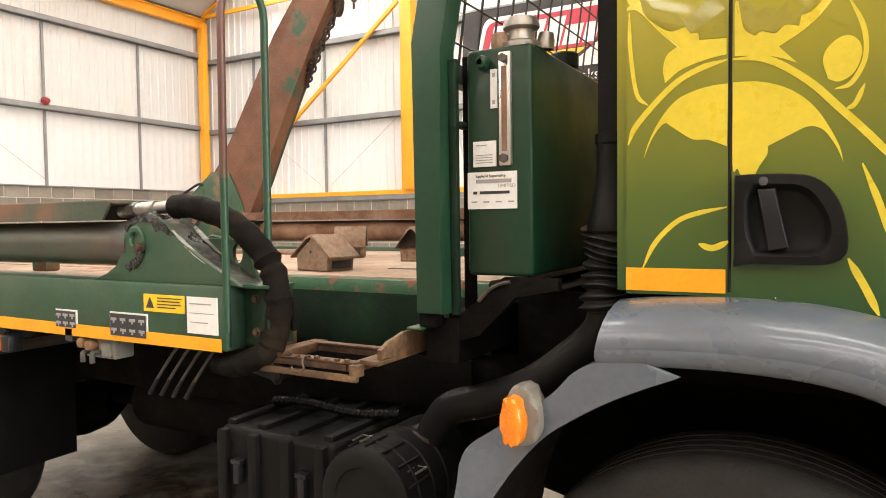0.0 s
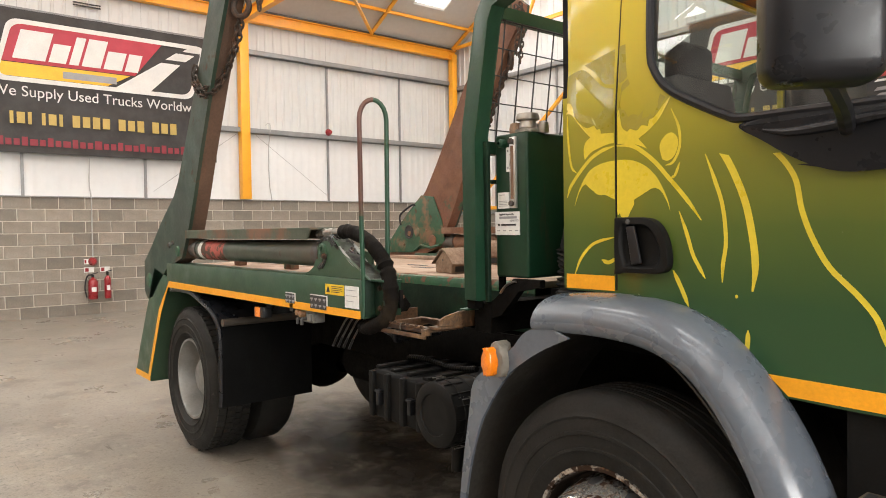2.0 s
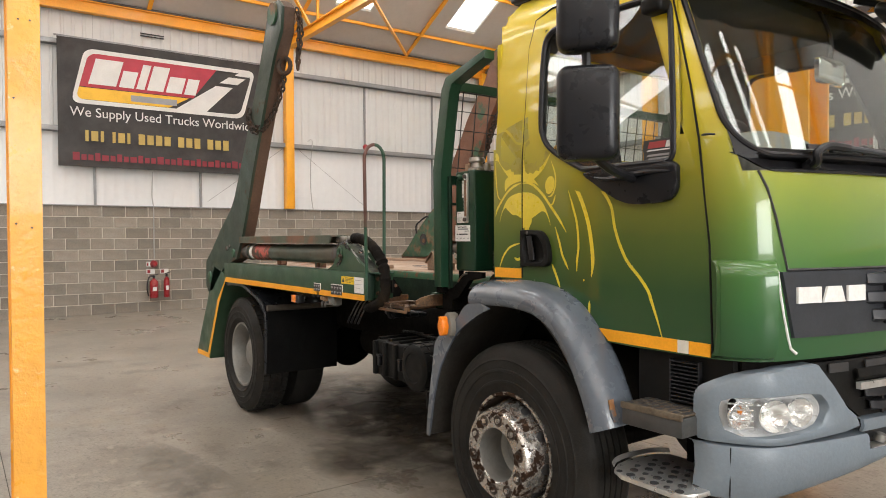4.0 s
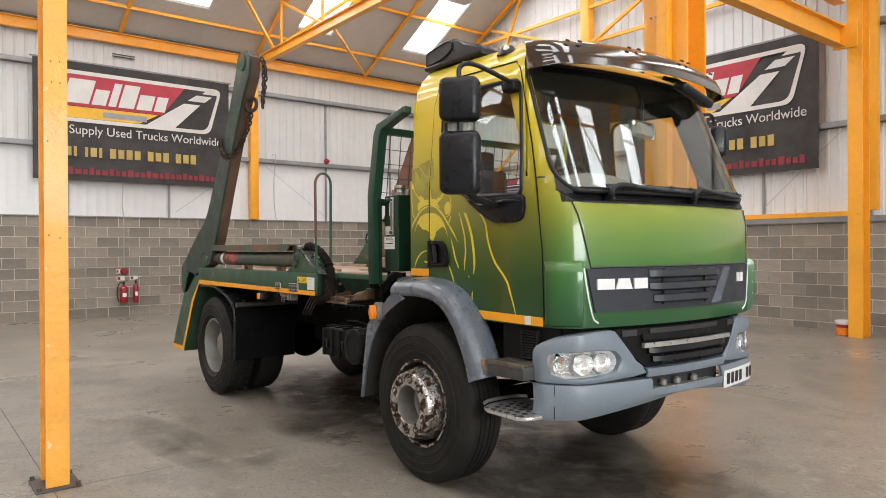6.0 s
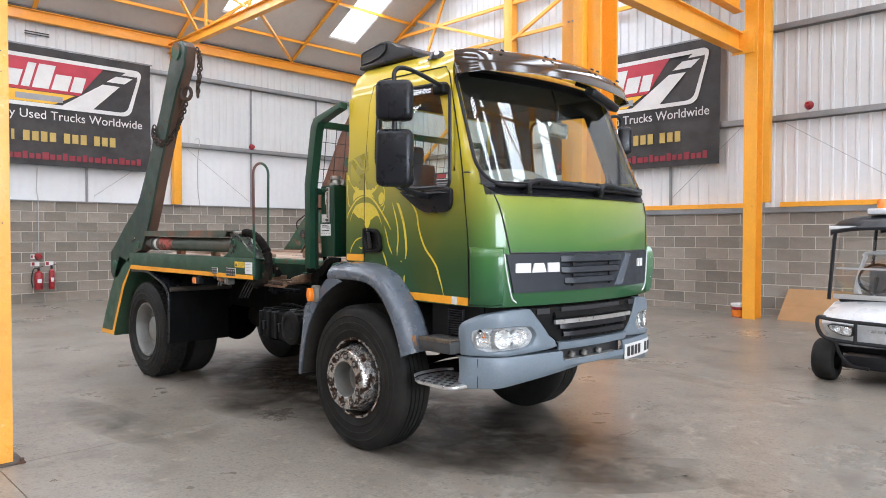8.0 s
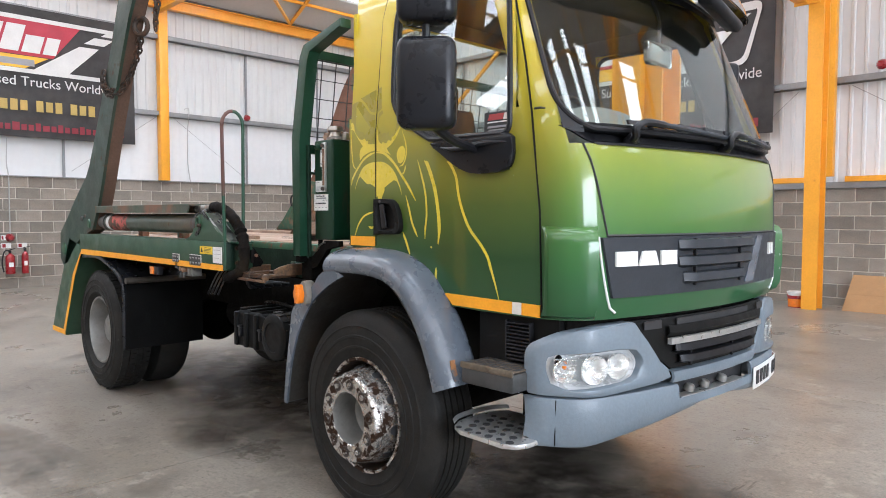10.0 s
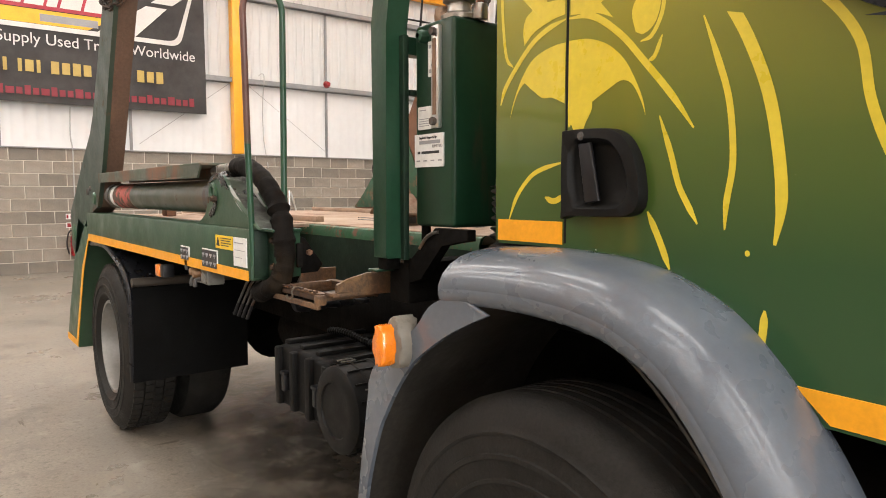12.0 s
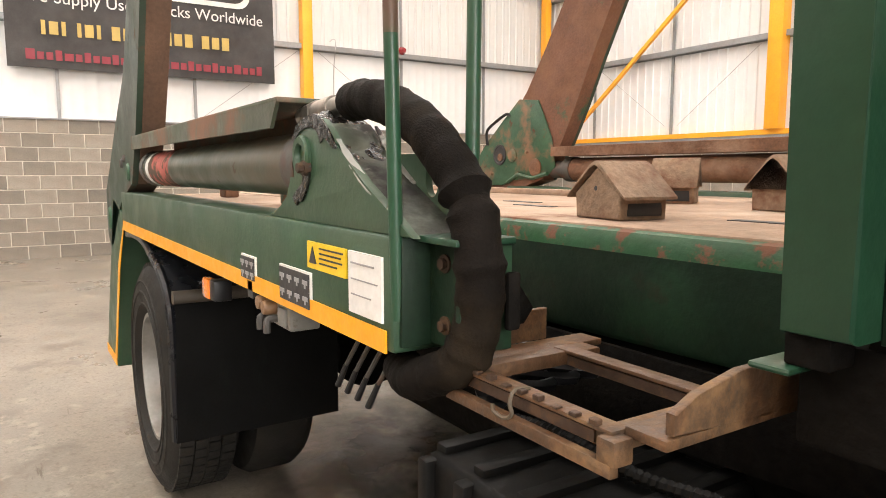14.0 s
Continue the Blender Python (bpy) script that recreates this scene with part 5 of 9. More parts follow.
# roof intake and marker lamp
bm = B()
prof = [(-0.25, 2.765), (-0.246, 2.888), (-0.21, 2.905), (-0.02, 2.937), (0.05, 2.932), (0.10, 2.885), (0.17, 2.862), (0.30, 2.838), (0.345, 2.80), (0.345, 2.765)]
prism(bm, prof, "y", 1.735, 2.30, 0.018, 3)
ri = part("roof_intake", bm, M["black"], truck, "black moulded roof intake with a wide side mouth")
mouth = outline([(-0.228, 2.80), (-0.226, 2.87), (-0.20, 2.886), (-0.03, 2.914), (0.025, 2.912), (0.05, 2.895), (0.045, 2.86), (-0.02, 2.826), (-0.12, 2.808)], 3)
bm = B()
prism(bm, [(v.x, v.y) for v in mouth], "y", 1.729, 1.7348, 0.0)
part("intake_mouth", bm, M["ink"], ri)
bm = B()
tube(bm, [(v.x, 1.731, v.y) for v in mouth], 0.008, 6, True)
part("mouth_rim", bm, M["black"], ri)
bm = B()
box(bm, -0.24, 0.05, 1.715, 1.76, 2.762, 2.79, 0.008)
part("intake_foot", bm, M["black"], ri)
bm = B()
lathe(bm, [(0.0, 0.055), (0.03, 0.05), (0.046, 0.025), (0.056, 0.0)], (0.62, 1.70, 2.685), (0.1, -0.1, 1), 16)
bmesh.ops.scale(bm, vec=(1.35, 1, 1), space=Matrix.Translation((-0.62, -1.70, -2.685)), verts=bm.verts)
rl_ = part("roof_lamp", bm, M["black"], truck, "black roof marker lamp")
bm = B()
lathe(bm, [(0.0, 0.02), (0.016, 0.016), (0.022, 0.0)], (0.645, 1.672, 2.712), (0.3, -1, 0.3), 12)
part("lamp_lens", bm, M["chrome_trim"], rl_)

# ---- side mirrors ----
def turned_box(bm, cx, cy, z0, z1, w, d, ang, bevel, far):
    """An upright box w wide and d deep, turned about z."""
    vs_ = bmesh.ops.create_cube(bm, size=1)["verts"]
    bmesh.ops.scale(bm, vec=(w, d, z1 - z0), verts=vs_)
    bmesh.ops.bevel(bm, geom=bm.edges[:], offset=bevel, segments=4, affect="EDGES", profile=0.5)
    bmesh.ops.transform(bm, matrix=pose(cx, mir(cy, far), (z0 + z1) / 2, 0, 0, -ang if far else ang), verts=bm.verts)


for far in (False, True):
    bm = B()
    tube(bm, smooth_path([(0.79, mir(1.60, far), 2.455), (0.795, mir(1.52, far), 2.475), (0.79, mir(1.33, far), 2.520), (0.78, mir(1.235, far), 2.525), (0.775, mir(1.19, far), 2.49), (0.775, mir(1.19, far), 2.43)], 6), 0.014, 8)
    mr_ = part("mirror_arm", bm, M["black"], truck, "black mirror arm")
    bm = B()
    tube(bm, [(0.775, mir(1.19, far), 2.25), (0.775, mir(1.19, far), 2.13)], 0.016, 8)
    part("mirror_stay", bm, M["black"], mr_)
    bm = B()
    ya, yb = sorted((mir(1.535, far), mir(1.612, far)))
    box(bm, 0.735, 0.835, ya, yb, 2.41, 2.478, 0.018, 3)
    part("arm_bracket", bm, M["black_matt"], mr_, "chunky black hinge bracket")
    bm = B()
    tube(bm, smooth_path([(0.79, mir(1.19, far), 1.84), (0.77, mir(1.33, far), 1.785), (0.70, mir(1.54, far), 1.765)], 5), 0.019, 8)
    part("mirror_foot", bm, M["black"], mr_)
    for z0, z1 in ((2.20, 2.438), (1.808, 2.148)):
        bm = B()
        turned_box(bm, 0.785, 1.185, z0, z1, 0.222, 0.13, 42, 0.04, far)
        part("mirror_housing", bm, M["scuffed_black"], mr_)
        bm = B()
        turned_box(bm, 0.785 - 0.066 * math.sin(radians(42)), 1.185 + 0.066 * math.cos(radians(42)), z0 + 0.025, z1 - 0.025, 0.19, 0.006, 42, 0.002, far)
        part("mirror_face", bm, M["mirror"], mr_)

# ---- inside the cab ----
for yy in (2.05, 3.05):
    bm = B()
    box(bm, 0.0, 0.50, yy - 0.25, yy + 0.25, 1.45, 1.62, 0.05, 3)
    st = part("seat", bm, M["seat"], truck)
    bm = B()
    prism(bm, [(0.0, 1.58), (0.13, 1.58), (0.04, 2.06), (-0.05, 2.06)], "y", yy - 0.21, yy + 0.21, 0.04, 3)
    part("backrest", bm, M["seat"], st)
    bm = B()
    box(bm, -0.07, 0.02, yy - 0.11, yy + 0.11, 2.05, 2.20, 0.035, 3)
    part("headrest", bm, M["seat"], st)
bm = B()
prism(bm, [(0.80, 1.40), (1.06, 1.40), (1.10, 1.84), (1.04, 1.875), (0.90, 1.86), (0.82, 1.78)], "y", 1.70, 3.24, 0.03, 3)
dash_ = part("dashboard", bm, M["dash"], truck, "pale grey dashboard")
bm = B()
prism(bm, [(v.x, v.y) for v in outline([(1.70, 1.83), (1.72, 1.885), (1.80, 1.93), (2.02, 1.955), (2.26, 1.94), (2.38, 1.895), (2.42, 1.83)], 4)], "x", 0.80, 1.02, 0.02, 3)
part("instrument_hood", bm, M["dash"], dash_, "pale grey rounded instrument hood")
bm = B()
ring = [Vector((0.73 + 0.10 * math.cos(a) * 1.0, 2.05 + 0.22 * math.sin(a), 1.84 + 0.18 * math.cos(a))) for a in [6.2832 * k / 32 for k in range(32)]]
tube(bm, ring, 0.017, 8, True)
sw = part("steering_wheel", bm, M["black"], truck)
bm = B()
cyl(bm, (0.74, 2.05, 1.83), (0.95, 2.05, 1.62), 0.035, 10)
for a in (1.57, 4.71, 3.14):
    bar(bm, (0.73 + 0.10 * math.cos(a), 2.05 + 0.22 * math.sin(a), 1.84 + 0.18 * math.cos(a)), (0.74, 2.05, 1.83), 0.03, 0.012)
part("column", bm, M["black"], sw)
bm = B()
box(bm, -0.18, 1.0, 1.62, 3.48, 1.36, 1.40)
part("cab_floor", bm, M["black_matt"], truck)
bm = B()
tube(bm, smooth_path([(0.97, 2.50, 2.54), (1.02, 2.49, 2.42), (1.025, 2.48, 2.31)], 3), 0.01, 6)
im = part("inside_mirror", bm, M["black"], truck)
bm = B()
box(bm, 1.015, 1.035, 2.36, 2.60, 2.20, 2.31, 0.02)
part("mirror_face", bm, M["mirror"], im)

# ---- bumper, lamps, lower grille, steps ----
def bump_pt(z, d, off=0.0):
    a = abs(d)
    x = 1.33 - 0.02 * abs(z - 0.80) - 0.17 * a * a + 0.05 * (d + 0.8)
    if a > 0.78:
        u = min((a - 0.78) / 0.17, 1)
        x -= 0.135 * u * u
    return (x + off, CY + d, z)


def ring_rows(inner, outer, c, steps, flip, n=64):
    """Rings of points on the fascia from an inner to an outer outline; steps = (share of the way, depth)."""
    rows_ = []
    for share, off in steps:
        row = []
        for k in range(n):
            a = 2 * math.pi * k / n
            r0, r1 = (cast(inner, c, a) if inner else 0.0), cast(outer, c, a)
            r = r0 + (r1 - r0) * share
            d, z = c[0] + r * math.cos(a), c[1] + r * math.sin(a)
            row.append(bump_pt(z, -d if flip else d, off))
        rows_.append(row)
    return rows_


def closed_rings(bm, rows_):
    vv = [[bm.verts.new(p) for p in r] for r in rows_]
    n = len(rows_[0])
    for a, b_ in zip(vv, vv[1:]):
        for k in range(n):
            bm.faces.new((a[k], a[(k + 1) % n], b_[(k + 1) % n], b_[k]))
    return vv


BD = [-0.942, -0.925, -0.90, -0.87, -0.82, -0.77, -0.68, -0.58, -0.48, -0.39, -0.335, -0.22, -0.11]
BD = BD + [0.0] + [-d for d in BD[::-1]]
bm = B()
brow = []
for z, o in ((0.575, -0.06), (0.582, -0.02), (0.60, -0.004), (0.68, 0.006), (0.715, 0.004), (0.762, 0.0), (0.774, -0.008), (0.778, -0.05)):
    lift = [0.085 * min(1, max(0, 1.15 - abs(d) / 0.7)) if z < 0.62 else 0.0 for d in BD]
    row = [bump_pt(z, d, o) for d in BD]
    row = [(x, y, zz + l) for (x, y, zz), l in zip(row, lift)]
    a, b_ = row[0], row[-1]
    row = [(a[0] - 0.05, a[1] + 0.004, a[2])] + row + [(b_[0] - 0.05, b_[1] - 0.004, b_[2])]
    brow.append(row)
sheet(bm, brow, (-0.015, 0, 0), skip=lambda i, j: 4 <= i <= 6 and 11 <= j <= 16)
bumper = part("bumper", bm, M["bumper"], truck, "grey plastic front bumper, scuffed")
for d in (-0.905, 0.905):
    bm = B()
    tube(bm, [bump_pt(z, d, 0.0005) for z in (0.59, 0.65, 0.71, 0.77)], 0.002, 5)
    part("bumper_joint", bm, M["chassis"], bumper)
LENS = [(-0.915, 0.888), (-0.912, 0.925), (-0.895, 0.938), (-0.792, 0.943), (-0.675, 0.944), (-0.615, 0.934), (-0.594, 0.905), (-0.592, 0.880), (-0.612, 0.845), (-0.650, 0.832), (-0.745, 0.826), (-0.870, 0.822), (-0.902, 0.842)]
RIM = [(-0.925, 0.888), (-0.923, 0.935), (-0.895, 0.950), (-0.792, 0.954), (-0.675, 0.956), (-0.602, 0.950), (-0.565, 0.915), (-0.558, 0.880), (-0.585, 0.838), (-0.640, 0.820), (-0.745, 0.813), (-0.870, 0.808), (-0.915, 0.835)]
SURR = [(-0.942, 0.786), (-0.900, 0.784), (-0.750, 0.778), (-0.560, 0.790), (-0.370, 0.800), (-0.370, 0.835), (-0.440, 0.880), (-0.525, 0.985), (-0.590, 1.062), (-0.740, 1.056), (-0.835, 1.044), (-0.875, 1.030), (-0.908, 1.006), (-0.930, 0.985), (-0.942, 0.955), (-0.943, 0.900)]
LC = (-0.75, 0.885)
for flip in (False, True):
    bm = B()
    closed_rings(bm, ring_rows(RIM, SURR, LC, ((0.0, -0.05), (0.0, -0.006), (0.06, 0.002), (0.3, 0.004), (0.6, 0.002), (0.93, -0.004), (1.0, -0.014), (1.0, -0.06)), flip))
    part("lamp_surround", bm, M["bumper"], truck, "grey plastic headlamp surround")
    side = 1 if flip else -1

    def hp(z, d, off):
        return bump_pt(z, d if flip else -d, off)
    bm = B()
    vv = closed_rings(bm, ring_rows(None, RIM, LC, ((0.3, -0.085), (0.75, -0.075), (0.97, -0.045), (0.99, -0.03)), flip))
    bm.faces.new(vv[0])
    hl = part("headlamp", bm, M["chrome_trim"], truck, "clear headlamp with bright round reflectors")
    for d, z, r in ((0.868, 0.884, 0.045), (0.765, 0.884, 0.058), (0.652, 0.888, 0.052)):
        bm = B()
        c = Vector(hp(z, d, -0.066))
        lathe(bm, [(r * 1.06, 0.046), (r, 0.05), (r * 0.93, 0.042), (r * 0.72, 0.02), (r * 0.4, 0.006), (0.014, 0.0), (0.014, 0.022), (0.008, 0.03), (0.0, 0.031)], c, (1, 0.45 * side, 0), 24)
        part("reflector", bm, M["chrome"], hl)
    for k in range(5):
        bm = B()
        z = 0.845 + 0.02 * k
        tube(bm, [hp(z, 0.84 + 0.055 * c / 4, -0.03) for c in range(5)], 0.004, 5)
        part("reflector_rib", bm, M["chrome"], hl)
    bm = B()
    lathe(bm, [(0.007, 0.0), (0.007, 0.012), (0.0, 0.016)], Vector(hp(0.897, 0.862, -0.05)), (1, 0.6 * side, 0), 10)
    part("indicator_bulb", bm, M["amber"], hl)
    bm = B()
    vv = closed_rings(bm, ring_rows(None, LENS, LC, ((0.25, -0.002), (0.6, -0.001), (0.9, -0.003), (1.0, -0.012)), flip, 48))
    bm.faces.new(vv[0])
    o = part("lamp_cover", bm, M["lens"], hl)
    o.visible_shadow = False
# strip under the lower grille
bm = B()
sheet(bm, [[bump_pt(z, -0.372 + 0.744 * k / 16, o) for k in range(17)] for z, o in ((0.784, -0.04), (0.786, -0.004), (0.81, 0.004), (0.832, 0.0), (0.838, -0.03))], (-0.012, 0, 0))
part("grille_sill", bm, M["bumper"], bumper)
# lower grille
bm = B()
rowsb = []
for z, o, w in ((0.836, -0.035, 0.37), (0.845, -0.012, 0.375), (0.90, -0.012, 0.455), (0.98, -0.012, 0.52), (1.03, -0.016, 0.56), (1.06, -0.03, 0.585)):
    rowsb.append([bump_pt(z, -w + 2 * w * k / 24, o) for k in range(25)])
sheet(bm, rowsb, (-0.02, 0, 0))
lg = part("lower_grille", bm, M["black_matt"], truck, "dark lower grille")
for z, w in ((0.935, 0.38), (0.885, 0.35)):
    bm = B()
    sh = []
    for dz, off, cut in ((0.022, 0.0, 0.0), (0.016, 0.026, 0.012), (-0.012, 0.03, 0.012), (-0.022, 0.0, 0.0)):
        sh.append([bump_pt(z + dz, -w + cut + 2 * (w - cut) * k / 16, off - 0.02 * (k in (0, 16))) for k in range(17)])
    sheet(bm, sh, (-0.006, 0, 0))
    part("slat", bm, M["black"], lg)
for d in (-0.27, 0.08):
    bm = B()
    sheet(bm, [[bump_pt(z, d + e, 0.012) for e in (-0.006, 0.006)] for z in (0.85, 0.96)], (-0.01, 0, 0))
    part("slat_post", bm, M["black"], lg)
bm = B()
sheet(bm, [[bump_pt(z, -0.42 + 0.83 * k / 16, 0.024) for k in range(17)] for z in (0.955, 0.958, 0.978, 0.981)], (-0.018, 0, 0))
part("grille_bar", bm, M["alu"], lg, "bare silver grille bar, flaking")
bm = B()
sheet(bm, [[bump_pt(z, -0.41 + 0.82 * k / 14, o) for k in range(15)] for z, o in ((0.985, 0.0), (1.0, 0.012), (1.03, 0.006))], (-0.006, 0, 0))
part("grille_brow", bm, M["black_matt"], lg)
for a0, a1 in ((-0.54, -0.44), (-0.34, 0.30), (0.44, 0.54)):
    bm = B()
    sheet(bm, [[bump_pt(z, a0 + (a1 - a0) * k / 10, -0.006) for k in range(11)] for z in (1.022, 1.056)], (-0.004, 0, 0))
    part("grille_gap", bm, M["ink"], lg)
# Dark sheet in place of the shade in the gap over the bumper.
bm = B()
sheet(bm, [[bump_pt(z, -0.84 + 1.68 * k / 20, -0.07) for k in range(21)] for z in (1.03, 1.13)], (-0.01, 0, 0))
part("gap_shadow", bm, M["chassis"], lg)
bm = B()
sheet(bm, [[bump_pt(z, -0.37 + 0.74 * k / 14, -0.055) for k in range(15)] for z in (0.69, 0.80)], (-0.006, 0, 0))
part("tow_recess", bm, M["ink"], bumper)
bm = B()
sheet(bm, [[bump_pt(0.718, -0.315 + 0.56 * k / 14, o) for k in range(15)] for o in (-0.05, 0.0)], (0, 0, -0.012))
part("tow_step", bm, M["alu"], bumper, "bare metal tow step")
for d in (-0.22, -0.10, 0.06):
    bm = B()
    lathe(bm, [(0.0, 0.03), (0.018, 0.028), (0.022, 0.015), (0.022, 0.0)], bump_pt(0.728, d, -0.03), (0.3, 0, 1), 12)
    part("tow_pin", bm, M["wheel"], bumper)
bm = B()
sheet(bm, [[bump_pt(z, 0.345 + 0.50 * k / 10, 0.014) for k in range(11)] for z in (0.638, 0.745)], (-0.004, 0, 0))
plate = part("number_plate", bm, M["sticker"], truck, "white front plate with dark bars")
for k in range(7):
    if k == 4:
        continue
    bm = B()
    a = 0.38 + 0.062 * k
    sheet(bm, [[bump_pt(z, a + 0.042 * c / 2, 0.0175) for c in range(3)] for z in (0.658, 0.726)], (-0.002, 0, 0))
    part("plate_bar", bm, M["ink"], plate)
# steps and vent behind the bumper corner
for far in (False, True):
    def yy2(a, b_):
        return sorted((mir(a, far), mir(b_, far)))
    bm = B()
    y0, y1 = yy2(1.44, 1.80)
    box(bm, 0.72, 1.0, y0, y1, 0.792, 0.87, 0.012)
    sp_ = part("step", bm, M["step_grey"], truck, "dirty grey cab step with a worn steel grating")
    bm = B()
    y0, y1 = yy2(1.447, 1.66)
    box(bm, 0.725, 0.995, y0, y1, 0.8705, 0.878, 0.002)
    tp = part("tread_plate", bm, M["tread"], sp_, "worn brown steel tread with slots")
    for i in range(8):
        for j in range(4):
            bm = B()
            x, y = 0.744 + i * 0.034, 1.470 + 0.050 * j + 0.022 * (i % 2)
            ya, yb = yy2(y - 0.018, y + 0.018)
            box(bm, x - 0.011, x + 0.011, ya, yb, 0.8784, 0.8796, 0.0005, 1)
            part("slot", bm, M["ink"], tp)
    bm = B()
    y0, y1 = yy2(1.435, 1.445)
    box(bm, 0.72, 1.0, y0, y1, 0.858, 0.884, 0.003)
    part("nosing", bm, M["tread"], sp_)
    bm = B()
    y0, y1 = yy2(1.40, 1.78)
    pl = [(0.645, 1.66), (0.64, 1.58), (0.652, 1.50), (0.685, 1.44), (0.75, 1.405), (0.98, 1.40), (1.03, 1.43), (1.05, 1.48), (1.05, 1.78), (0.70, 1.78), (0.66, 1.73)]
    pl = [(x, mir(y, far)) for x, y in pl]
    prism(bm, pl, "z", 0.585, 0.605, 0.004)
    ls = part("lower_step", bm, M["alu"], truck, "pressed aluminium lower step with round holes")
    bm = B()
    rim_ = smooth_path([(x, y, 0.612) for x, y in (pl[9], pl[10], pl[0], pl[1], pl[2], pl[3])], 4)
    sheet(bm, [rim_, [p + Vector((-0.008, 0, 0.016)) for p in rim_]], (-0.004, 0, 0))
    part("step_rim", bm, M["alu"], ls, "raised bent rim")
    for x in (0.80, 0.96):
        bm = B()
        box(bm, x, x + 0.03, *yy2(1.75, 1.765), 0.6055, 0.82, 0.004)
        part("step_hanger", bm, M["chassis"], ls, "grimy black hanger")
    for i in range(6):
        for j in range(5):
            x, y = 0.72 + 0.055 * i + 0.027 * (j % 2), 1.43 + 0.055 * j
            if i == 5 and j % 2:
                continue
            bm = B()
            cyl(bm, (x, mir(y, far), 0.6055), (x, mir(y, far), 0.609), 0.017 if (i + j) % 2 else 0.012, 10)
            part("step_hole", bm, M["ink"], ls)
    bm = B()
    y0, y1 = yy2(1.60, 1.66)
    box(bm, 0.68, 1.10, y0, y1, 0.84, 1.10)
    part("step_well", bm, M["black_matt"], truck)
    for i in range(11):
        bm = B()
        y0, y1 = yy2(1.575, 1.60)
        box(bm, 0.85, 0.97, y0, y1, 0.893 + 0.015 * i, 0.899 + 0.015 * i, 0.002, 1)
        part("vent_slat", bm, M["black"], truck)
    for x in (0.845, 0.97):
        bm = B()
        box(bm, x, x + 0.006, *yy2(1.574, 1.60), 0.888, 1.055, 0.002, 1)
        part("vent_frame", bm, M["black"], truck)

# ---- front mudguards ----
GUARD = [(-0.195, 1.314), (-0.12, 1.322), (0.0, 1.327), (0.10, 1.325), (0.20, 1.316), (0.30, 1.292), (0.41, 1.235), (0.51, 1.135), (0.595, 1.01), (0.655, 0.89), (0.685, 0.81), (0.697, 0.772)]
REAR_U = [(-0.13, 1.215), (-0.20, 1.205), (-0.255, 1.178), (-0.31, 1.122), (-0.42, 1.046), (-0.505, 0.98), (-0.525, 0.90), (-0.54, 0.82), (-0.57, 0.66), (-0.60, 0.453)]
REAR_L = [(-0.05, 1.188), (-0.11, 1.162), (-0.18, 1.128), (-0.25, 1.086), (-0.32, 1.035), (-0.385, 0.962), (-0.435, 0.89), (-0.475, 0.82), (-0.53, 0.66), (-0.572, 0.453)]
for far in (False, True):
    bm = B()
    prof = [(1.60, -0.02), (1.575, -0.003), (1.53, 0.0), (1.485, -0.006), (1.45, -0.016), (1.422, -0.032), (1.404, -0.054), (1.396, -0.078), (1.398, -0.098), (1.412, -0.11)]
    pth = smooth_path([(x, 0, z) for x, z in GUARD], 8)
    cen = Vector((0.055, 0, 0.52))
    rr = []
    for p in pth:
        nrm = (p - Vector((min(p.x, cen.x), 0, cen.z))).normalized()
        back = 0.18 * max(0.0, min(1.0, (-0.10 - p.x) / 0.09))
        rr.append([(p.x + nrm.x * d + back * d, mir(y, far), p.z + nrm.z * d) for y, d in prof])
    sheet(bm, rr, lambda p: (Vector((cen.x, p.y, cen.z)) - p).normalized() * 0.012)
    mg = part("front_mudguard", bm, M["grey"], truck, "grey plastic front mudguard, scraped", 60)
    bm = B()
    sc_ = []
    for i, p in enumerate(pth[-16:-5]):
        nrm = (p - cen).normalized()
        w_ = 0.010 + 0.014 * math.sin(math.pi * i / 10) * (1 + 0.3 * math.sin(2.3 * i))
        sc_.append([(p.x + nrm.x * d, mir(y, far), p.z + nrm.z * d) for y, d in ((1.465 + w_, -0.009), (1.455, -0.0115), (1.452 - w_ * 0.4, -0.012))])
    sheet(bm, sc_, lambda p: (Vector((cen.x, p.y, cen.z)) - p).normalized() * 0.004)
    part("scrape_mark", bm, M["rust_bright"], mg, "orange-brown scrape mark")
    bm = B()
    up, lo = smooth_path([(x, 0, z) for x, z in REAR_U], 5), smooth_path([(x, 0, z) for x, z in REAR_L], 5)
    ya, yb = sorted((mir(1.402, far), mir(1.414, far)))
    prism(bm, [(p.x, p.z) for p in up] + [(p.x, p.z) for p in lo[::-1]], "y", ya, yb, 0.004)
    rr = [[(p.x + 0.001, mir(y, far), p.z - 0.001) for y in (1.414, 1.46, 1.53)] for p in up]
    sheet(bm, rr, lambda p: (Vector((cen.x, p.y, cen.z)) - p).normalized() * 0.008)
    part("rear_guard_section", bm, M["grey"], truck, "grey plastic rear section of the mudguard", 60)
    bm = B()
    arch = [(-0.575, 0.46), (-0.53, 0.70), (-0.47, 0.88), (-0.36, 1.03), (-0.22, 1.15), (-0.05, 1.22), (0.12, 1.23), (0.27, 1.17), (0.40, 1.06), (0.52, 0.90), (0.58, 0.76)]
    rr = [[(p.x, mir(y, far), p.z) for y in (1.42, 1.45, 1.60, 1.95)] for p in smooth_path([(x, 0, z) for x, z in arch], 4)]
    sheet(bm, rr, lambda p: (p - Vector((cen.x, p.y, cen.z))).normalized() * 0.006)
    part("arch_liner", bm, M["liner"], truck, "black grimy wheel arch liner")
    bm = B()
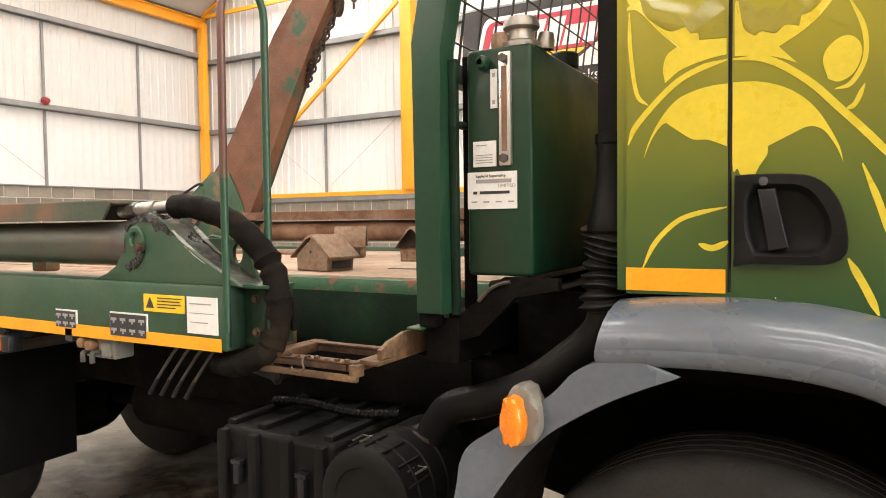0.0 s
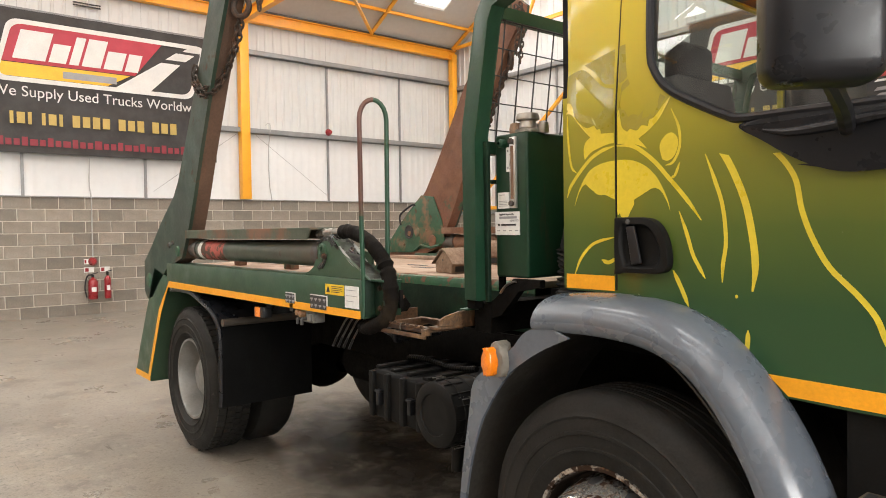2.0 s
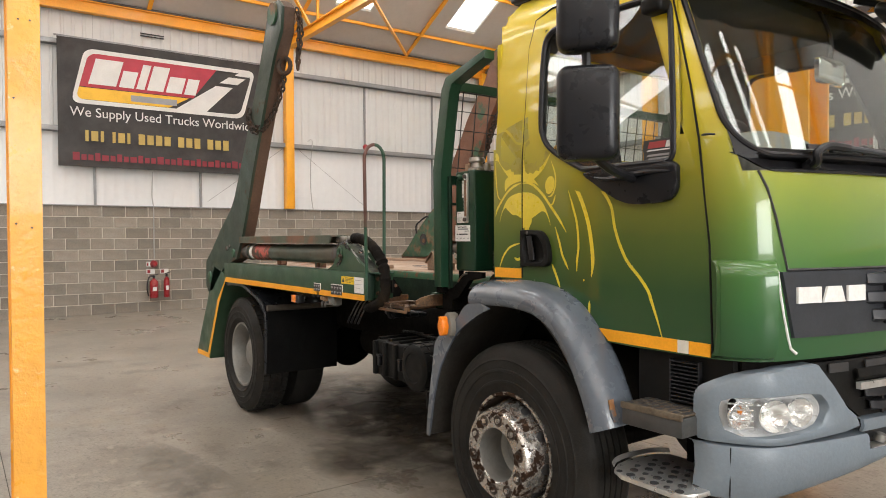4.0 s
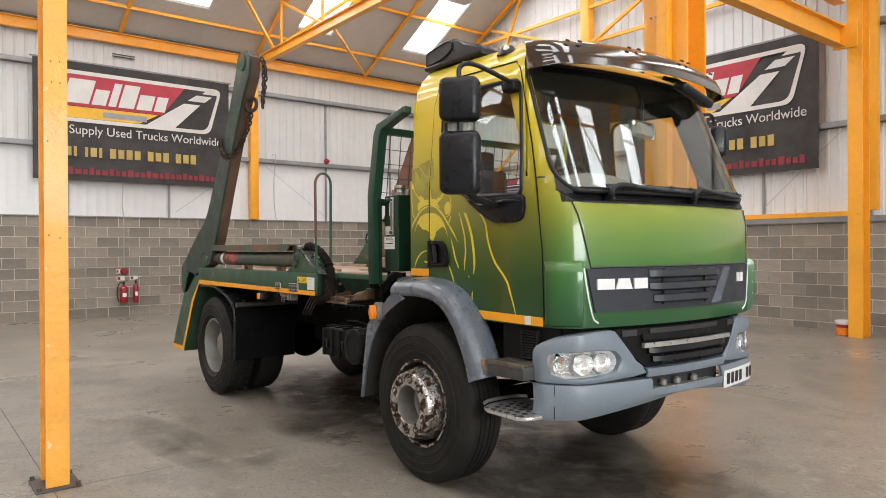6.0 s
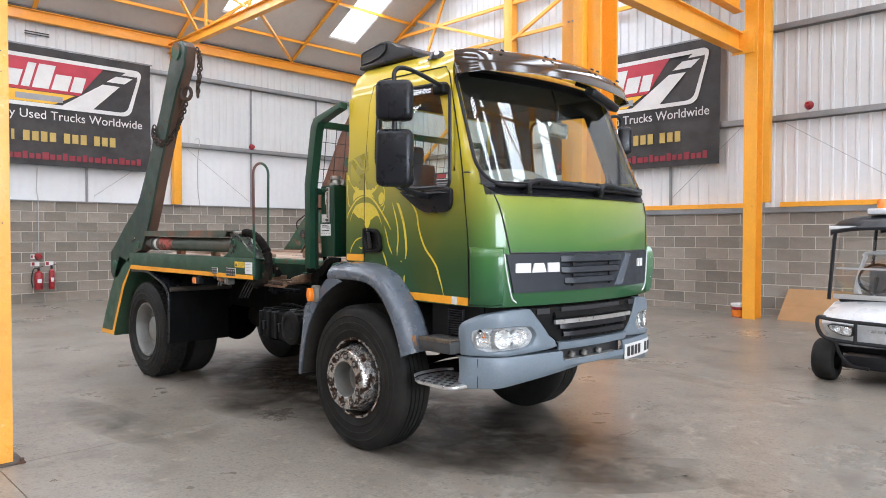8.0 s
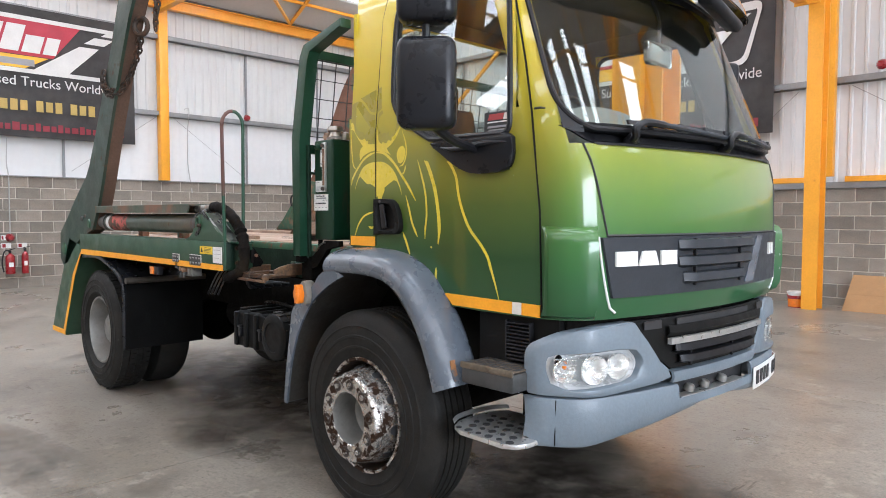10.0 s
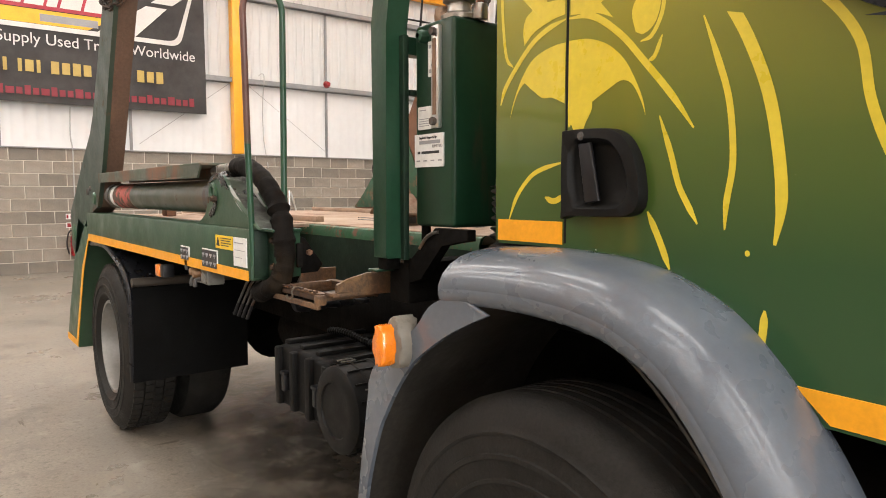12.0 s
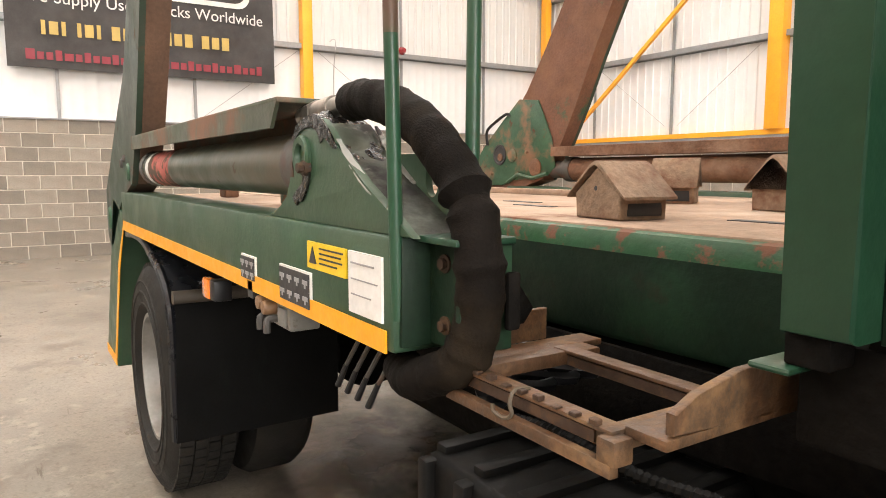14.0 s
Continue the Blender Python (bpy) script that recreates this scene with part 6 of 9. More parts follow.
    ya, yb = sorted((mir(1.334, far), mir(1.375, far)))
    prism(bm, [(v.x, v.y) for v in outline([(-0.386, 1.042), (-0.386, 1.112), (-0.376, 1.128), (-0.356, 1.126), (-0.344, 1.10), (-0.342, 1.05), (-0.354, 1.03), (-0.376, 1.03)], 3)], "y", ya, yb, 0.012, 4)
    sl = part("side_indicator", bm, M["amber"], truck, "amber side indicator in a dirty grey housing", 60)
    bm = B()
    ya, yb = sorted((mir(1.372, far), mir(1.432, far)))
    prism(bm, [(v.x, v.y) for v in outline([(-0.388, 1.035), (-0.390, 1.115), (-0.376, 1.142), (-0.350, 1.146), (-0.326, 1.118), (-0.318, 1.06), (-0.332, 1.026), (-0.37, 1.022)], 3)], "y", ya, yb, 0.014, 3)
    part("housing", bm, M["housing"], sl)
    bm = B()
    lathe(bm, [(0.0, -0.002), (0.010, 0.0), (0.016, 0.006)], (-0.364, mir(1.336, far), 1.078), (0, -1 if far else 1, 0), 14)
    part("lens_bull", bm, M["amber_deep"], sl)

# ---- wheels ----
def wheel(cx, y_out, cz, r, inward, flaking, width=0.285, dished=False):
    """One tyre and rim; inward is +1 where the hub lies towards +y."""
    ax = (0, inward, 0)
    o = (cx, y_out, cz)
    bm = B()
    rb = r * (0.545 if dished else 0.53)
    prof = ([(rb, 0.04), (rb + 0.018, 0.024), (r * 0.615, 0.006), (r * 0.635, -0.003)] if dished else [(rb, 0.015), (rb + 0.02, 0.0), (r * 0.64, -0.006)]) + [ (r * 0.645, -0.010), (r * 0.66, -0.010), (r * 0.665, -0.0065), (r * 0.74, -0.0115), (r * 0.745, -0.016), (r * 0.765, -0.016), (r * 0.77, -0.0115), (r * 0.84, -0.009), (r * 0.845, -0.012), (r * 0.855, -0.012), (r * 0.86, -0.008), (r * 0.88, -0.006), (r * 0.955, 0.012), (r * 0.985, 0.028), (r, 0.05)]
    w = width
    tread = []
    for k in range(5):
        a, b_ = 0.05 + (w - 0.1) * k / 5, 0.05 + (w - 0.1) * (k + 1) / 5
        tread += [(r, a + 0.004), (r, b_ - 0.006), (r - 0.012, b_ - 0.004), (r - 0.012, b_ + 0.002)]
    prof = prof + tread[:-2] + [(r, w - 0.05), (r * 0.985, w - 0.028), (r * 0.955, w - 0.012), (r * 0.88, w + 0.006), (r * 0.75, w + 0.012), (rb + 0.02, w), (rb, w - 0.015)]
    lathe(bm, prof, o, ax, 56)
    ty = part("tyre", bm, M["tyre"], truck, "worn black lorry tyre", 50)
    rm = M["wheel_flaking"] if flaking else M["wheel"]
    if not dished:
        bm = B()
        lathe(bm, [(rb + 0.012, 0.012), (rb + 0.010, 0.0), (rb - 0.003, 0.0), (rb - 0.008, 0.012)], o, ax, 48)
        part("rim_lip", bm, rm, ty, "bright rim lip flecked with rust", 40)
        bm = B()
        lathe(bm, [(rb - 0.008, 0.012), (rb - 0.013, 0.04), (rb - 0.018, 0.085), (rb - 0.028, 0.09), (0.243, 0.078)], o, ax, 48)
        part("rim_barrel", bm, M["barrel"], ty, "dark brown inner rim, cavity shade in its colour", 40)
        prof = [(0.243, 0.078), (0.214, -0.055), (0.209, -0.079), (0.203, -0.085), (0.128, -0.085), (0.124, -0.081)]
    else:
        prof = [(rb + 0.012, 0.03), (rb + 0.010, 0.014), (rb - 0.006, 0.014), (rb - 0.012, 0.04), (rb - 0.022, 0.10), (r * 0.49, 0.15), (r * 0.44, 0.165), (r * 0.30, 0.17), (r * 0.28, 0.175), (r * 0.25, 0.10), (r * 0.2, 0.08), (0.001, 0.075)]
    bm = B()
    lathe(bm, prof, o, ax, 48)
    rim = part("rim", bm, rm, ty, "flaking chrome wheel disc with rust" if flaking else "plain silver steel rim", 40)
    hubm = M["wheel_flaking"] if flaking else M["steel"]
    pr = 0.166 if not dished else r * 0.275
    for k in range(10):
        a = 6.28318 * k / 10 + 0.2
        dx, dz = math.cos(a), math.sin(a)
        bm = B()
        h = -0.083 if not dished else 0.168
        cyl(bm, (cx + dx * pr, y_out + inward * (h + 0.004), cz + dz * pr), (cx + dx * pr, y_out + inward * (h - (0.012 if not dished else 0.03)), cz + dz * pr), 0.0145, 6, 0.013)
        part("wheel_nut", bm, hubm, ty, smooth=False)
        if not dished:
            bm = B()
            q, e = 0.230, a + 0.31
            ex, ez = math.cos(e), math.sin(e)
            lathe(bm, [(0.0, 0.003), (0.024, 0.003), (0.026, -0.004)], (cx + ex * q, y_out + inward * 0.018, cz + ez * q), (ex * 0.96, -inward * 0.27, ez * 0.96), 12)
            part("vent_hole", bm, M["ink"], ty)
            bm = B()
            lathe(bm, [(0.0, 0.0), (0.021, 0.0), (0.023, -0.002), (0.026, -0.003), (0.027, 0.0)], (cx + dx * pr, y_out - inward * 0.0855, cz + dz * pr), (0, inward, 0), 14)
            part("nut_seat", bm, M["barrel"], ty)
    if not dished:
        bm = B()
        lathe(bm, [(r * 0.16, 0.06), (r * 0.155, 0.0), (r * 0.14, -0.012), (0.001, -0.015)], (cx, y_out + inward * 0.06, cz), ax, 24)
        part("hub_cap", bm, M["wheel"], ty)
        bm = B()
        lathe(bm, [(0.124, -0.081), (0.12, 0.05), (0.10, 0.065), (0.001, 0.065)], o, ax, 40)
        part("hub_recess", bm, M["wheel"], ty, "dull silver hub recess", 40)


FW, RW_ = (0.05, 0.513), (-3.53, 0.505)
wheel(FW[0], 1.44, FW[1], 0.512, 1, True)
wheel(FW[0], 2 * CY - 1.44, FW[1], 0.512, -1, True)
for inward, y in ((1, 1.385), (-1, 2 * CY - 1.385)):
    wheel(RW_[0], y, RW_[1], 0.502, inward, False, 0.27, True)
    bm = B()
    for k in range(64):
        a = 6.28318 * k / 64
        for j, (ya, yb) in enumerate(((0.026, 0.078), (0.086, 0.130), (0.138, 0.184), (0.192, 0.244))):
            u = a + 0.049 * (j % 2)
            m = Matrix.Translation((RW_[0] + 0.501 * math.cos(u), y + inward * (ya + yb) / 2, RW_[1] + 0.501 * math.sin(u))) @ Matrix.Rotation(-u, 4, "Y")
            if 0.501 * math.sin(u) + RW_[1] < 0.012:
                continue
            vs_ = bmesh.ops.create_cube(bm, size=1, matrix=m @ Matrix.Diagonal((0.014, yb - ya, 0.040, 1)))
    tagged(part("tread_ring", bm, M["tyre"], truck, "worn tread blocks of the rear tyre", smooth=False), kind="stuff")
    bm = B()
    r = 0.502
    yi = y + inward * 0.33
    lathe(bm, [(r * 0.58, 0.0), (r * 0.75, -0.012), (r * 0.95, 0.012), (r, 0.05), (r, 0.22), (r * 0.95, 0.258), (r * 0.75, 0.28), (r * 0.58, 0.27)], (RW_[0], yi, RW_[1]), (0, inward, 0), 48, True)
    part("tyre", bm, M["tyre"], truck, "inner twin tyre")

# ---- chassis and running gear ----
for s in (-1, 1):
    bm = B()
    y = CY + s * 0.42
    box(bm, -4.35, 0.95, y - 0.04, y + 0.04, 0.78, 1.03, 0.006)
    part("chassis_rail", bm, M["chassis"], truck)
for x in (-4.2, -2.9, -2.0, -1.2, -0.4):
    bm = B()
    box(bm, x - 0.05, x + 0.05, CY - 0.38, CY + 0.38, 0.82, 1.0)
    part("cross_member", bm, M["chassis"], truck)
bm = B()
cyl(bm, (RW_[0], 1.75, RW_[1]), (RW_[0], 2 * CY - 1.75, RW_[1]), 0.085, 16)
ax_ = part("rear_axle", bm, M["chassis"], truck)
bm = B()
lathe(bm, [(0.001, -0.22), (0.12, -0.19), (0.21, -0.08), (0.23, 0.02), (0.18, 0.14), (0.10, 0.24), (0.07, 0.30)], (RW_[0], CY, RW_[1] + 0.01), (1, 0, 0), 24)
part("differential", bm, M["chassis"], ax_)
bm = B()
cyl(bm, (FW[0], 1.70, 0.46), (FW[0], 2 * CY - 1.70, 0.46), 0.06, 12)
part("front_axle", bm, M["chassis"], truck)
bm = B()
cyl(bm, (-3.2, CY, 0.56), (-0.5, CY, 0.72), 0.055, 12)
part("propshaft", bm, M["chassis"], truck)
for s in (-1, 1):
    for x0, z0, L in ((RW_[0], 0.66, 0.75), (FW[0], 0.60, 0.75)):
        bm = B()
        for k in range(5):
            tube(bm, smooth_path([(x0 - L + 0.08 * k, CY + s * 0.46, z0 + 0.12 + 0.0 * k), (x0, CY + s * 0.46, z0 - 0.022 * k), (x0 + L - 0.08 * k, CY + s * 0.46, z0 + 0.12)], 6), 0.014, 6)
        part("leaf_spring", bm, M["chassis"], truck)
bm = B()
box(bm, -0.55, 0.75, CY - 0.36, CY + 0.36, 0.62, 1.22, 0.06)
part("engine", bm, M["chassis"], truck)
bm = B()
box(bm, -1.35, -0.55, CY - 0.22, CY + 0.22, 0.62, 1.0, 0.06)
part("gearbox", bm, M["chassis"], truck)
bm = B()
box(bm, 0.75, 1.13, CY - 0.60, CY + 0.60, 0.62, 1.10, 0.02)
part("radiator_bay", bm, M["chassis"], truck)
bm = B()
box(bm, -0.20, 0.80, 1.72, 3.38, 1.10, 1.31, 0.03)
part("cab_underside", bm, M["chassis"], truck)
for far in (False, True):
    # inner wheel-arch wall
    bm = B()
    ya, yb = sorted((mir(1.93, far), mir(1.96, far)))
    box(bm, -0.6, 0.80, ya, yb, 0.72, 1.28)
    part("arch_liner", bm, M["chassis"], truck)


# ================= skip-loading body =================
CB = 2.555                     # centre line of the body


def mirb(y, far):
    return 2 * CB - y if far else y


def beam_box(name, x0, x1, y0, y1, z0, z1, mat, far, bevel=0.006, parent=None, label=""):
    bm = B()
    a, b_ = sorted((mirb(y0, far), mirb(y1, far)))
    box(bm, x0, x1, a, b_, z0, z1, bevel)
    return part(name, bm, mat, parent or truck, label)


def plate_y(name, pts, y0, y1, mat, far, bevel=0.004, parent=None, label=""):
    bm = B()
    a, b_ = sorted((mirb(y0, far), mirb(y1, far)))
    prism(bm, pts, "y", a, b_, bevel)
    return part(name, bm, mat, parent or truck, label)


M["hoop_brown"] = surface("rubbed_brown_tube", (0.115, 0.05, 0.038), 0.4, vary=0.2, vscale=4, grain=60, bump=0.05, wear=[((0.07, 0.075, 0.04), 1.7, 0.5, 0.62, 0.5)])
M["switch_grey"] = surface("grey_painted_box", (0.19, 0.185, 0.17), 0.5, vary=0.2, vscale=12, wear=((0.08, 0.065, 0.05), 20, 0.58, 0.68, 0.7))
M["bellows"] = surface("dusty_bellows_rubber", (0.013, 0.012, 0.011), 0.5, vary=0.25, vscale=9, grain=140, gamt=0.2, bump=0.04, spec=0.25, wear=((0.045, 0.036, 0.028), 6, 0.52, 0.75, 0.8))
M["tank_green"] = surface("grimy_tank_green", (0.008, 0.037, 0.018), 0.38, vary=0.2, vscale=3, grain=50, gamt=0.08, bump=0.05, coat=0.06, spec=0.35,
                          wear=[((0.018, 0.026, 0.013), 2.4, 0.55, 0.75, 0.5, (1.4, 1.4, 0.35)), ((0.05, 0.035, 0.02), 6, 0.62, 0.74, 0.6, (1.6, 1.6, 0.25))])
M["red_label"] = surface("torn_red_label", (0.42, 0.09, 0.07), 0.6, vary=0.2, vscale=30, wear=((0.10, 0.065, 0.045), 18, 0.46, 0.52, 0.8))
M["scrape"] = surface("scraped_bare_metal", (0.30, 0.31, 0.29), 0.45, 0.1, vary=0.3, vscale=14, wear=[((0.42, 0.45, 0.43), 9, 0.54, 0.60, 0.4), ((0.012, 0.012, 0.011), 7, 0.56, 0.62, 0.35)])
M["tray_rust"] = surface("oily_tray_rust", (0.105, 0.053, 0.025), 0.55, vary=0.35, vscale=6, grain=80, gamt=0.25, bump=0.25,
                         wear=[((0.235, 0.135, 0.065), 5, 0.54, 0.66, 0.85), ((0.045, 0.03, 0.02), 7, 0.54, 0.66, 0.5)])
M["bracket"] = surface("dull_brown_bar", (0.055, 0.045, 0.036), 0.55, vary=0.25, vscale=8, wear=((0.10, 0.06, 0.035), 14, 0.58, 0.68, 0.7))
M["button_brown"] = surface("brown_button", (0.20, 0.11, 0.055), 0.4, vary=0.2, vscale=30)
M["cap"] = surface("dusty_greasy_slope", (0.07, 0.085, 0.062), 0.5, vary=0.3, vscale=9, grain=60, gamt=0.15, bump=0.15,
                   wear=[((0.016, 0.015, 0.013), 6, 0.46, 0.62, 0.85), ((0.20, 0.20, 0.18), 16, 0.62, 0.70, 0.6)])
M["old_bolt"] = surface("grimy_rusty_bolt", (0.05, 0.028, 0.018), 0.6, 0.2, vary=0.3, vscale=30, wear=((0.10, 0.055, 0.03), 40, 0.52, 0.62, 0.8))
M["flap"] = surface("black_flap_rubber", (0.0055, 0.0055, 0.0055), 0.55, vary=0.25, vscale=5, grain=120, gamt=0.15, bump=0.04, spec=0.06, wear=((0.012, 0.0145, 0.0125), 4, 0.58, 0.8, 0.8, (1.5, 1.5, 0.5)))
M["cylinder"] = surface("oily_green_barrel", (0.045, 0.06, 0.042), 0.38, vary=0.25, vscale=4, grain=70, gamt=0.1, bump=0.06,
                        wear=[((0.10, 0.075, 0.05), 2.4, 0.48, 0.72, 0.5), ((0.12, 0.05, 0.03), 13, 0.64, 0.72, 0.8)])
M["cover"] = surface("chipped_cover_steel", (0.06, 0.075, 0.05), 0.5, vary=0.25, vscale=4, grain=70, gamt=0.1, bump=0.12,
                     wear=[((0.20, 0.11, 0.07), 3.0, 0.47, 0.60, 0.85), ((0.025, 0.075, 0.04), 4, 0.58, 0.66, 0.5)])

ARM_BACK = [(-4.43, 1.08), (-4.42, 1.32), (-4.22, 1.44), (-3.98, 1.61), (-3.80, 1.72), (-3.66, 1.80), (-3.56, 1.90), (-3.40, 2.14), (-3.21, 2.44), (-3.01, 2.76), (-2.83, 3.09), (-2.77, 3.21), (-2.72, 3.33), (-2.66, 3.365)]
ARM_FRONT = [(-2.52, 3.365), (-2.44, 3.30), (-2.47, 3.12), (-2.62, 2.95), (-2.78, 2.68), (-2.95, 2.37), (-3.12, 2.05), (-3.25, 1.78), (-3.36, 1.58), (-3.52, 1.36), (-3.86, 1.28), (-4.08, 1.15), (-4.22, 1.04), (-4.36, 1.02)]
ARM = ARM_BACK + ARM_FRONT
ARM_WIDE = [(x - 0.11 if 1.6 < z < 3.0 else x, z) for x, z in ARM_BACK] + ARM_FRONT
LEG = [(-4.16, 1.28), (-3.79, 1.20), (-3.79, 1.14), (-3.86, 1.14), (-4.08, 0.90), (-4.33, 0.36), (-4.73, 0.36), (-4.735, 0.40), (-4.60, 0.62)]
for far in (False, True):
    worn = M["green_worn"] if far else M["green"]
    # side rail with its folded top
    rail = beam_box("side_rail", -3.86, -1.17, 1.35, 1.475, 1.15, 1.322, M["rail_green"], far, 0.008, label="dark green folded steel side rail")
    plate_y("rear_leg", LEG, 1.352, 1.66, M["rail_green"], far, 0.006, label="green sloping rear stabiliser leg")
    plate_y("reflective_tape", [(-3.80, 1.187), (-1.186, 1.183), (-1.186, 1.149), (-3.77, 1.142)], 1.346, 1.349, M["reflector"], far, 0, rail, "orange reflective strip")
    plate_y("reflective_tape", [(-3.80, 1.187), (-3.745, 1.142), (-3.83, 1.142), (-4.02, 0.93), (-4.33, 0.405), (-4.385, 0.405), (-4.06, 0.96)], 1.347, 1.351, M["reflector"], far, 0, rail, "orange reflective strip")
    plate_y("reflective_tape", [(-4.73, 0.41), (-4.34, 0.41), (-4.34, 0.365), (-4.73, 0.365)], 1.347, 1.351, M["reflector"], far, 0, rail)
    # lift arm: brown inside faces, green outer cheek plate
    arm = plate_y("lift_arm", ARM_WIDE if far else ARM, 1.375, 1.465, M["arm_far"] if far else M["arm_rust"], far, 0.008, label="rusty brown box-section lift arm")
    plate_y("arm_cheek", ARM_WIDE if far else ARM, 1.352, 1.376, M["arm_green"], far, 0.003, arm, "worn green cheek plate")
    if far:
        base = [(-4.42, 1.32), (-4.25, 1.44), (-4.08, 1.60), (-3.90, 1.74), (-3.74, 1.86), (-3.56, 1.84), (-3.44, 1.62), (-3.40, 1.44), (-3.47, 1.385), (-3.62, 1.37), (-3.80, 1.36), (-3.90, 1.325)]
        plate_y("arm_web", base, 1.467, 1.477, M["green_worn"], far, 0.003, arm, "chipped green web plate")
        for x, z, r in ((-3.80, 1.515, 0.042), (-3.575, 1.437, 0.055), (-3.66, 1.53, 0.012), (-4.02, 1.40, 0.012)):
            bm = B()
            lathe(bm, [(0.0, 0.0), (r * 0.7, 0.0), (r, 0.006), (r, 0.016)], (x, mirb(1.490, far), z), (0, 1, 0), 20)
            part("pin_boss", bm, M["rusty"] if r > 0.05 else M["green_worn"], arm)
        bm = B()
        lathe(bm, [(0.0, 0.0), (0.052, 0.0), (0.056, -0.004), (0.066, -0.004), (0.068, 0.006)], (-3.935, mirb(1.479, far), 1.521), (0, 1, 0), 24)
        part("pin_hole", bm, M["ink"], arm, "dark open pin hole")
        bm = B()
        cyl(bm, (-3.925, mirb(1.47, far), 1.505), (-3.925, mirb(1.486, far), 1.505), 0.024, 14)
        part("pin_end", bm, M["rusty"], arm)
        bm = B()
        tube(bm, smooth_path([(-4.06, mirb(1.485, far), 1.585), (-4.065, mirb(1.49, far), 1.64), (-4.05, mirb(1.49, far), 1.69), (-3.95, mirb(1.49, far), 1.74), (-3.86, mirb(1.485, far), 1.776), (-3.83, mirb(1.47, far), 1.765)], 5), 0.0095, 8)
        part("arm_hose", bm, M["black"], arm, "short black hydraulic hose")
        bm = B()
        tube(bm, [(-3.46, mirb(1.484, far), 1.40), (-3.60, mirb(1.484, far), 1.372), (-3.74, mirb(1.484, far), 1.395), (-3.84, mirb(1.484, far), 1.345)], 0.012, 6)
        part("weld_rib", bm, M["green_worn"], arm)
    for x, z, r in ((-4.30, 1.17, 0.06), (-3.78, 1.45, 0.022), (-3.70, 1.47, 0.016), (-3.60, 1.41, 0.04)):
        bm = B()
        lathe(bm, [(0.0, 0.0), (r * 0.8, 0.0), (r, 0.008), (r, 0.02)], (x, mirb(1.342, far), z), (0, -1 if far else 1, 0), 18)
        part("pivot_pin", bm, M["green_worn"] if r > 0.03 else M["steel_dark"], arm)
    bm = B()
    cyl(bm, (-2.61, mirb(1.335, far), 3.28), (-2.61, mirb(1.49, far), 3.28), 0.085, 20)
    part("head_roller", bm, M["green_worn"], arm)
    # lift cylinder under its channel cover
    bm = B()
    yc = mirb(1.425, far)
    cyl(bm, (-3.30, yc, 1.425), (-1.60, yc, 1.428), 0.066, 24)
    cy = part("lift_cylinder", bm, M["cylinder"] if not far else M["rusty"], truck, "lift cylinder barrel with a torn red label" if not far else "rust-covered lift cylinder barrel")
    bm = B()
    cyl(bm, (-3.46, yc, 1.425), (-3.28, yc, 1.425), 0.05, 16)
    part("cylinder_rod_eye", bm, M["steel_dark"], cy)
    for xa, xb, rg in ((-3.33, -3.27, 0.072), (-1.645, -1.575, 0.072)):
        bm = B()
        cyl(bm, (xa, yc, 1.426), (xb, yc, 1.426), rg, 20)
        part("cylinder_gland", bm, M["steel_dark"], cy)
    if not far:
        bm = B()
        for a, b2, mm in ((-3.22, -3.16, 0),):
            cyl(bm, (a, yc, 1.425), (b2, yc, 1.425), 0.0668, 24, caps=False)
        part("label_band", bm, M["sticker"], cy)
        bm = B()
        cyl(bm, (-3.155, yc, 1.425), (-2.78, yc, 1.426), 0.0668, 24, caps=False)
        part("label_band", bm, M["red_label"], cy, "torn red label")
    bm = B()
    ya, yb = sorted((mirb(1.338, far), mirb(1.512, far)))
    box(bm, -3.40, -1.61, ya, yb, 1.545, 1.556, 0.003)
    for y in (1.338, 1.504):
        a, b_ = sorted((mirb(y, far), mirb(y + 0.008, far)))
        prism(bm, [(-3.40, 1.548), (-1.61, 1.548), (-1.65, 1.498), (-3.40, 1.502)], "y", a, b_)
    part("cylinder_cover", bm, M["cover"] if not far else M["rusty"], truck, "chipped steel channel cover over the cylinder")
    # trunnion bracket: two cheeks, a sloping plate, boss
    cheek = [(-1.74, 1.322), (-1.66, 1.338), (-1.615, 1.362), (-1.592, 1.395), (-1.588, 1.44), (-1.576, 1.472), (-1.553, 1.493), (-1.52, 1.505), (-1.47, 1.509), (-1.435, 1.503), (-1.412, 1.485), (-1.378, 1.455), (-1.271, 1.395), (-1.178, 1.349), (-1.125, 1.322)]
    plate_y("trunnion_cheek", cheek, 1.357, 1.373, M["rail_green"] if not far else worn, far, 0.004, label="green welded trunnion plate")
    # inner plate with an oval lifting hole
    ear = [(-1.50, 1.322), (-1.50, 1.435), (-1.46, 1.442), (-1.27, 1.442), (-1.225, 1.438), (-1.20, 1.425), (-1.186, 1.40), (-1.165, 1.35), (-1.155, 1.322)]
    hole = (-1.228, 1.402)
    bm = B()
    rings = []
    for y, edge in ((1.452, True), (1.452, False), (1.464, False), (1.464, True)):
        rings.append([(hole[0] + 0.019 * math.cos(u), mirb(y, far), hole[1] + 0.028 * math.sin(u)) if not edge else (hole[0] + cast(ear, hole, u) * math.cos(u), mirb(y, far), hole[1] + cast(ear, hole, u) * math.sin(u)) for u in [6.28318 * (j + 0.5) / 56 for j in range(56)]])
    grid_skin(bm, rings + rings[:1], close=True)
    bmesh.ops.remove_doubles(bm, verts=bm.verts, dist=0.0002)
    part("trunnion_ear", bm, M["rail_green"] if not far else worn, truck, "green inner plate with an oval hole")
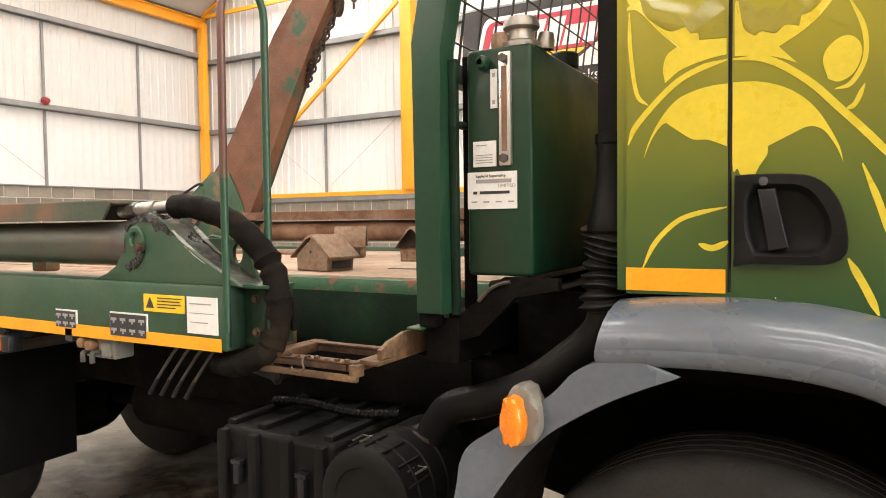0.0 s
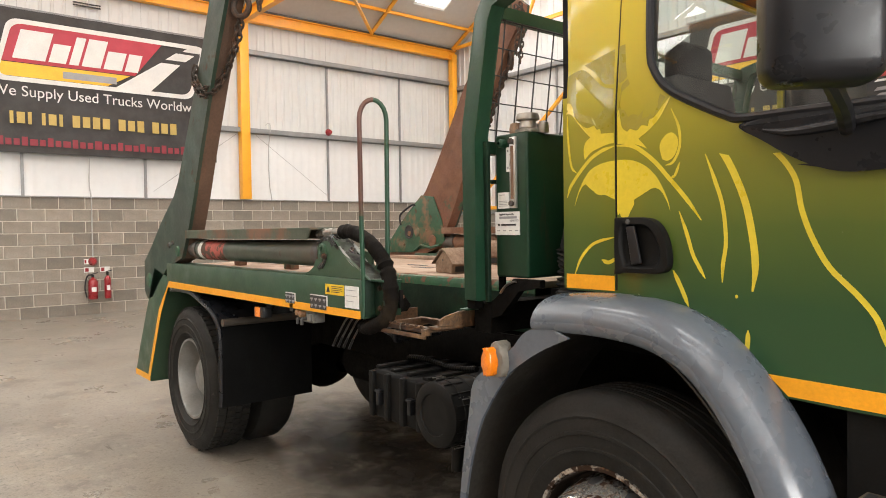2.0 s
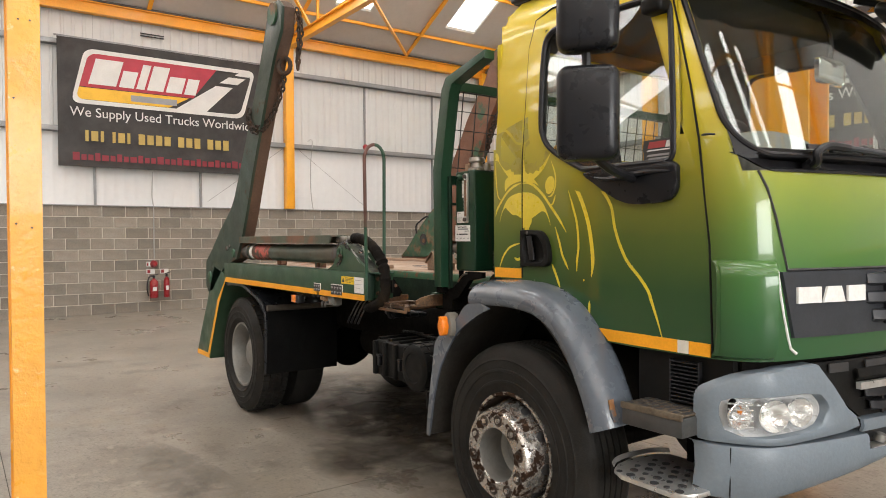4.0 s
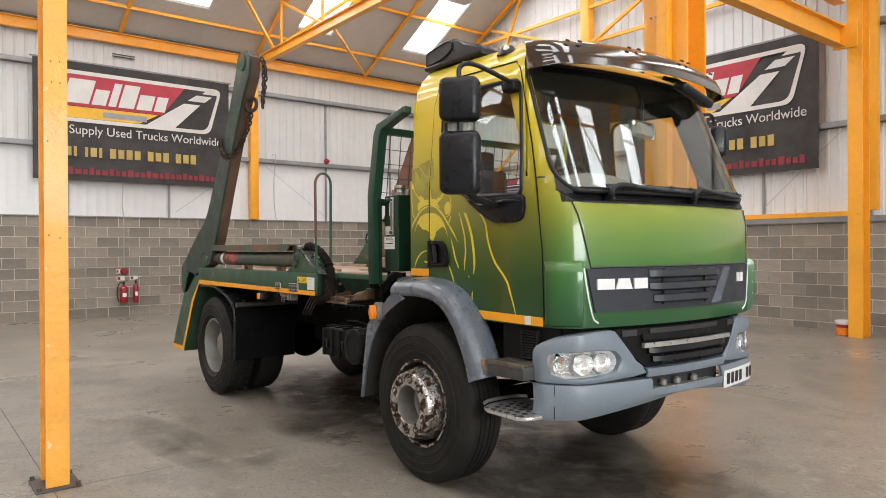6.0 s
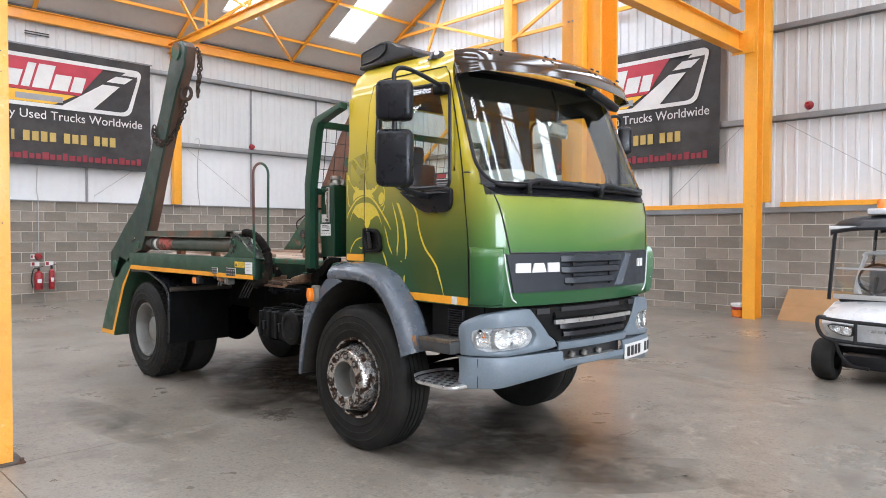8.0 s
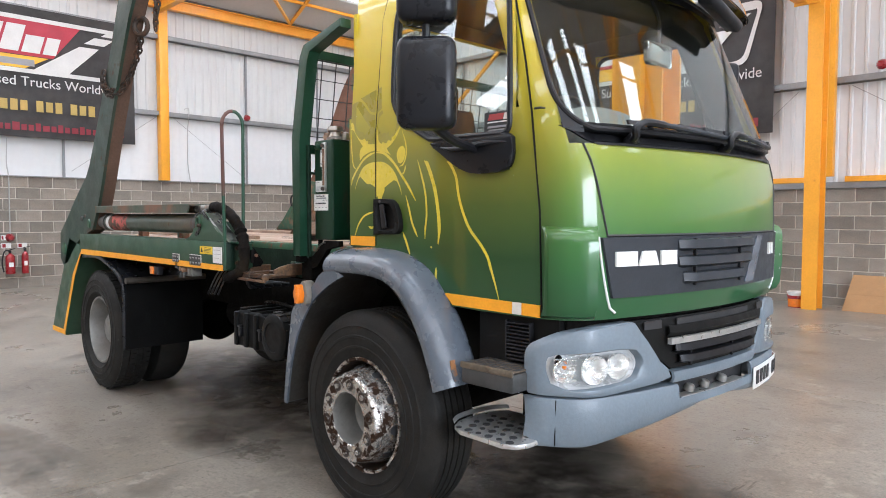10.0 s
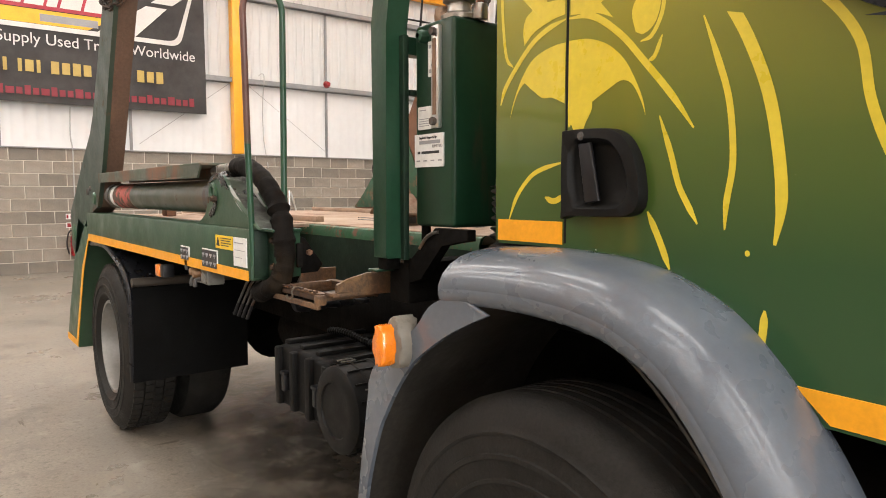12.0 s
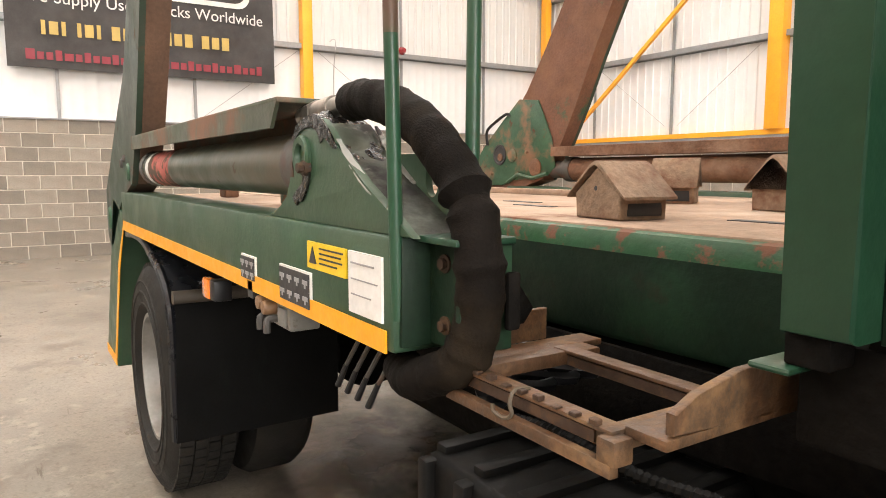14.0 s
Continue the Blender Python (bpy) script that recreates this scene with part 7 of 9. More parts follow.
    plate_y("trunnion_cap", [(-1.47, 1.500), (-1.435, 1.497), (-1.412, 1.48), (-1.378, 1.45), (-1.271, 1.39), (-1.178, 1.344), (-1.13, 1.321), (-1.17, 1.321), (-1.40, 1.44), (-1.47, 1.488)], 1.374, 1.451, M["cap"], far, 0.002, label="dusty sloping plate smeared with grease")
    rg_ = random.Random(31)
    # bare scraped edges of the slope
    for y0, t0, t1 in ((1.364, 0.12, 0.93), (1.449, 0.0, 0.52)):
        bm = B()
        rows_ = []
        for k in range(25):
            t = t0 + (t1 - t0) * k / 24
            w = 0.002 + 0.007 * abs(noise.noise(Vector((k * 0.5, y0 * 9, 1)))) + 0.004 * math.sin(math.pi * k / 24)
            x, z = -1.412 + 0.26 * t, 1.487 - 0.149 * t - 0.02 * math.sin(math.pi * t)
            rows_.append([(x + 0.4 * (y - y0), mirb(y, far), z + 0.004) for y in (y0 - w, y0, y0 + w)])
        sheet(bm, rows_, (0.001, 0, 0.002))
        part("scraped_edge", bm, M["scrape"], truck, "bare scraped plate edge")
    for k in range(26):
        bm = B()
        t = 0.62 * rg_.random()
        y = 1.374 + 0.072 * rg_.random()
        x, z = -1.475 + 0.20 * t, 1.512 - 0.112 * t - 0.012 * math.sin(3 * t)
        bmesh.ops.create_icosphere(bm, subdivisions=2, radius=0.007 + 0.011 * rg_.random() * (1.2 - t), matrix=Matrix.Translation((x, mirb(y, far), z)) @ Matrix.Rotation(radians(28), 4, "Y") @ Matrix.Diagonal((1.9, 1.2, 0.5, 1)))
        for v in bm.verts:
            v.co += Vector((noise.noise(v.co * 60), noise.noise(v.co * 60 + Vector((5, 0, 0))), noise.noise(v.co * 60 + Vector((0, 9, 0))))) * 0.007
        part("grease_lump", bm, M["grease"], truck, "lump of black grease")
    # grease that has run down the near cheek below the pivot
    plate_y("grease_run", [(v.x, v.y) for v in outline([(-1.505, 1.428), (-1.484, 1.425), (-1.492, 1.398), (-1.508, 1.376), (-1.53, 1.358), (-1.545, 1.362), (-1.555, 1.350), (-1.575, 1.365), (-1.55, 1.380), (-1.525, 1.392), (-1.516, 1.41)], 3)], 1.3525, 1.358, M["grease"], far, 0.001)
    plate_y("grease_run", [(v.x, v.y) for v in outline([(-1.575, 1.475), (-1.55, 1.498), (-1.50, 1.512), (-1.45, 1.512), (-1.405, 1.485), (-1.37, 1.452), (-1.385, 1.452), (-1.42, 1.472), (-1.44, 1.462), (-1.455, 1.485), (-1.50, 1.492), (-1.545, 1.482), (-1.565, 1.462)], 3)], 1.3545, 1.358, M["grease"], far, 0.001)
    bm = B()
    lathe(bm, [(0.0185, 0.004), (0.0195, -0.004), (0.022, -0.007), (0.033, -0.007), (0.0365, -0.003), (0.037, 0.02)], (-1.522, mirb(1.354, far), 1.443), (0, -1 if far else 1, 0), 28)
    tb_ = part("trunnion_boss", bm, M["rail_green"], truck, "grimy pivot boss in the plate")
    bm = B()
    lathe(bm, [(0.0, 0.006), (0.019, 0.006)], (-1.522, mirb(1.354, far), 1.443), (0, -1 if far else 1, 0), 20)
    part("pivot_face", bm, M["shaded_grimy_green"], tb_)
    bm = B()
    cyl(bm, (-1.499, mirb(1.335, far), 1.420), (-1.499, mirb(1.358, far), 1.420), 0.0095, 6)
    cyl(bm, (-1.499, mirb(1.345, far), 1.420), (-1.499, mirb(1.358, far), 1.420), 0.014, 12)
    part("boss_bolt", bm, M["old_bolt"], truck, "grimy rusty bolt")
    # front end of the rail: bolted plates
    # same green as the rail; their shade is in the darker colour
    beam_box("rail_end", -1.168, -1.16, 1.36, 1.472, 1.16, 1.322, M["shaded_grimy_green"], far, 0.003, label="grimy green end plate of the rail, shade in its colour")
    beam_box("end_plate", -1.158, -1.06, 1.405, 1.415, 1.165, 1.315, M["shaded_grimy_green"], far, 0.003, rail, "grimy green bolted bracket plate, shade in its colour")
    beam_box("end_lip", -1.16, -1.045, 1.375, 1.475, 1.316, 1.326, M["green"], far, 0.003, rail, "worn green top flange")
    beam_box("end_rib", -1.062, -1.05, 1.385, 1.472, 1.17, 1.315, M["shaded_grimy_green"], far, 0.003, rail)
    for x, z in ((-1.115, 1.286), (-1.115, 1.198)):
        bm = B()
        cyl(bm, (x, mirb(1.405, far), z), (x, mirb(1.402, far), z), 0.0135, 14)
        cyl(bm, (x, mirb(1.403, far), z), (x, mirb(1.395, far), z), 0.0085, 6)
        part("bolt", bm, M["old_bolt"], rail, "rusty bolt head and washer")
    beam_box("end_bracket", -1.042, -1.03, 1.45, 1.472, 1.20, 1.28, M["chassis"], far, 0.005)
    # rear mudguard and flap
    guard = smooth_path([(-4.05, 0, 1.09), (-3.80, 0, 1.135), (-3.62, 0, 1.146), (-3.40, 0, 1.141), (-3.245, 0, 1.108), (-3.044, 0, 1.052), (-2.937, 0, 0.995), (-2.885, 0, 0.94)], 4)
    bm = B()
    sheet(bm, [[(p.x, mirb(y, far), p.z - d) for y, d in ((1.362, 0.008), (1.375, 0.0), (1.60, 0.0), (1.98, 0.0))] for p in guard], (-0.004, 0, -0.010))
    rmg = part("rear_mudguard", bm, M["scuffed_black"], truck, "black plastic rear mudguard")
    bm = B()
    rr = [[(-2.867 - 0.012 * math.sin(3 * y) - (0.018 if z > 0.9 else 0), mirb(y, far), z) for y in (1.362, 1.5, 1.65, 1.8, 2.0)] for z in (0.94, 0.85, 0.65, 0.43)]
    sheet(bm, rr, (-0.012, 0, 0))
    mf = part("mudflap", bm, M["flap"], truck, "large black rubber mudflap")
    bm = B()
    tube(bm, [(p.x + 0.004, mirb(1.365, far), p.z - 0.012) for p in guard[4:]] + [(-2.87, mirb(1.366, far), 0.85), (-2.872, mirb(1.366, far), 0.65), (-2.874, mirb(1.366, far), 0.435)], 0.017, 8)
    part("rolled_edge", bm, M["scuffed_black"], rmg, "glossy rolled edge")
    bm = B()
    cyl(bm, (-2.83, mirb(1.365, far), 0.972), (-2.83, mirb(2.1, far), 0.972), 0.024, 14)
    part("flap_bracket", bm, M["bracket"], mf, "brown steel bracket bar")

near = False
# stickers and switch gear on the near rail
def sticker(name, x0, x1, z0, z1, mat, label="", y=1.3475, bars=()):
    bm = B()
    box(bm, x0, x1, y - 0.0015, y + 0.003, z0, z1)
    s = part(name, bm, mat, truck, label)
    for bx0, bx1, bz0, bz1, bmat in bars:
        bm = B()
        box(bm, x0 + bx0 * (x1 - x0), x0 + bx1 * (x1 - x0), y - 0.0028, y - 0.0016, z0 + bz0 * (z1 - z0), z0 + bz1 * (z1 - z0))
        part("print_bar", bm, M[bmat], s)
    return s


sticker("warning_sticker", -1.487, -1.322, 1.242, 1.290, M["sticker_yellow"], "yellow warning sticker",
        bars=[(0.35, 0.95, 0.78, 0.84, "ink"), (0.35, 0.9, 0.60, 0.66, "ink"), (0.35, 0.93, 0.42, 0.48, "ink"), (0.35, 0.8, 0.24, 0.30, "ink")])
bm = B()
prism(bm, [(-1.475, 1.252), (-1.443, 1.252), (-1.459, 1.282)], "y", 1.3442, 1.3458)
part("warning_triangle", bm, M["ink"], truck)
sticker("white_sticker", -1.311, -1.197, 1.192, 1.290, M["sticker"], "scuffed white sticker", bars=[(0.1, 0.8, 0.8, 0.83, "ink_grey"), (0.1, 0.9, 0.55, 0.57, "ink_grey"), (0.1, 0.7, 0.3, 0.32, "ink_grey")])
for x0, x1, z0, z1, n in ((-1.905, -1.80, 1.168, 1.226, 3), (-1.639, -1.475, 1.160, 1.232, 4)):
    s = sticker("control_plate", x0, x1, z0, z1, M["sticker"], "black control diagram plate with a white edge")
    bm = B()
    box(bm, x0 + 0.004, x1 - 0.004, 1.3437, 1.3455, z0 + 0.004, z1 - 0.004)
    part("plate_face", bm, M["ink"], s)
    for k in range(n):
        for j in range(2):
            bm = B()
            cx0 = x0 + (x1 - x0) * (k + 0.5) / n
            z = z0 + (z1 - z0) * (0.3 + 0.42 * j)
            box(bm, cx0 - 0.012, cx0 + 0.012, 1.3425, 1.3436, z - 0.004, z + 0.004)
            box(bm, cx0 - 0.003, cx0 + 0.003, 1.3425, 1.3436, z - 0.011, z - 0.0045)
            part("print_bar", bm, M["ink_grey"], s)
bm = B()
box(bm, -1.86, -1.825, 1.346, 1.3495, 1.13, 1.168)
part("label_tab", bm, M["ink"], truck)
beam_box("side_marker", -2.30, -2.235, 1.345, 1.372, 1.062, 1.118, M["amber"], near, 0.006, label="orange side marker lamp")
beam_box("marker_base", -2.235, -2.185, 1.350, 1.40, 1.062, 1.12, M["black"], near, 0.006)
sb = beam_box("switch_box", -1.80, -1.66, 1.372, 1.44, 1.082, 1.142, M["switch_grey"], near, 0.006, label="grey metal switch box with brown buttons")
for k in range(2):
    bm = B()
    lathe(bm, [(0.0, -0.03), (0.014, -0.028), (0.0165, -0.02), (0.0165, 0.0)], (-1.788 + 0.038 * k, 1.372, 1.128 - 0.006 * k), (0, 1, 0), 14)
    part("push_button", bm, M["button_brown"], sb, "brown push button")
    bm = B()
    tube(bm, smooth_path([(-1.775 + 0.045 * k, 1.374, 1.10), (-1.775 + 0.045 * k, 1.350, 1.10), (-1.772 + 0.045 * k, 1.345, 1.09), (-1.772 + 0.045 * k, 1.345, 1.072)], 3), 0.008, 8)
    part("cable_gland", bm, M["steel_dark"], sb)
bm = B()
box(bm, -1.71, -1.672, 1.362, 1.374, 1.09, 1.13, 0.004)
part("cover_latch", bm, M["switch_grey"], sb)
# levers under the rail
for k in range(4):
    bm = B()
    x = -1.625 + 0.062 * k
    y = 1.462 - 0.007 * k
    z = 0.965 + 0.004 * k
    tube(bm, [(x + 0.13, y + 0.03, z + 0.175), (x + 0.09, y + 0.016, z + 0.13), (x + 0.028, y + 0.004, z + 0.045)], 0.0048, 6)
    lv = part("control_lever", bm, M["steel_dark"], truck)
    bm = B()
    cyl(bm, (x + 0.033, y + 0.005, z + 0.052), (x, y, z), 0.0055, 10, 0.007)
    part("grip", bm, M["black"], lv)
# grab hoop
bm = B()
hoop = [(-1.176, 1.362, 1.20), (-1.16, 1.345, 1.6), (-1.14, 1.33, 2.013)] + [(-1.14 + 0.015 * (1 - math.cos(u)), 1.39 - 0.06 * math.cos(u), 2.013 + 0.088 * math.sin(u)) for u in [3.1416 * j / 10 for j in range(1, 10)]] + [(-1.11, 1.45, 2.013), (-1.108, 1.446, 1.6), (-1.105, 1.441, 1.30)]
tube(bm, hoop[1:8], 0.0105, 12)
gh_ = part("grab_hoop", bm, M["hoop_brown"], truck, "tall tubular grab hoop with its paint rubbed to brown")
for leg in (hoop[:2], hoop[7:]):
    bm = B()
    tube(bm, leg, 0.0104, 12)
    part("hoop_leg", bm, M["green_hoop"], gh_, "green painted leg")
# big sleeved hose and its steel pipe
bm = B()
hp_ = smooth_path([(-1.425, 1.412, 1.534), (-1.36, 1.412, 1.533), (-1.25, 1.412, 1.507), (-1.15, 1.412, 1.455), (-1.077, 1.412, 1.388), (-1.05, 1.413, 1.31), (-1.052, 1.418, 1.225), (-1.073, 1.41, 1.165), (-1.12, 1.395, 1.127), (-1.18, 1.39, 1.108), (-1.27, 1.42, 1.10)], 7)
hp_ = [q for i in range(len(hp_) - 1) for q in (hp_[i], hp_[i].lerp(hp_[i + 1], 0.5))] + [hp_[-1]]
fold = {56: 0.0065, 59: -0.003, 62: 0.0055, 73: 0.0045, 96: 0.0022}
radii = [0.0335 - 0.002 * i / len(hp_) + 0.0007 * math.sin(i * 0.8) + 0.0005 * math.sin(i * 1.9) + sum(a * math.exp(-((i - c) / 1.3) ** 2) for c, a in fold.items()) for i in range(len(hp_))]
tube(bm, hp_, 0.05, 20, False, radii)
for v in bm.verts:
    v.co += Vector((noise.noise(v.co * 24), noise.noise(v.co * 24 + Vector((7, 0, 0))), noise.noise(v.co * 24 + Vector((0, 7, 0))))) * 0.004
sh_ = part("sleeved_hose", bm, M["hose"], truck, "thick black fabric-sleeved hose")
bm = B()
cyl(bm, (-1.66, 1.412, 1.523), (-1.40, 1.412, 1.535), 0.0185, 14)
cyl(bm, (-1.615, 1.412, 1.525), (-1.585, 1.412, 1.527), 0.025, 6)
cyl(bm, (-1.575, 1.412, 1.527), (-1.50, 1.412, 1.531), 0.022, 14)
part("hydraulic_pipe", bm, M["steel"], truck, "oily steel pipe")
# small hoses that leave the bundle
for k in range(5):
    bm = B()
    tube(bm, smooth_path([(-1.10 - 0.02 * k, 1.46 + 0.03 * k, 1.10), (-1.14 - 0.04 * k, 1.50 + 0.05 * k, 1.05), (-1.25, 1.60 + 0.06 * k, 1.03), (-1.6, 1.75 + 0.03 * k, 1.02)], 5), 0.013, 6)
    part("hydraulic_hose", bm, M["black"], truck)

# ---- deck ----
bm = B()
box(bm, -4.18, -0.70, 1.955, 2 * CB - 1.955, 1.27, 1.302, 0.004)
dk_ = part("deck", bm, M["deck"], truck, "dusty rust-stained steel deck")
for far in (False, True):
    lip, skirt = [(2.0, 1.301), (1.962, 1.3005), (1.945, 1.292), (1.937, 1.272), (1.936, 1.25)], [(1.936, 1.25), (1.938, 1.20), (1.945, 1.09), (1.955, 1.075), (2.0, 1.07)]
    for nm, prof, mt, lab in (("deck_edge", lip, M["deck_edge"], "chipped rusty deck edge"), ("deck_skirt", skirt, M["shaded_grimy_green"], "dark green deck skirt")):
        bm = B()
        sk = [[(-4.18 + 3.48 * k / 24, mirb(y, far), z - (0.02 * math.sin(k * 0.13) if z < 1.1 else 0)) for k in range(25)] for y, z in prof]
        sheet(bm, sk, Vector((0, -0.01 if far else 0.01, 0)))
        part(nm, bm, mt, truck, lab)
    beam_box("deck_kerb", -4.1, -2.0, 2.02, 2.06, 1.302, 1.33, M["deck"], far, 0.004)
    beam_box("floor_strip", -4.0, -1.9, 1.478, 1.93, 1.285, 1.30, M["deck"], far, 0.003)
for x in (-3.4, -2.6):
    beam_box("guide_block", x - 0.05, x + 0.05, 1.70, 1.76, 1.30, 1.40, M["rusty"], False, 0.008)
for x, y in ((-2.05, 2.35), (-2.3, 2.5), (-1.2, 2.3)):
    bm = B()
    box(bm, x - 0.09, x + 0.09, y - 0.02, y + 0.02, 1.3015, 1.304)
    part("deck_slot", bm, M["ink"], dk_)


M["rusty_pale"] = surface("dusty_rusted_plate", (0.25, 0.17, 0.115), 0.85, vary=0.25, vscale=7, grain=80, gamt=0.2, bump=0.4, wear=((0.15, 0.07, 0.04), 8, 0.5, 0.65, 0.85))


def chain_guide(cx, cy, w, l, h, turn):
    """A folded steel roof over a plate box: a stop that guides the chains. w across the gable, l along the ridge, h to the ridge."""
    place = pose(cx, cy, 1.304, 0, 0, turn)
    e = h * 0.36
    bm = B()
    prism(bm, [(-0.40 * w, 0), (0.40 * w, 0), (0.42 * w, e + 0.10 * h), (0, h * 0.96), (-0.42 * w, e + 0.10 * h)], "y", -0.44 * l, 0.44 * l, 0.006, 3)
    bmesh.ops.transform(bm, matrix=place, verts=bm.verts)
    b_ = part("chain_guide", bm, M["rusty_pale"], truck, "rusty folded-plate chain guide like a small roof")
    bm = B()
    th = 0.007
    out = [(v.x, v.y) for v in (Vector((-0.53 * w, e)), Vector((-0.10 * w, h * 0.93)), Vector((0, h)), Vector((0.10 * w, h * 0.93)), Vector((0.53 * w, e)))]
    prism(bm, out + [(x, z + th) for x, z in out[::-1]], "y", -0.5 * l, 0.5 * l, 0.0025)
    bmesh.ops.transform(bm, matrix=place, verts=bm.verts)
    part("roof_plate", bm, M["rusty_pale"], b_, "worn folded roof plate")
    bm = B()
    box(bm, 0.395 * w, 0.415 * w, -0.30 * l, 0.34 * l, 0.008, e * 0.85, 0.003)
    bmesh.ops.transform(bm, matrix=place, verts=bm.verts)
    part("opening", bm, M["ink"], b_)
    bm = B()
    cyl(bm, (-0.02 * w, -0.445 * l, h * 0.55), (-0.02 * w, -0.435 * l, h * 0.55), 0.006, 10)
    bmesh.ops.transform(bm, matrix=place, verts=bm.verts)
    part("drain_hole", bm, M["ink"], b_)


chain_guide(-1.475, 2.13, 0.205, 0.155, 0.128, -8)
chain_guide(-1.92, 2.88, 0.13, 0.16, 0.15, -60)
chain_guide(-1.43, 2.76, 0.18, 0.15, 0.15, -8)

# ---- headboard frame and oil tank ----
POSTL = [(-0.705, 1.255), (-0.712, 1.92), (-0.625, 2.36), (-0.585, 2.42), (-0.24, 2.50), (-0.24, 2.455), (-0.53, 2.38), (-0.555, 2.33), (-0.635, 1.90), (-0.63, 1.255)]
for far in (False, True):
    plate_y("headboard_post", POSTL, 1.535, 1.605, M["green"], far, 0.006, label="dark green cranked headboard post")
    plate_y("post_web", [(-0.63, 1.25), (-0.634, 1.88), (-0.612, 1.88), (-0.612, 1.25)], 1.58, 1.60, M["shaded_grimy_green"], far, 0.003)
    beam_box("post_foot", -0.737, -0.69, 1.535, 1.605, 1.211, 1.219, M["green"], far, 0.004)
    # Stub, back plate and gusset: shade put into their near-black colour.
    beam_box("post_stub", -0.708, -0.66, 1.552, 1.60, 1.219, 1.257, M["chassis"], far, 0.004)
    plate_y("post_back", [(-0.632, 1.255), (-0.632, 1.90), (-0.600, 1.90), (-0.600, 1.255)], 1.655, 1.668, M["chassis"], far, 0.002)
    beam_box("post_tie", -0.632, -0.606, 1.60, 1.66, 1.715, 1.73, M["shaded_grimy_green"], far, 0.002)
    plate_y("gusset", [(-0.652, 1.25), (-0.61, 1.25), (-0.50, 1.345), (-0.36, 1.345), (-0.36, 1.315), (-0.47, 1.30), (-0.56, 1.20), (-0.652, 1.17)], 1.605, 1.635, M["chassis"], far, 0.003)
    bm = B()
    tube(bm, smooth_path([(-0.565, mirb(1.60, far), 1.285), (-0.535, mirb(1.60, far), 1.315), (-0.505, mirb(1.60, far), 1.33), (-0.48, mirb(1.602, far), 1.335)], 4), 0.005, 6)
    part("worn_edge", bm, M["bracket"], truck, "rubbed bare edge of the tank bracket")
    bm = B()
    prism(bm, [(mirb(y, far), z) for y, z in ((1.436, 1.152), (1.436, 1.175), (1.473, 1.19), (1.543, 1.205), (1.66, 1.205), (1.66, 1.146), (1.586, 1.146))], "x", -0.757, -0.745, 0.002)
    part("subframe_arm", bm, M["tray_rust"], truck, "rusty cranked subframe arm")
# Near-black beam, the shade below the headboard put into its colour.
bm = B()
box(bm, -0.72, -0.62, 1.6, 3.5, 1.12, 1.24, 0.008)
part("headboard_beam", bm, M["chassis"], truck)
bm = B()
for z in (1.86, 2.38):
    bar(bm, (-0.66 + (z - 1.9) * 0.14, 1.6, z), (-0.66 + (z - 1.9) * 0.14, 3.5, z), 0.04, 0.05)
part("headboard_rail", bm, M["green"], truck)
# wire guard
guard_x = lambda z: -0.645 + 0.14 * (z - 1.9)
for k in range(20):
    y = 1.66 + 1.8 * k / 19
    bm = B()
    tube(bm, [(guard_x(1.9), y, 1.88), (guard_x(2.4), y, 2.4)], 0.0035, 5)
    part("guard_wire", bm, M["ink"], truck)
for k in range(5):
    z = 1.93 + 0.105 * k
    bm = B()
    tube(bm, [(guard_x(z) + 0.006, 1.6, z), (guard_x(z) + 0.006, 3.5, z)], 0.0027, 5)
    part("guard_wire", bm, M["ink"], truck)
bm = B()
box(bm, -0.598, -0.424, 1.61, 3.2, 1.348, 1.902, 0.012, 3)
tank = part("oil_tank", bm, M["tank_green"], truck, "tall dark green oil tank with a sight gauge")
bm = B()
box(bm, -0.505, -0.474, 1.597, 1.612, 1.615, 1.885, 0.003)
gg = part("sight_gauge", bm, M["alu"], tank, "aluminium sight gauge")
bm = B()
box(bm, -0.496, -0.483, 1.5945, 1.5975, 1.65, 1.85)
part("gauge_glass", bm, M["rusty"], gg)
for z in (1.632, 1.868):
    bm = B()
    cyl(bm, (-0.4895, 1.585, z), (-0.4895, 1.60, z), 0.011, 6)
    part("gauge_bolt", bm, M["steel_dark"], gg)
bm = B()
lathe(bm, [(0.007, 0.0), (0.014, 0.004), (0.018, 0.014), (0.018, 0.03)], (-0.547, 1.582, 1.865), (0, 1, 0), 12)
part("tank_plug", bm, M["green"], tank)
tsk = lambda *a, **k: sticker(*a, y=1.6075, **k)
tsk("gauge_label", -0.53, -0.512, 1.755, 1.848, M["sticker"], "narrow white gauge label", bars=[(0.3, 0.7, 0.8, 0.9, "ink_grey"), (0.3, 0.7, 0.1, 0.2, "ink_grey")])
tsk("oil_label", -0.578, -0.516, 1.615, 1.677, M["sticker"], "white oil label with grey print", bars=[(0.15, 0.6, 0.82, 0.86, "ink_grey")] + [(0.12, 0.85, 0.14 + 0.1 * k, 0.17 + 0.1 * k, "ink_grey") for k in range(4)])
sup = tsk("supplier_label", -0.594, -0.463, 1.512, 1.602, M["sticker"], "white supplier label with printed bars",
          bars=[(0.18, 0.9, 0.70, 0.80, "ink_grey"), (0.12, 0.2, 0.40, 0.48, "ink"), (0.26, 0.86, 0.40, 0.48, "ink")] + [(0.08 + 0.25 * k, 0.2 + 0.25 * k, 0.17, 0.21, "ink_grey") for k in range(4)])


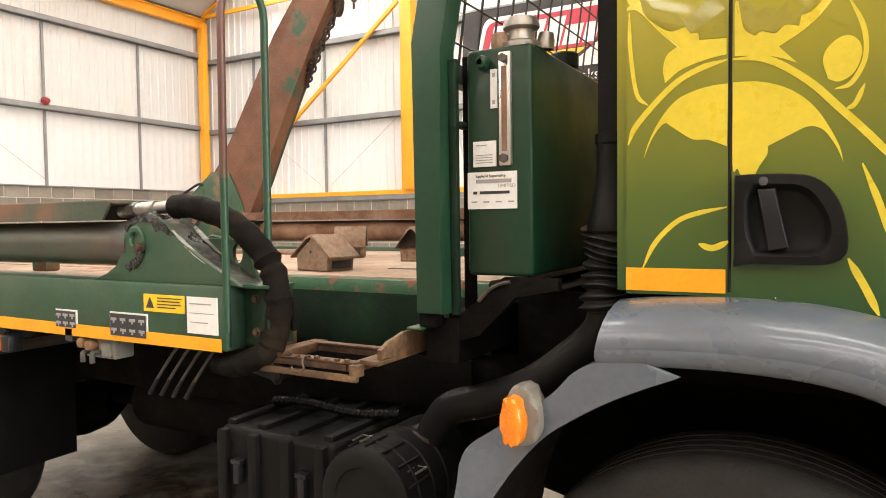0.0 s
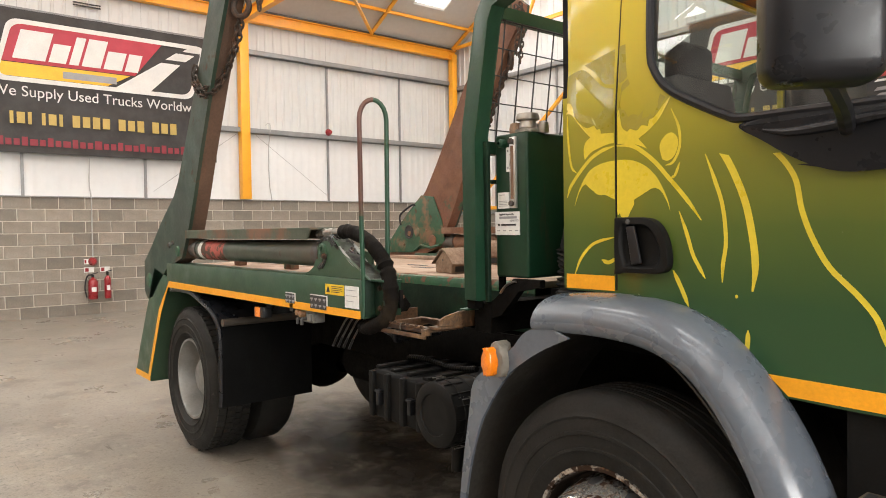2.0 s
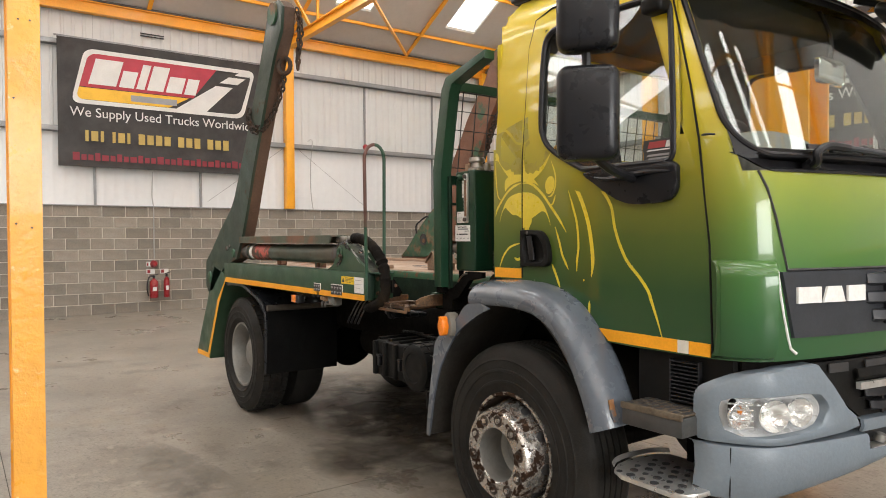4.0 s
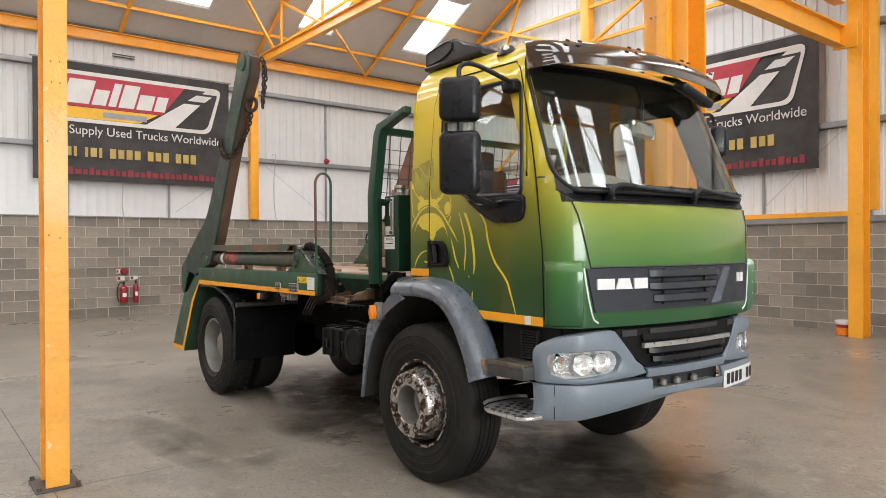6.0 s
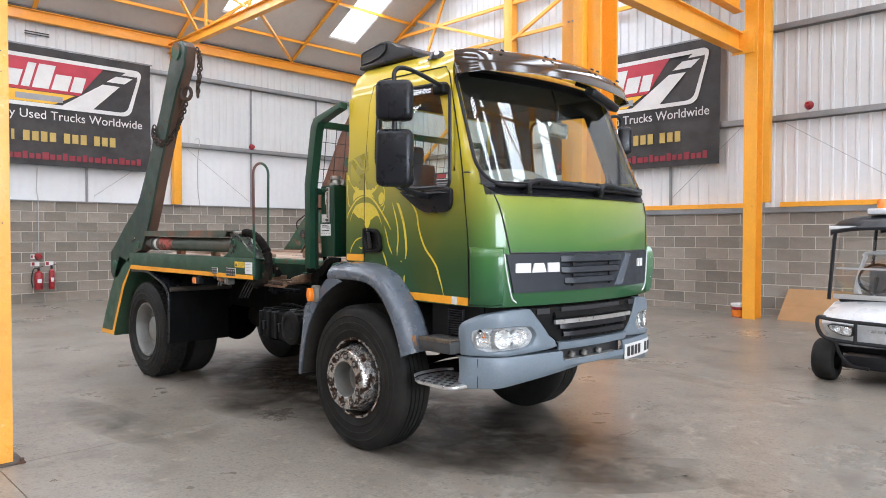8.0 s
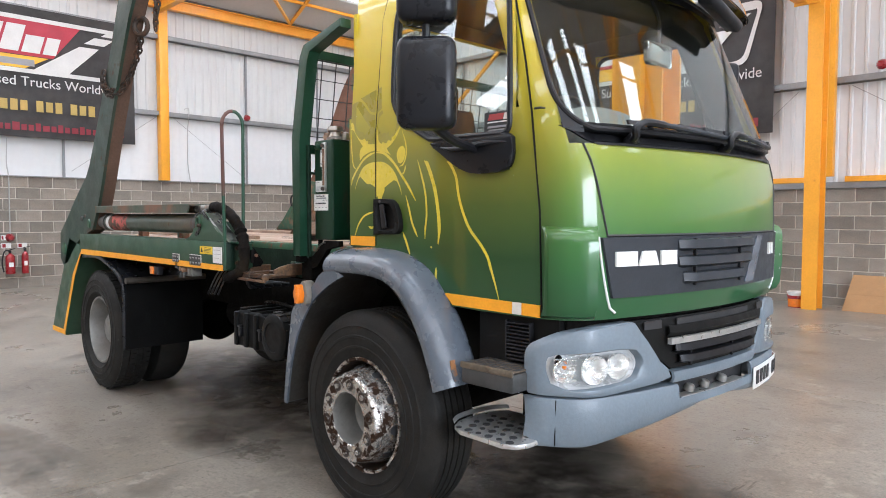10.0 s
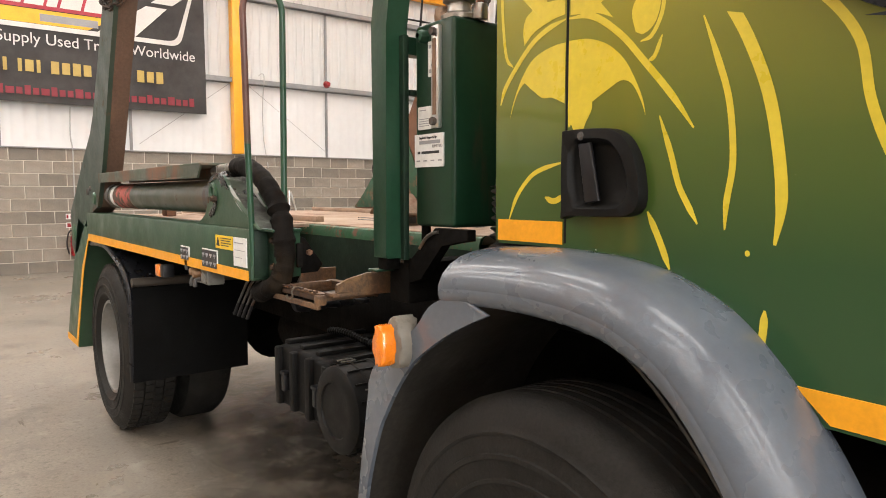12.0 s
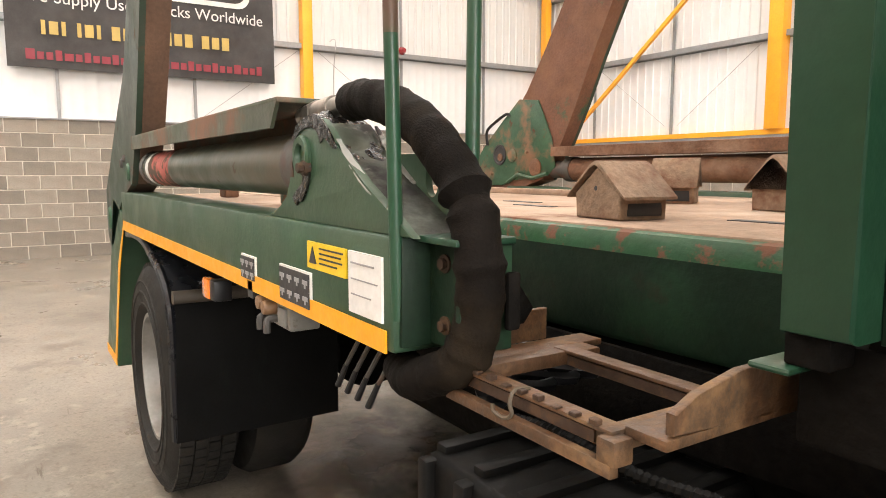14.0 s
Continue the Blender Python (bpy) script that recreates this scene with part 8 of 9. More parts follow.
def lettering(text, size, m, mat, parent, name="lettering", extrude=0.0008, width=None):
    cu = bpy.data.curves.new(name, "FONT")
    cu.body, cu.size, cu.extrude, cu.align_x = text, size, extrude, "LEFT"
    cu.materials.append(mat)
    ob = new(name, cu)
    bpy.context.view_layer.update()
    sx = width / ob.dimensions.x if width else 1
    dg = bpy.context.evaluated_depsgraph_get()
    me = bpy.data.meshes.new_from_object(ob.evaluated_get(dg))
    me.transform(m @ Matrix.Diagonal((sx, 1, 1, 1)))
    bpy.data.objects.remove(ob)
    bpy.data.curves.remove(cu)
    ob = new(name, me)
    ob.parent = parent
    if parent.type == "EMPTY":
        ob.matrix_parent_inverse = Matrix.Translation(-Vector(parent.location))
    return ob


FACE_S = Matrix(((1, 0, 0), (0, 0, -1), (0, 1, 0))).to_4x4()       # reads along +x, faces -y
FACE_E = Matrix(((0, 0, 1), (1, 0, 0), (0, 1, 0))).to_4x4()        # reads along +y, faces +x
lettering("Supplied & Supported by", 0.010, Matrix.Translation((-0.572, 1.6058, 1.589)) @ FACE_S, M["ink"], sup, width=0.08)
lettering("LIMITED", 0.011, Matrix.Translation((-0.512, 1.6058, 1.564)) @ FACE_S, M["ink_grey"], sup, width=0.045)
# filler and breather on the tank
bm = B()
lathe(bm, [(0.0, 0.075), (0.04, 0.073), (0.045, 0.06), (0.045, 0.05), (0.03, 0.045), (0.035, 0.02), (0.05, 0.012), (0.05, 0.0)], (-0.475, 1.67, 1.902), (0, 0, 1), 20)
ff = part("filler_neck", bm, M["steel"], tank, "grey metal filler neck")
for dx, dy, r in ((-0.045, -0.02, 0.024), (0.05, 0.03, 0.022), (-0.02, 0.06, 0.03)):
    bm = B()
    lathe(bm, [(0.0, 0.045), (r * 0.8, 0.04), (r, 0.02), (r, 0.0)], (-0.475 + dx, 1.67 + dy, 1.902), (0.2 * (dx > 0) - 0.1, 0, 1), 14)
    part("fitting", bm, M["rusty_pale"] if dx < -0.03 else M["steel"], ff)
bm = B()
lathe(bm, [(0.0, 0.05), (0.036, 0.05), (0.04, 0.045), (0.04, 0.01), (0.03, 0.0)], (-0.47, 1.97, 1.902), (0, 0, 1), 18)
part("breather_cap", bm, M["black"], tank)

# ---- intake duct, bellows, hose, air filter ----
bm = B()
prism(bm, [(-0.278, 1.65), (-0.216, 1.65), (-0.216, 1.72), (-0.278, 1.72)], "z", 1.62, 2.50, 0.024, 4)
dct = part("intake_duct", bm, M["black_matt"], truck, "black upright intake duct behind the cab")
bm = B()
bl = []
for k in range(97):
    t = k / 96
    c = Vector((-0.262 + 0.006 * math.sin(5 * t), 1.685, 1.465 - 0.19 * t))
    tilt = Euler((0.16 * math.sin(6.1 * t + 1), 0.22 * math.sin(4.3 * t) + 0.05 * math.sin(19 * t), 0))
    r = 0.059 + 0.008 * math.cos(k * math.pi / 5.0 + 0.6 * math.sin(7 * t)) + 0.003 * math.sin(k * 0.31)
    row = []
    for j in range(24):
        a = 6.28318 * j / 24
        v = Vector((r * math.cos(a), r * math.sin(a), 0.0022 * math.sin(3 * a + 9 * t)))
        v.rotate(tilt)
        row.append(c + v)
    bl.append(row)
grid_skin(bm, bl, close=True)
part("bellows", bm, M["bellows"], dct, "ribbed rubber bellows", 80)
bm = B()
lathe(bm, [(0.060, 0.0), (0.060, 0.02), (0.052, 0.05), (0.041, 0.12), (0.040, 0.20), (0.044, 0.205), (0.044, 0.225), (0.036, 0.23)], (-0.252, 1.685, 1.455), (0.01, 0, 1), 24)
part("rubber_boot", bm, M["black_matt"], dct, "tapered black rubber boot")
bm = B()
tube(bm, smooth_path([(-0.262, 1.685, 1.28), (-0.29, 1.69, 1.21), (-0.38, 1.70, 1.13), (-0.48, 1.70, 1.06), (-0.60, 1.70, 1.01), (-0.71, 1.70, 0.97), (-0.78, 1.70, 0.86)], 6), 0.045, 14)
part("intake_hose", bm, M["black_matt"], truck, "dusty black rubber intake hose")
bm = B()
af = [(0.001, 0.0), (0.085, 0.0), (0.088, -0.006), (0.12, -0.006), (0.135, 0.004), (0.138, 0.02)]
for k in range(3):
    af += [(0.138, 0.05 + 0.07 * k), (0.142, 0.053 + 0.07 * k), (0.142, 0.06 + 0.07 * k), (0.138, 0.063 + 0.07 * k)]
af += [(0.138, 0.34), (0.11, 0.38), (0.001, 0.38)]
lathe(bm, af, (-0.834, 1.476, 0.775), (0, 1, 0), 36)
fl = part("air_filter", bm, M["black_matt"], truck, "round black air filter canister")
for k in range(16):
    a = 6.2832 * k / 16
    bm = B()
    bar(bm, (-0.834 + 0.140 * math.cos(a), 1.489, 0.775 + 0.140 * math.sin(a)), (-0.834 + 0.140 * math.cos(a), 1.584, 0.775 + 0.140 * math.sin(a)), 0.006, 0.006)
    part("canister_rib", bm, M["black_matt"], fl)
for a in (0.6, 1.9, 3.5, 5.2):
    bm = B()
    c = Vector((-0.834 + 0.146 * math.cos(a), 1.545, 0.775 + 0.146 * math.sin(a)))
    tube(bm, [c + Vector((0.012, -0.03, 0)), c + Vector((0.014, 0.02, 0)), c + Vector((-0.014, 0.02, 0)), c + Vector((-0.012, -0.03, 0))], 0.003, 5)
    part("clip", bm, M["steel"], fl)
bm = B()
tube(bm, smooth_path([(-0.775, 1.70, 0.882), (-0.77, 1.70, 0.902)], 3), 0.049, 20)
part("hose_clamp", bm, M["bracket"], fl)
bm = B()
cyl(bm, (-0.80, 1.58, 0.66), (-0.81, 1.57, 0.53), 0.03, 12, 0.022)
part("dust_valve", bm, M["black_matt"], fl)
# battery box / tank with ribs
bm = B()
box(bm, -1.43, -0.99, 1.555, 1.98, 0.64, 0.87, 0.02, 3)
bb_ = part("battery_box", bm, M["black_matt"], truck, "ribbed black plastic battery box")
for k in range(4):
    bm = B()
    x = -1.405 + 0.125 * k
    box(bm, x - 0.018, x + 0.018, 1.535, 1.58, 0.645, 0.865, 0.008)
    part("rib", bm, M["black_matt"], bb_)
    bm = B()
    box(bm, x - 0.018, x + 0.018, 1.58, 1.98, 0.86, 0.885, 0.006)
    part("lid_rib", bm, M["black_matt"], bb_)
for x in (-1.34, -1.09):
    bm = B()
    box(bm, x - 0.012, x + 0.012, 1.53, 1.556, 0.71, 0.77, 0.004)
    box(bm, x - 0.02, x + 0.02, 1.528, 1.556, 0.77, 0.783, 0.003)
    part("strap", bm, M["black"], bb_)
bm = B()
tube(bm, [(-1.40 + 0.008 * k, 1.76 + 0.0006 * k, 0.90 + 0.008 * math.sin(0.12 * k)) for k in range(60)], 0.013, 8, False, [0.015 if k % 2 else 0.0115 for k in range(60)])
part("corrugated_hose", bm, M["black_matt"], truck, "ribbed black cable conduit")
# ---- rusty tray by the headboard ----
bm = B()
for y in (1.415, 1.60):
    box(bm, -1.10, -0.80, y, y + 0.012, 1.120, 1.142, 0.002)
    box(bm, -1.10, -0.80, y - 0.008, y + 0.02, 1.140, 1.146, 0.002)
for x in (-1.10, -0.825):
    box(bm, x, x + 0.028, 1.428, 1.60, 1.122, 1.144, 0.003)
tray = part("catwalk_frame", bm, M["tray_rust"], truck, "rusty open steel step frame")
for y in (1.414, 1.599):
    bm = B()
    box(bm, -1.09, -0.83, y - 0.003, y, 1.1235, 1.1375)
    part("channel_web", bm, M["old_bolt"], tray, "rust-dark inside of the channel")
for k in range(9):
    bm = B()
    x = -1.08 + 0.031 * k
    box(bm, x, x + 0.012, 1.404, 1.4145, 1.1455, 1.1485 + 0.002 * (k % 3), 0.001, 1)
    part("weld_bead", bm, M["old_bolt"], tray)
bm = B()
box(bm, -1.10, -0.79, 1.395, 1.408, 1.100, 1.116, 0.002)
part("front_angle", bm, M["tray_rust"], tray)
bm = B()
box(bm, -0.812, -0.785, 1.395, 1.425, 1.112, 1.142, 0.004)
part("corner_block", bm, M["tray_rust"], tray)
bm = B()
box(bm, -0.80, -0.745, 1.425, 1.66, 1.138, 1.150, 0.002)
part("support_plate", bm, M["tray_rust"], tray)
bm = B()
tube(bm, smooth_path([(-0.955, 1.425, 1.147), (-0.955, 1.402, 1.149), (-0.953, 1.393, 1.135), (-0.95, 1.394, 1.122), (-0.965, 1.395, 1.112), (-0.985, 1.393, 1.115), (-0.988, 1.393, 1.124)], 4), 0.0028, 6)
part("hook", bm, M["tread"], tray, "bent wire hook")
# lower subframe plate, green steel made near-black to hold its shade
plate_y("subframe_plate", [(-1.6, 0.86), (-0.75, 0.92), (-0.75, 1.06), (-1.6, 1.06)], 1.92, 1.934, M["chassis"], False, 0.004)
bm = B()
cyl(bm, (-2.5, CY - 0.30, 0.70), (-1.75, CY - 0.30, 0.70), 0.14, 20)
part("air_tank", bm, M["chassis"], truck)
bm = B()
cyl(bm, (-2.3, CY + 0.75, 0.78), (-1.5, CY + 0.75, 0.78), 0.16, 20)
part("air_tank", bm, M["chassis"], truck)
bm = B()
box(bm, -4.36, -4.22, 1.5, 3.6, 0.95, 1.15, 0.01)
part("rear_cross_beam", bm, M["green"], truck)


# ---- chains on the lift arms ----
def chain(name, pts, link=0.055, r=0.0075):
    """A hanging chain of real links along a smooth path."""
    p = smooth_path(pts, 10)
    bm = B()
    want, acc, k = link * 0.72, 0.0, 0
    last = p[0]
    pos = [p[0]]
    for q in p[1:]:
        d = (q - last).length
        while acc + d >= want:
            f = (want - acc) / d
            last = last.lerp(q, f)
            pos.append(last.copy())
            d = (q - last).length
            acc = 0.0
        acc += d
        last = q
    for i in range(len(pos) - 1):
        a, b_ = pos[i], pos[i + 1]
        t = (b_ - a).normalized()
        s = t.cross(Vector((0.3, 0.2, 1))).normalized()
        n = t.cross(s)
        w = s if i % 2 else n
        c = (a + b_) / 2
        loop2 = [c + t * (link / 2) * math.cos(u) + w * link * 0.30 * math.sin(u) for u in [6.2832 * j / 10 for j in range(10)]]
        tube(bm, loop2, r, 5, True)
    return part(name, bm, M["chain"], truck, "rusty steel chain")


M["chain"] = surface("rusty_chain_steel", (0.055, 0.042, 0.034), 0.6, 0.5, vary=0.3, vscale=20, wear=((0.12, 0.06, 0.035), 20, 0.5, 0.65, 0.8))
for far in (False, True):
    f = lambda y: mirb(y, far)
    chain("chain", [(-2.44, f(1.47), 3.30), (-2.405, f(1.475), 3.22), (-2.41, f(1.475), 3.05), (-2.43, f(1.475), 2.90), (-2.435, f(1.475), 2.82)])
    chain("chain", [(-2.46, f(1.50), 3.28), (-2.42, f(1.50), 3.16), (-2.44, f(1.495), 3.02), (-2.47, f(1.49), 2.93), (-2.44, f(1.49), 2.87)])
    chain("chain", [(-2.60, f(1.44), 2.84), (-2.68, f(1.45), 2.72), (-2.80, f(1.43), 2.58), (-2.88, f(1.40), 2.49), (-2.97, f(1.345), 2.45), (-3.06, f(1.335), 2.48), (-3.12, f(1.335), 2.56), (-3.11, f(1.338), 2.66)])
    chain("chain", [(-2.62, f(1.43), 2.82), (-2.74, f(1.43), 2.62), (-2.86, f(1.40), 2.46), (-2.95, f(1.35), 2.41), (-3.05, f(1.335), 2.43), (-3.15, f(1.335), 2.53), (-3.15, f(1.338), 2.63)])
    bm = B()
    ring = [Vector((-2.585 + 0.045 * math.cos(u), f(1.43 + 0.03 * math.cos(u)), 2.885 + 0.062 * math.sin(u))) for u in [6.2832 * j / 16 for j in range(16)]]
    tube(bm, ring, 0.018, 8, True)
    part("chain_ring", bm, M["chain"], truck)


# ---- grimy web plates that tie the side rail to the deck ----
bm = B()
prism(bm, [(1.476, 1.315), (1.552, 1.284), (1.62, 1.19), (1.60, 1.165), (1.476, 1.16)], "x", -1.19, -1.18, 0.002)
wp = part("web_plate", bm, M["chassis"], truck, "grimy web plate")
for y, z in ((1.565, 1.235), (1.50, 1.27)):
    bm = B()
    cyl(bm, (-1.18, y, z), (-1.168, y, z), 0.011, 6)
    part("bolt", bm, M["rusty"], wp, smooth=False)
bm = B()
box(bm, -1.255, -1.20, 1.50, 1.80, 1.098, 1.110, 0.003)
box(bm, -1.19, -1.145, 1.50, 1.74, 1.098, 1.114, 0.003)
prism(bm, [(1.55, 1.111), (1.575, 1.155), (1.65, 1.168), (1.71, 1.168), (1.71, 1.111)], "x", -1.262, -1.25, 0.002)
part("outrigger", bm, M["tray_rust"], truck, "rusty outrigger beam under the deck")
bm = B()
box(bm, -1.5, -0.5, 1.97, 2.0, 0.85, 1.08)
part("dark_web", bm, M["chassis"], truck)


# ================= things in the hall =================
M["banner_black"] = surface("black_banner_cloth", (0.044, 0.041, 0.040), 0.6, spec=0.35, vary=0.35, vscale=2, grain=60, gamt=0.1, bump=0.15, wear=((0.055, 0.051, 0.051), 1.3, 0.5, 0.75, 0.6))
M["banner_red"] = surface("banner_red_print", (0.40, 0.028, 0.05), 0.5, vary=0.12, vscale=3)
M["banner_yellow"] = surface("banner_yellow_print", (0.78, 0.45, 0.03), 0.5, vary=0.12, vscale=3)
M["banner_gold"] = surface("banner_gold_print", (0.46, 0.33, 0.09), 0.5, vary=0.1)
M["banner_white"] = surface("banner_white_print", (0.64, 0.63, 0.61), 0.5, vary=0.08, vscale=3)
M["banner_crimson"] = surface("banner_crimson_print", (0.22, 0.022, 0.035), 0.5, vary=0.1)
M["red"] = surface("red_enamel", (0.27, 0.012, 0.017), 0.3, vary=0.1, vscale=8, coat=0.4)
M["card"] = surface("brown_cardboard", (0.38, 0.22, 0.10), 0.9, vary=0.10, vscale=4, grain=60)
M["pvc"] = surface("grey_conduit", (0.42, 0.42, 0.41), 0.5, vary=0.05)
M["cart_white"] = surface("white_cart_panel", (0.66, 0.67, 0.68), 0.3, vary=0.05, coat=0.5)
M["cart_seat"] = surface("grey_vinyl_seat", (0.10, 0.10, 0.105), 0.55, vary=0.12, vscale=8)
M["cart_silver"] = surface("silver_emblem", (0.5, 0.5, 0.5), 0.3, 0.7)
M["wire"] = surface("thin_steel_wire", (0.35, 0.35, 0.35), 0.5, 0.5)


def banner(name, w, h, place, face, label):
    """A printed cloth w wide and h high; place(a, b, d) puts a point a along, b up, d proud of the cloth."""
    ban = thing(name, place(w / 2, 0, 0), label, "banner", "hall banners")
    bm = B()
    nx, nz = 36, 16
    grid_skin(bm, [[place(w * i / nx, h * j / nz, 0.012 * math.sin(i * 0.9 + 0.3 * j) * (0.3 + j / nz) + 0.006 * math.sin(j * 1.7)) for i in range(nx + 1)] for j in range(nz + 1)])
    part("cloth", bm, M["banner_black"], ban)
    bm = B()
    bar(bm, place(-0.05, h + 0.02, -0.01), place(w + 0.05, h + 0.02, -0.01), 0.03, 0.03)
    part("hem_bar", bm, M["girt"], ban)

    def flat(nm, pts, d, mat, lab=""):
        bm = B()
        bm.faces.new([bm.verts.new(place(a, b, d)) for a, b in pts])
        return part(nm, bm, mat, ban, lab, smooth=False, recalc=False)

    def strip(nm, pts, wd, d, mat):
        bm = B()
        p = smooth_path([(a, 0, b) for a, b in pts], 5) if len(pts) > 2 else [Vector((a, 0, b)) for a, b in pts]
        n = len(p)
        for i in range(n - 1):
            t = (p[i + 1] - p[i]).normalized()
            s = Vector((-t.z, 0, t.x)) * wd / 2
            bm.faces.new([bm.verts.new(place(q.x, q.z, d)) for q in (p[i] - s, p[i + 1] - s, p[i + 1] + s, p[i] + s)])
        return part(nm, bm, mat, ban, "", smooth=False, recalc=False)
    W = w
    # emblem in plain shapes: white outline, red panel, yellow band, white slanted bars
    l, r, b0, t0, sl = 0.06 * W, 0.955 * W, 0.50 * h, 0.93 * h, 0.07 * W
    corners = [(l - 0.005 * W, b0 - 0.005 * h), (r - sl, b0 - 0.005 * h), (r, t0), (l + sl * 0.8, t0)]
    edge = []
    for k, c in enumerate(corners):
        c, p, q = Vector(c), Vector(corners[k - 1]), Vector(corners[(k + 1) % 4])
        a_, b_ = c + (p - c).normalized() * 0.045 * W, c + (q - c).normalized() * 0.045 * W
        edge += [(1 - u) ** 2 * a_ + 2 * u * (1 - u) * c + u * u * b_ for u in (0, 0.15, 0.3, 0.45, 0.6, 0.75, 0.9, 1)]
    mid = sum(edge, Vector((0, 0))) / len(edge)
    bm = B()
    grid_skin(bm, [[place(p.x, p.y, 0.022) for p in edge], [place(mid.x + (p.x - mid.x) * 0.955, mid.y + (p.y - mid.y) * 0.85, 0.022) for p in edge]], close=True)
    part("emblem_edge", bm, M["banner_white"], ban, "rounded white emblem outline", smooth=False)
    flat("emblem_panel", [(l + 0.02 * W, b0 + 0.13 * h), (0.62 * W, b0 + 0.13 * h), (0.75 * W, t0 - 0.02 * h), (l + sl + 0.01 * W, t0 - 0.02 * h)], 0.020, M["banner_red"], "red emblem panel")
    flat("emblem_band", [(l + 0.01 * W, b0 + 0.03 * h), (0.50 * W, b0 + 0.03 * h), (0.60 * W, b0 + 0.125 * h), (l + 0.015 * W, b0 + 0.125 * h)], 0.020, M["banner_yellow"], "yellow emblem band")
    flat("emblem_slash", [(0.52 * W, b0 + 0.01 * h), (0.68 * W, b0 + 0.01 * h), (0.83 * W, t0 - 0.17 * h), (0.74 * W, t0 - 0.17 * h)], 0.021, M["banner_white"], "white slanted emblem bar")
    flat("emblem_slash", [(0.76 * W, t0 - 0.14 * h), (0.855 * W, t0 - 0.14 * h), (0.90 * W, t0 - 0.08 * h), (0.81 * W, t0 - 0.08 * h)], 0.021, M["banner_white"])
    flat("emblem_slash", [(0.84 * W, t0 - 0.06 * h), (0.92 * W, t0 - 0.06 * h), (0.94 * W, t0 - 0.025 * h), (0.87 * W, t0 - 0.025 * h)], 0.021, M["banner_white"])
    # bold white blocks in place of the emblem's lettering
    xs = [0.13, 0.265, 0.345, 0.395, 0.485, 0.575, 0.645]
    for k in range(6):
        tall = k in (0, 2, 3)
        a0, a1 = xs[k] * W, xs[k + 1] * W - 0.012 * W
        z0, z1 = b0 + 0.155 * h, b0 + (0.36 if tall else 0.29) * h
        s = (z1 - z0) * 0.28
        flat("emblem_block", [(a0, z0), (a1, z0), (a1 + s, z1), (a0 + s, z1)], 0.024, M["banner_white"])
    strip("emblem_underline", [(0.32 * W, b0 + 0.075 * h), (0.54 * W, b0 + 0.075 * h)], 0.05 * h, 0.023, M["ink_grey"])
    # readable line
    lettering("We Supply Used Trucks Worldwide", 0.105 * h, Matrix.Translation(place(0.05 * W, 0.395 * h, 0.024)) @ face, M["banner_white"], ban, width=0.90 * W, extrude=0.002)
    # number and address as plain bars
    a = 0.115 * W
    for n in (3, 3, 4, 3, 3):
        for k in range(n):
            thin = n == 3 and a < 0.33 * W and k != 1
            strip("number_bar", [(a, 0.245 * h), (a + (0.014 if thin else 0.030) * W, 0.245 * h)], (0.078 if k % 2 else 0.086) * h, 0.024, M["banner_gold"])
            a += (0.026 if thin else 0.041) * W
        a += 0.026 * W
    a, k = 0.06 * W, 0
    while a < 0.93 * W:
        strip("address_bar", [(a, (0.075 + 0.006 * (k % 3 == 0)) * h), (a + (0.022 if k % 4 else 0.03) * W, (0.075 + 0.006 * (k % 3 == 0)) * h)], (0.045 if k % 3 else 0.062) * h, 0.024, M["banner_crimson"])
        a += (0.030 if k % 4 else 0.037) * W
        k += 1
    return ban


banner("banner", 4.24, 2.58, lambda a, b, d: (WX + 0.10 + d, 1.03 + a, 3.035 + b), FACE_E, "black printed banner with red emblem on the clad wall")
banner("banner", 4.10, 2.50, lambda a, b, d: (-5.98 + a, WY - 0.10 - d, 2.93 + b), FACE_S, "black printed banner with red emblem beside the column")


def extinguisher(y, r, h, hose):
    e = thing("fire_extinguisher", (WX + 0.10, y, 0.28), "red fire extinguisher hung on the block wall", "extinguisher", "fire extinguishers")
    bm = B()
    lathe(bm, [(0.001, 0.0), (r * 0.9, 0.0), (r, 0.02), (r, h * 0.8), (r * 0.75, h * 0.9), (r * 0.3, h * 0.95), (r * 0.3, h)], (WX + 0.11, y, 0.30), (0, 0, 1), 18)
    part("cylinder_body", bm, M["red"], e)
    bm = B()
    cyl(bm, (WX + 0.11, y, 0.29 + h), (WX + 0.11, y, 0.35 + h), 0.025, 10)
    bar(bm, (WX + 0.11, y - 0.03, 0.355 + h), (WX + 0.11, y + 0.09, 0.385 + h), 0.02, 0.015)
    part("valve", bm, M["black"], e)
    bm = B()
    box(bm, WX + 0.11 + r - 0.003, WX + 0.112 + r, y - r * 0.5, y + r * 0.5, 0.30 + h * 0.35, 0.30 + h * 0.55)
    part("body_label", bm, M["sticker"], e)
    if hose:
        bm = B()
        tube(bm, smooth_path([(WX + 0.12, y, 0.34 + h), (WX + 0.14, y - 0.10, 0.33 + h), (WX + 0.13, y - r - 0.06, 0.28 + h * 0.6), (WX + 0.12, y - r - 0.03, 0.34)], 5), 0.014, 7)
        part("hose", bm, M["black"], e)


extinguisher(2.80, 0.085, 0.42, True)
extinguisher(3.06, 0.06, 0.46, False)
for y, z, w in ((2.76, 0.86, 0.17), (3.04, 0.86, 0.17), (2.72, 1.02, 0.09)):
    s = thing("safety_sign", (WX, y, z), "small white and red safety sign on the blocks", "sign", "safety signs")
    bm = B()
    box(bm, WX, WX + 0.006, y - w / 2, y + w / 2, z - 0.05, z + 0.05)
    part("sign_plate", bm, M["sticker"], s)
    bm = B()
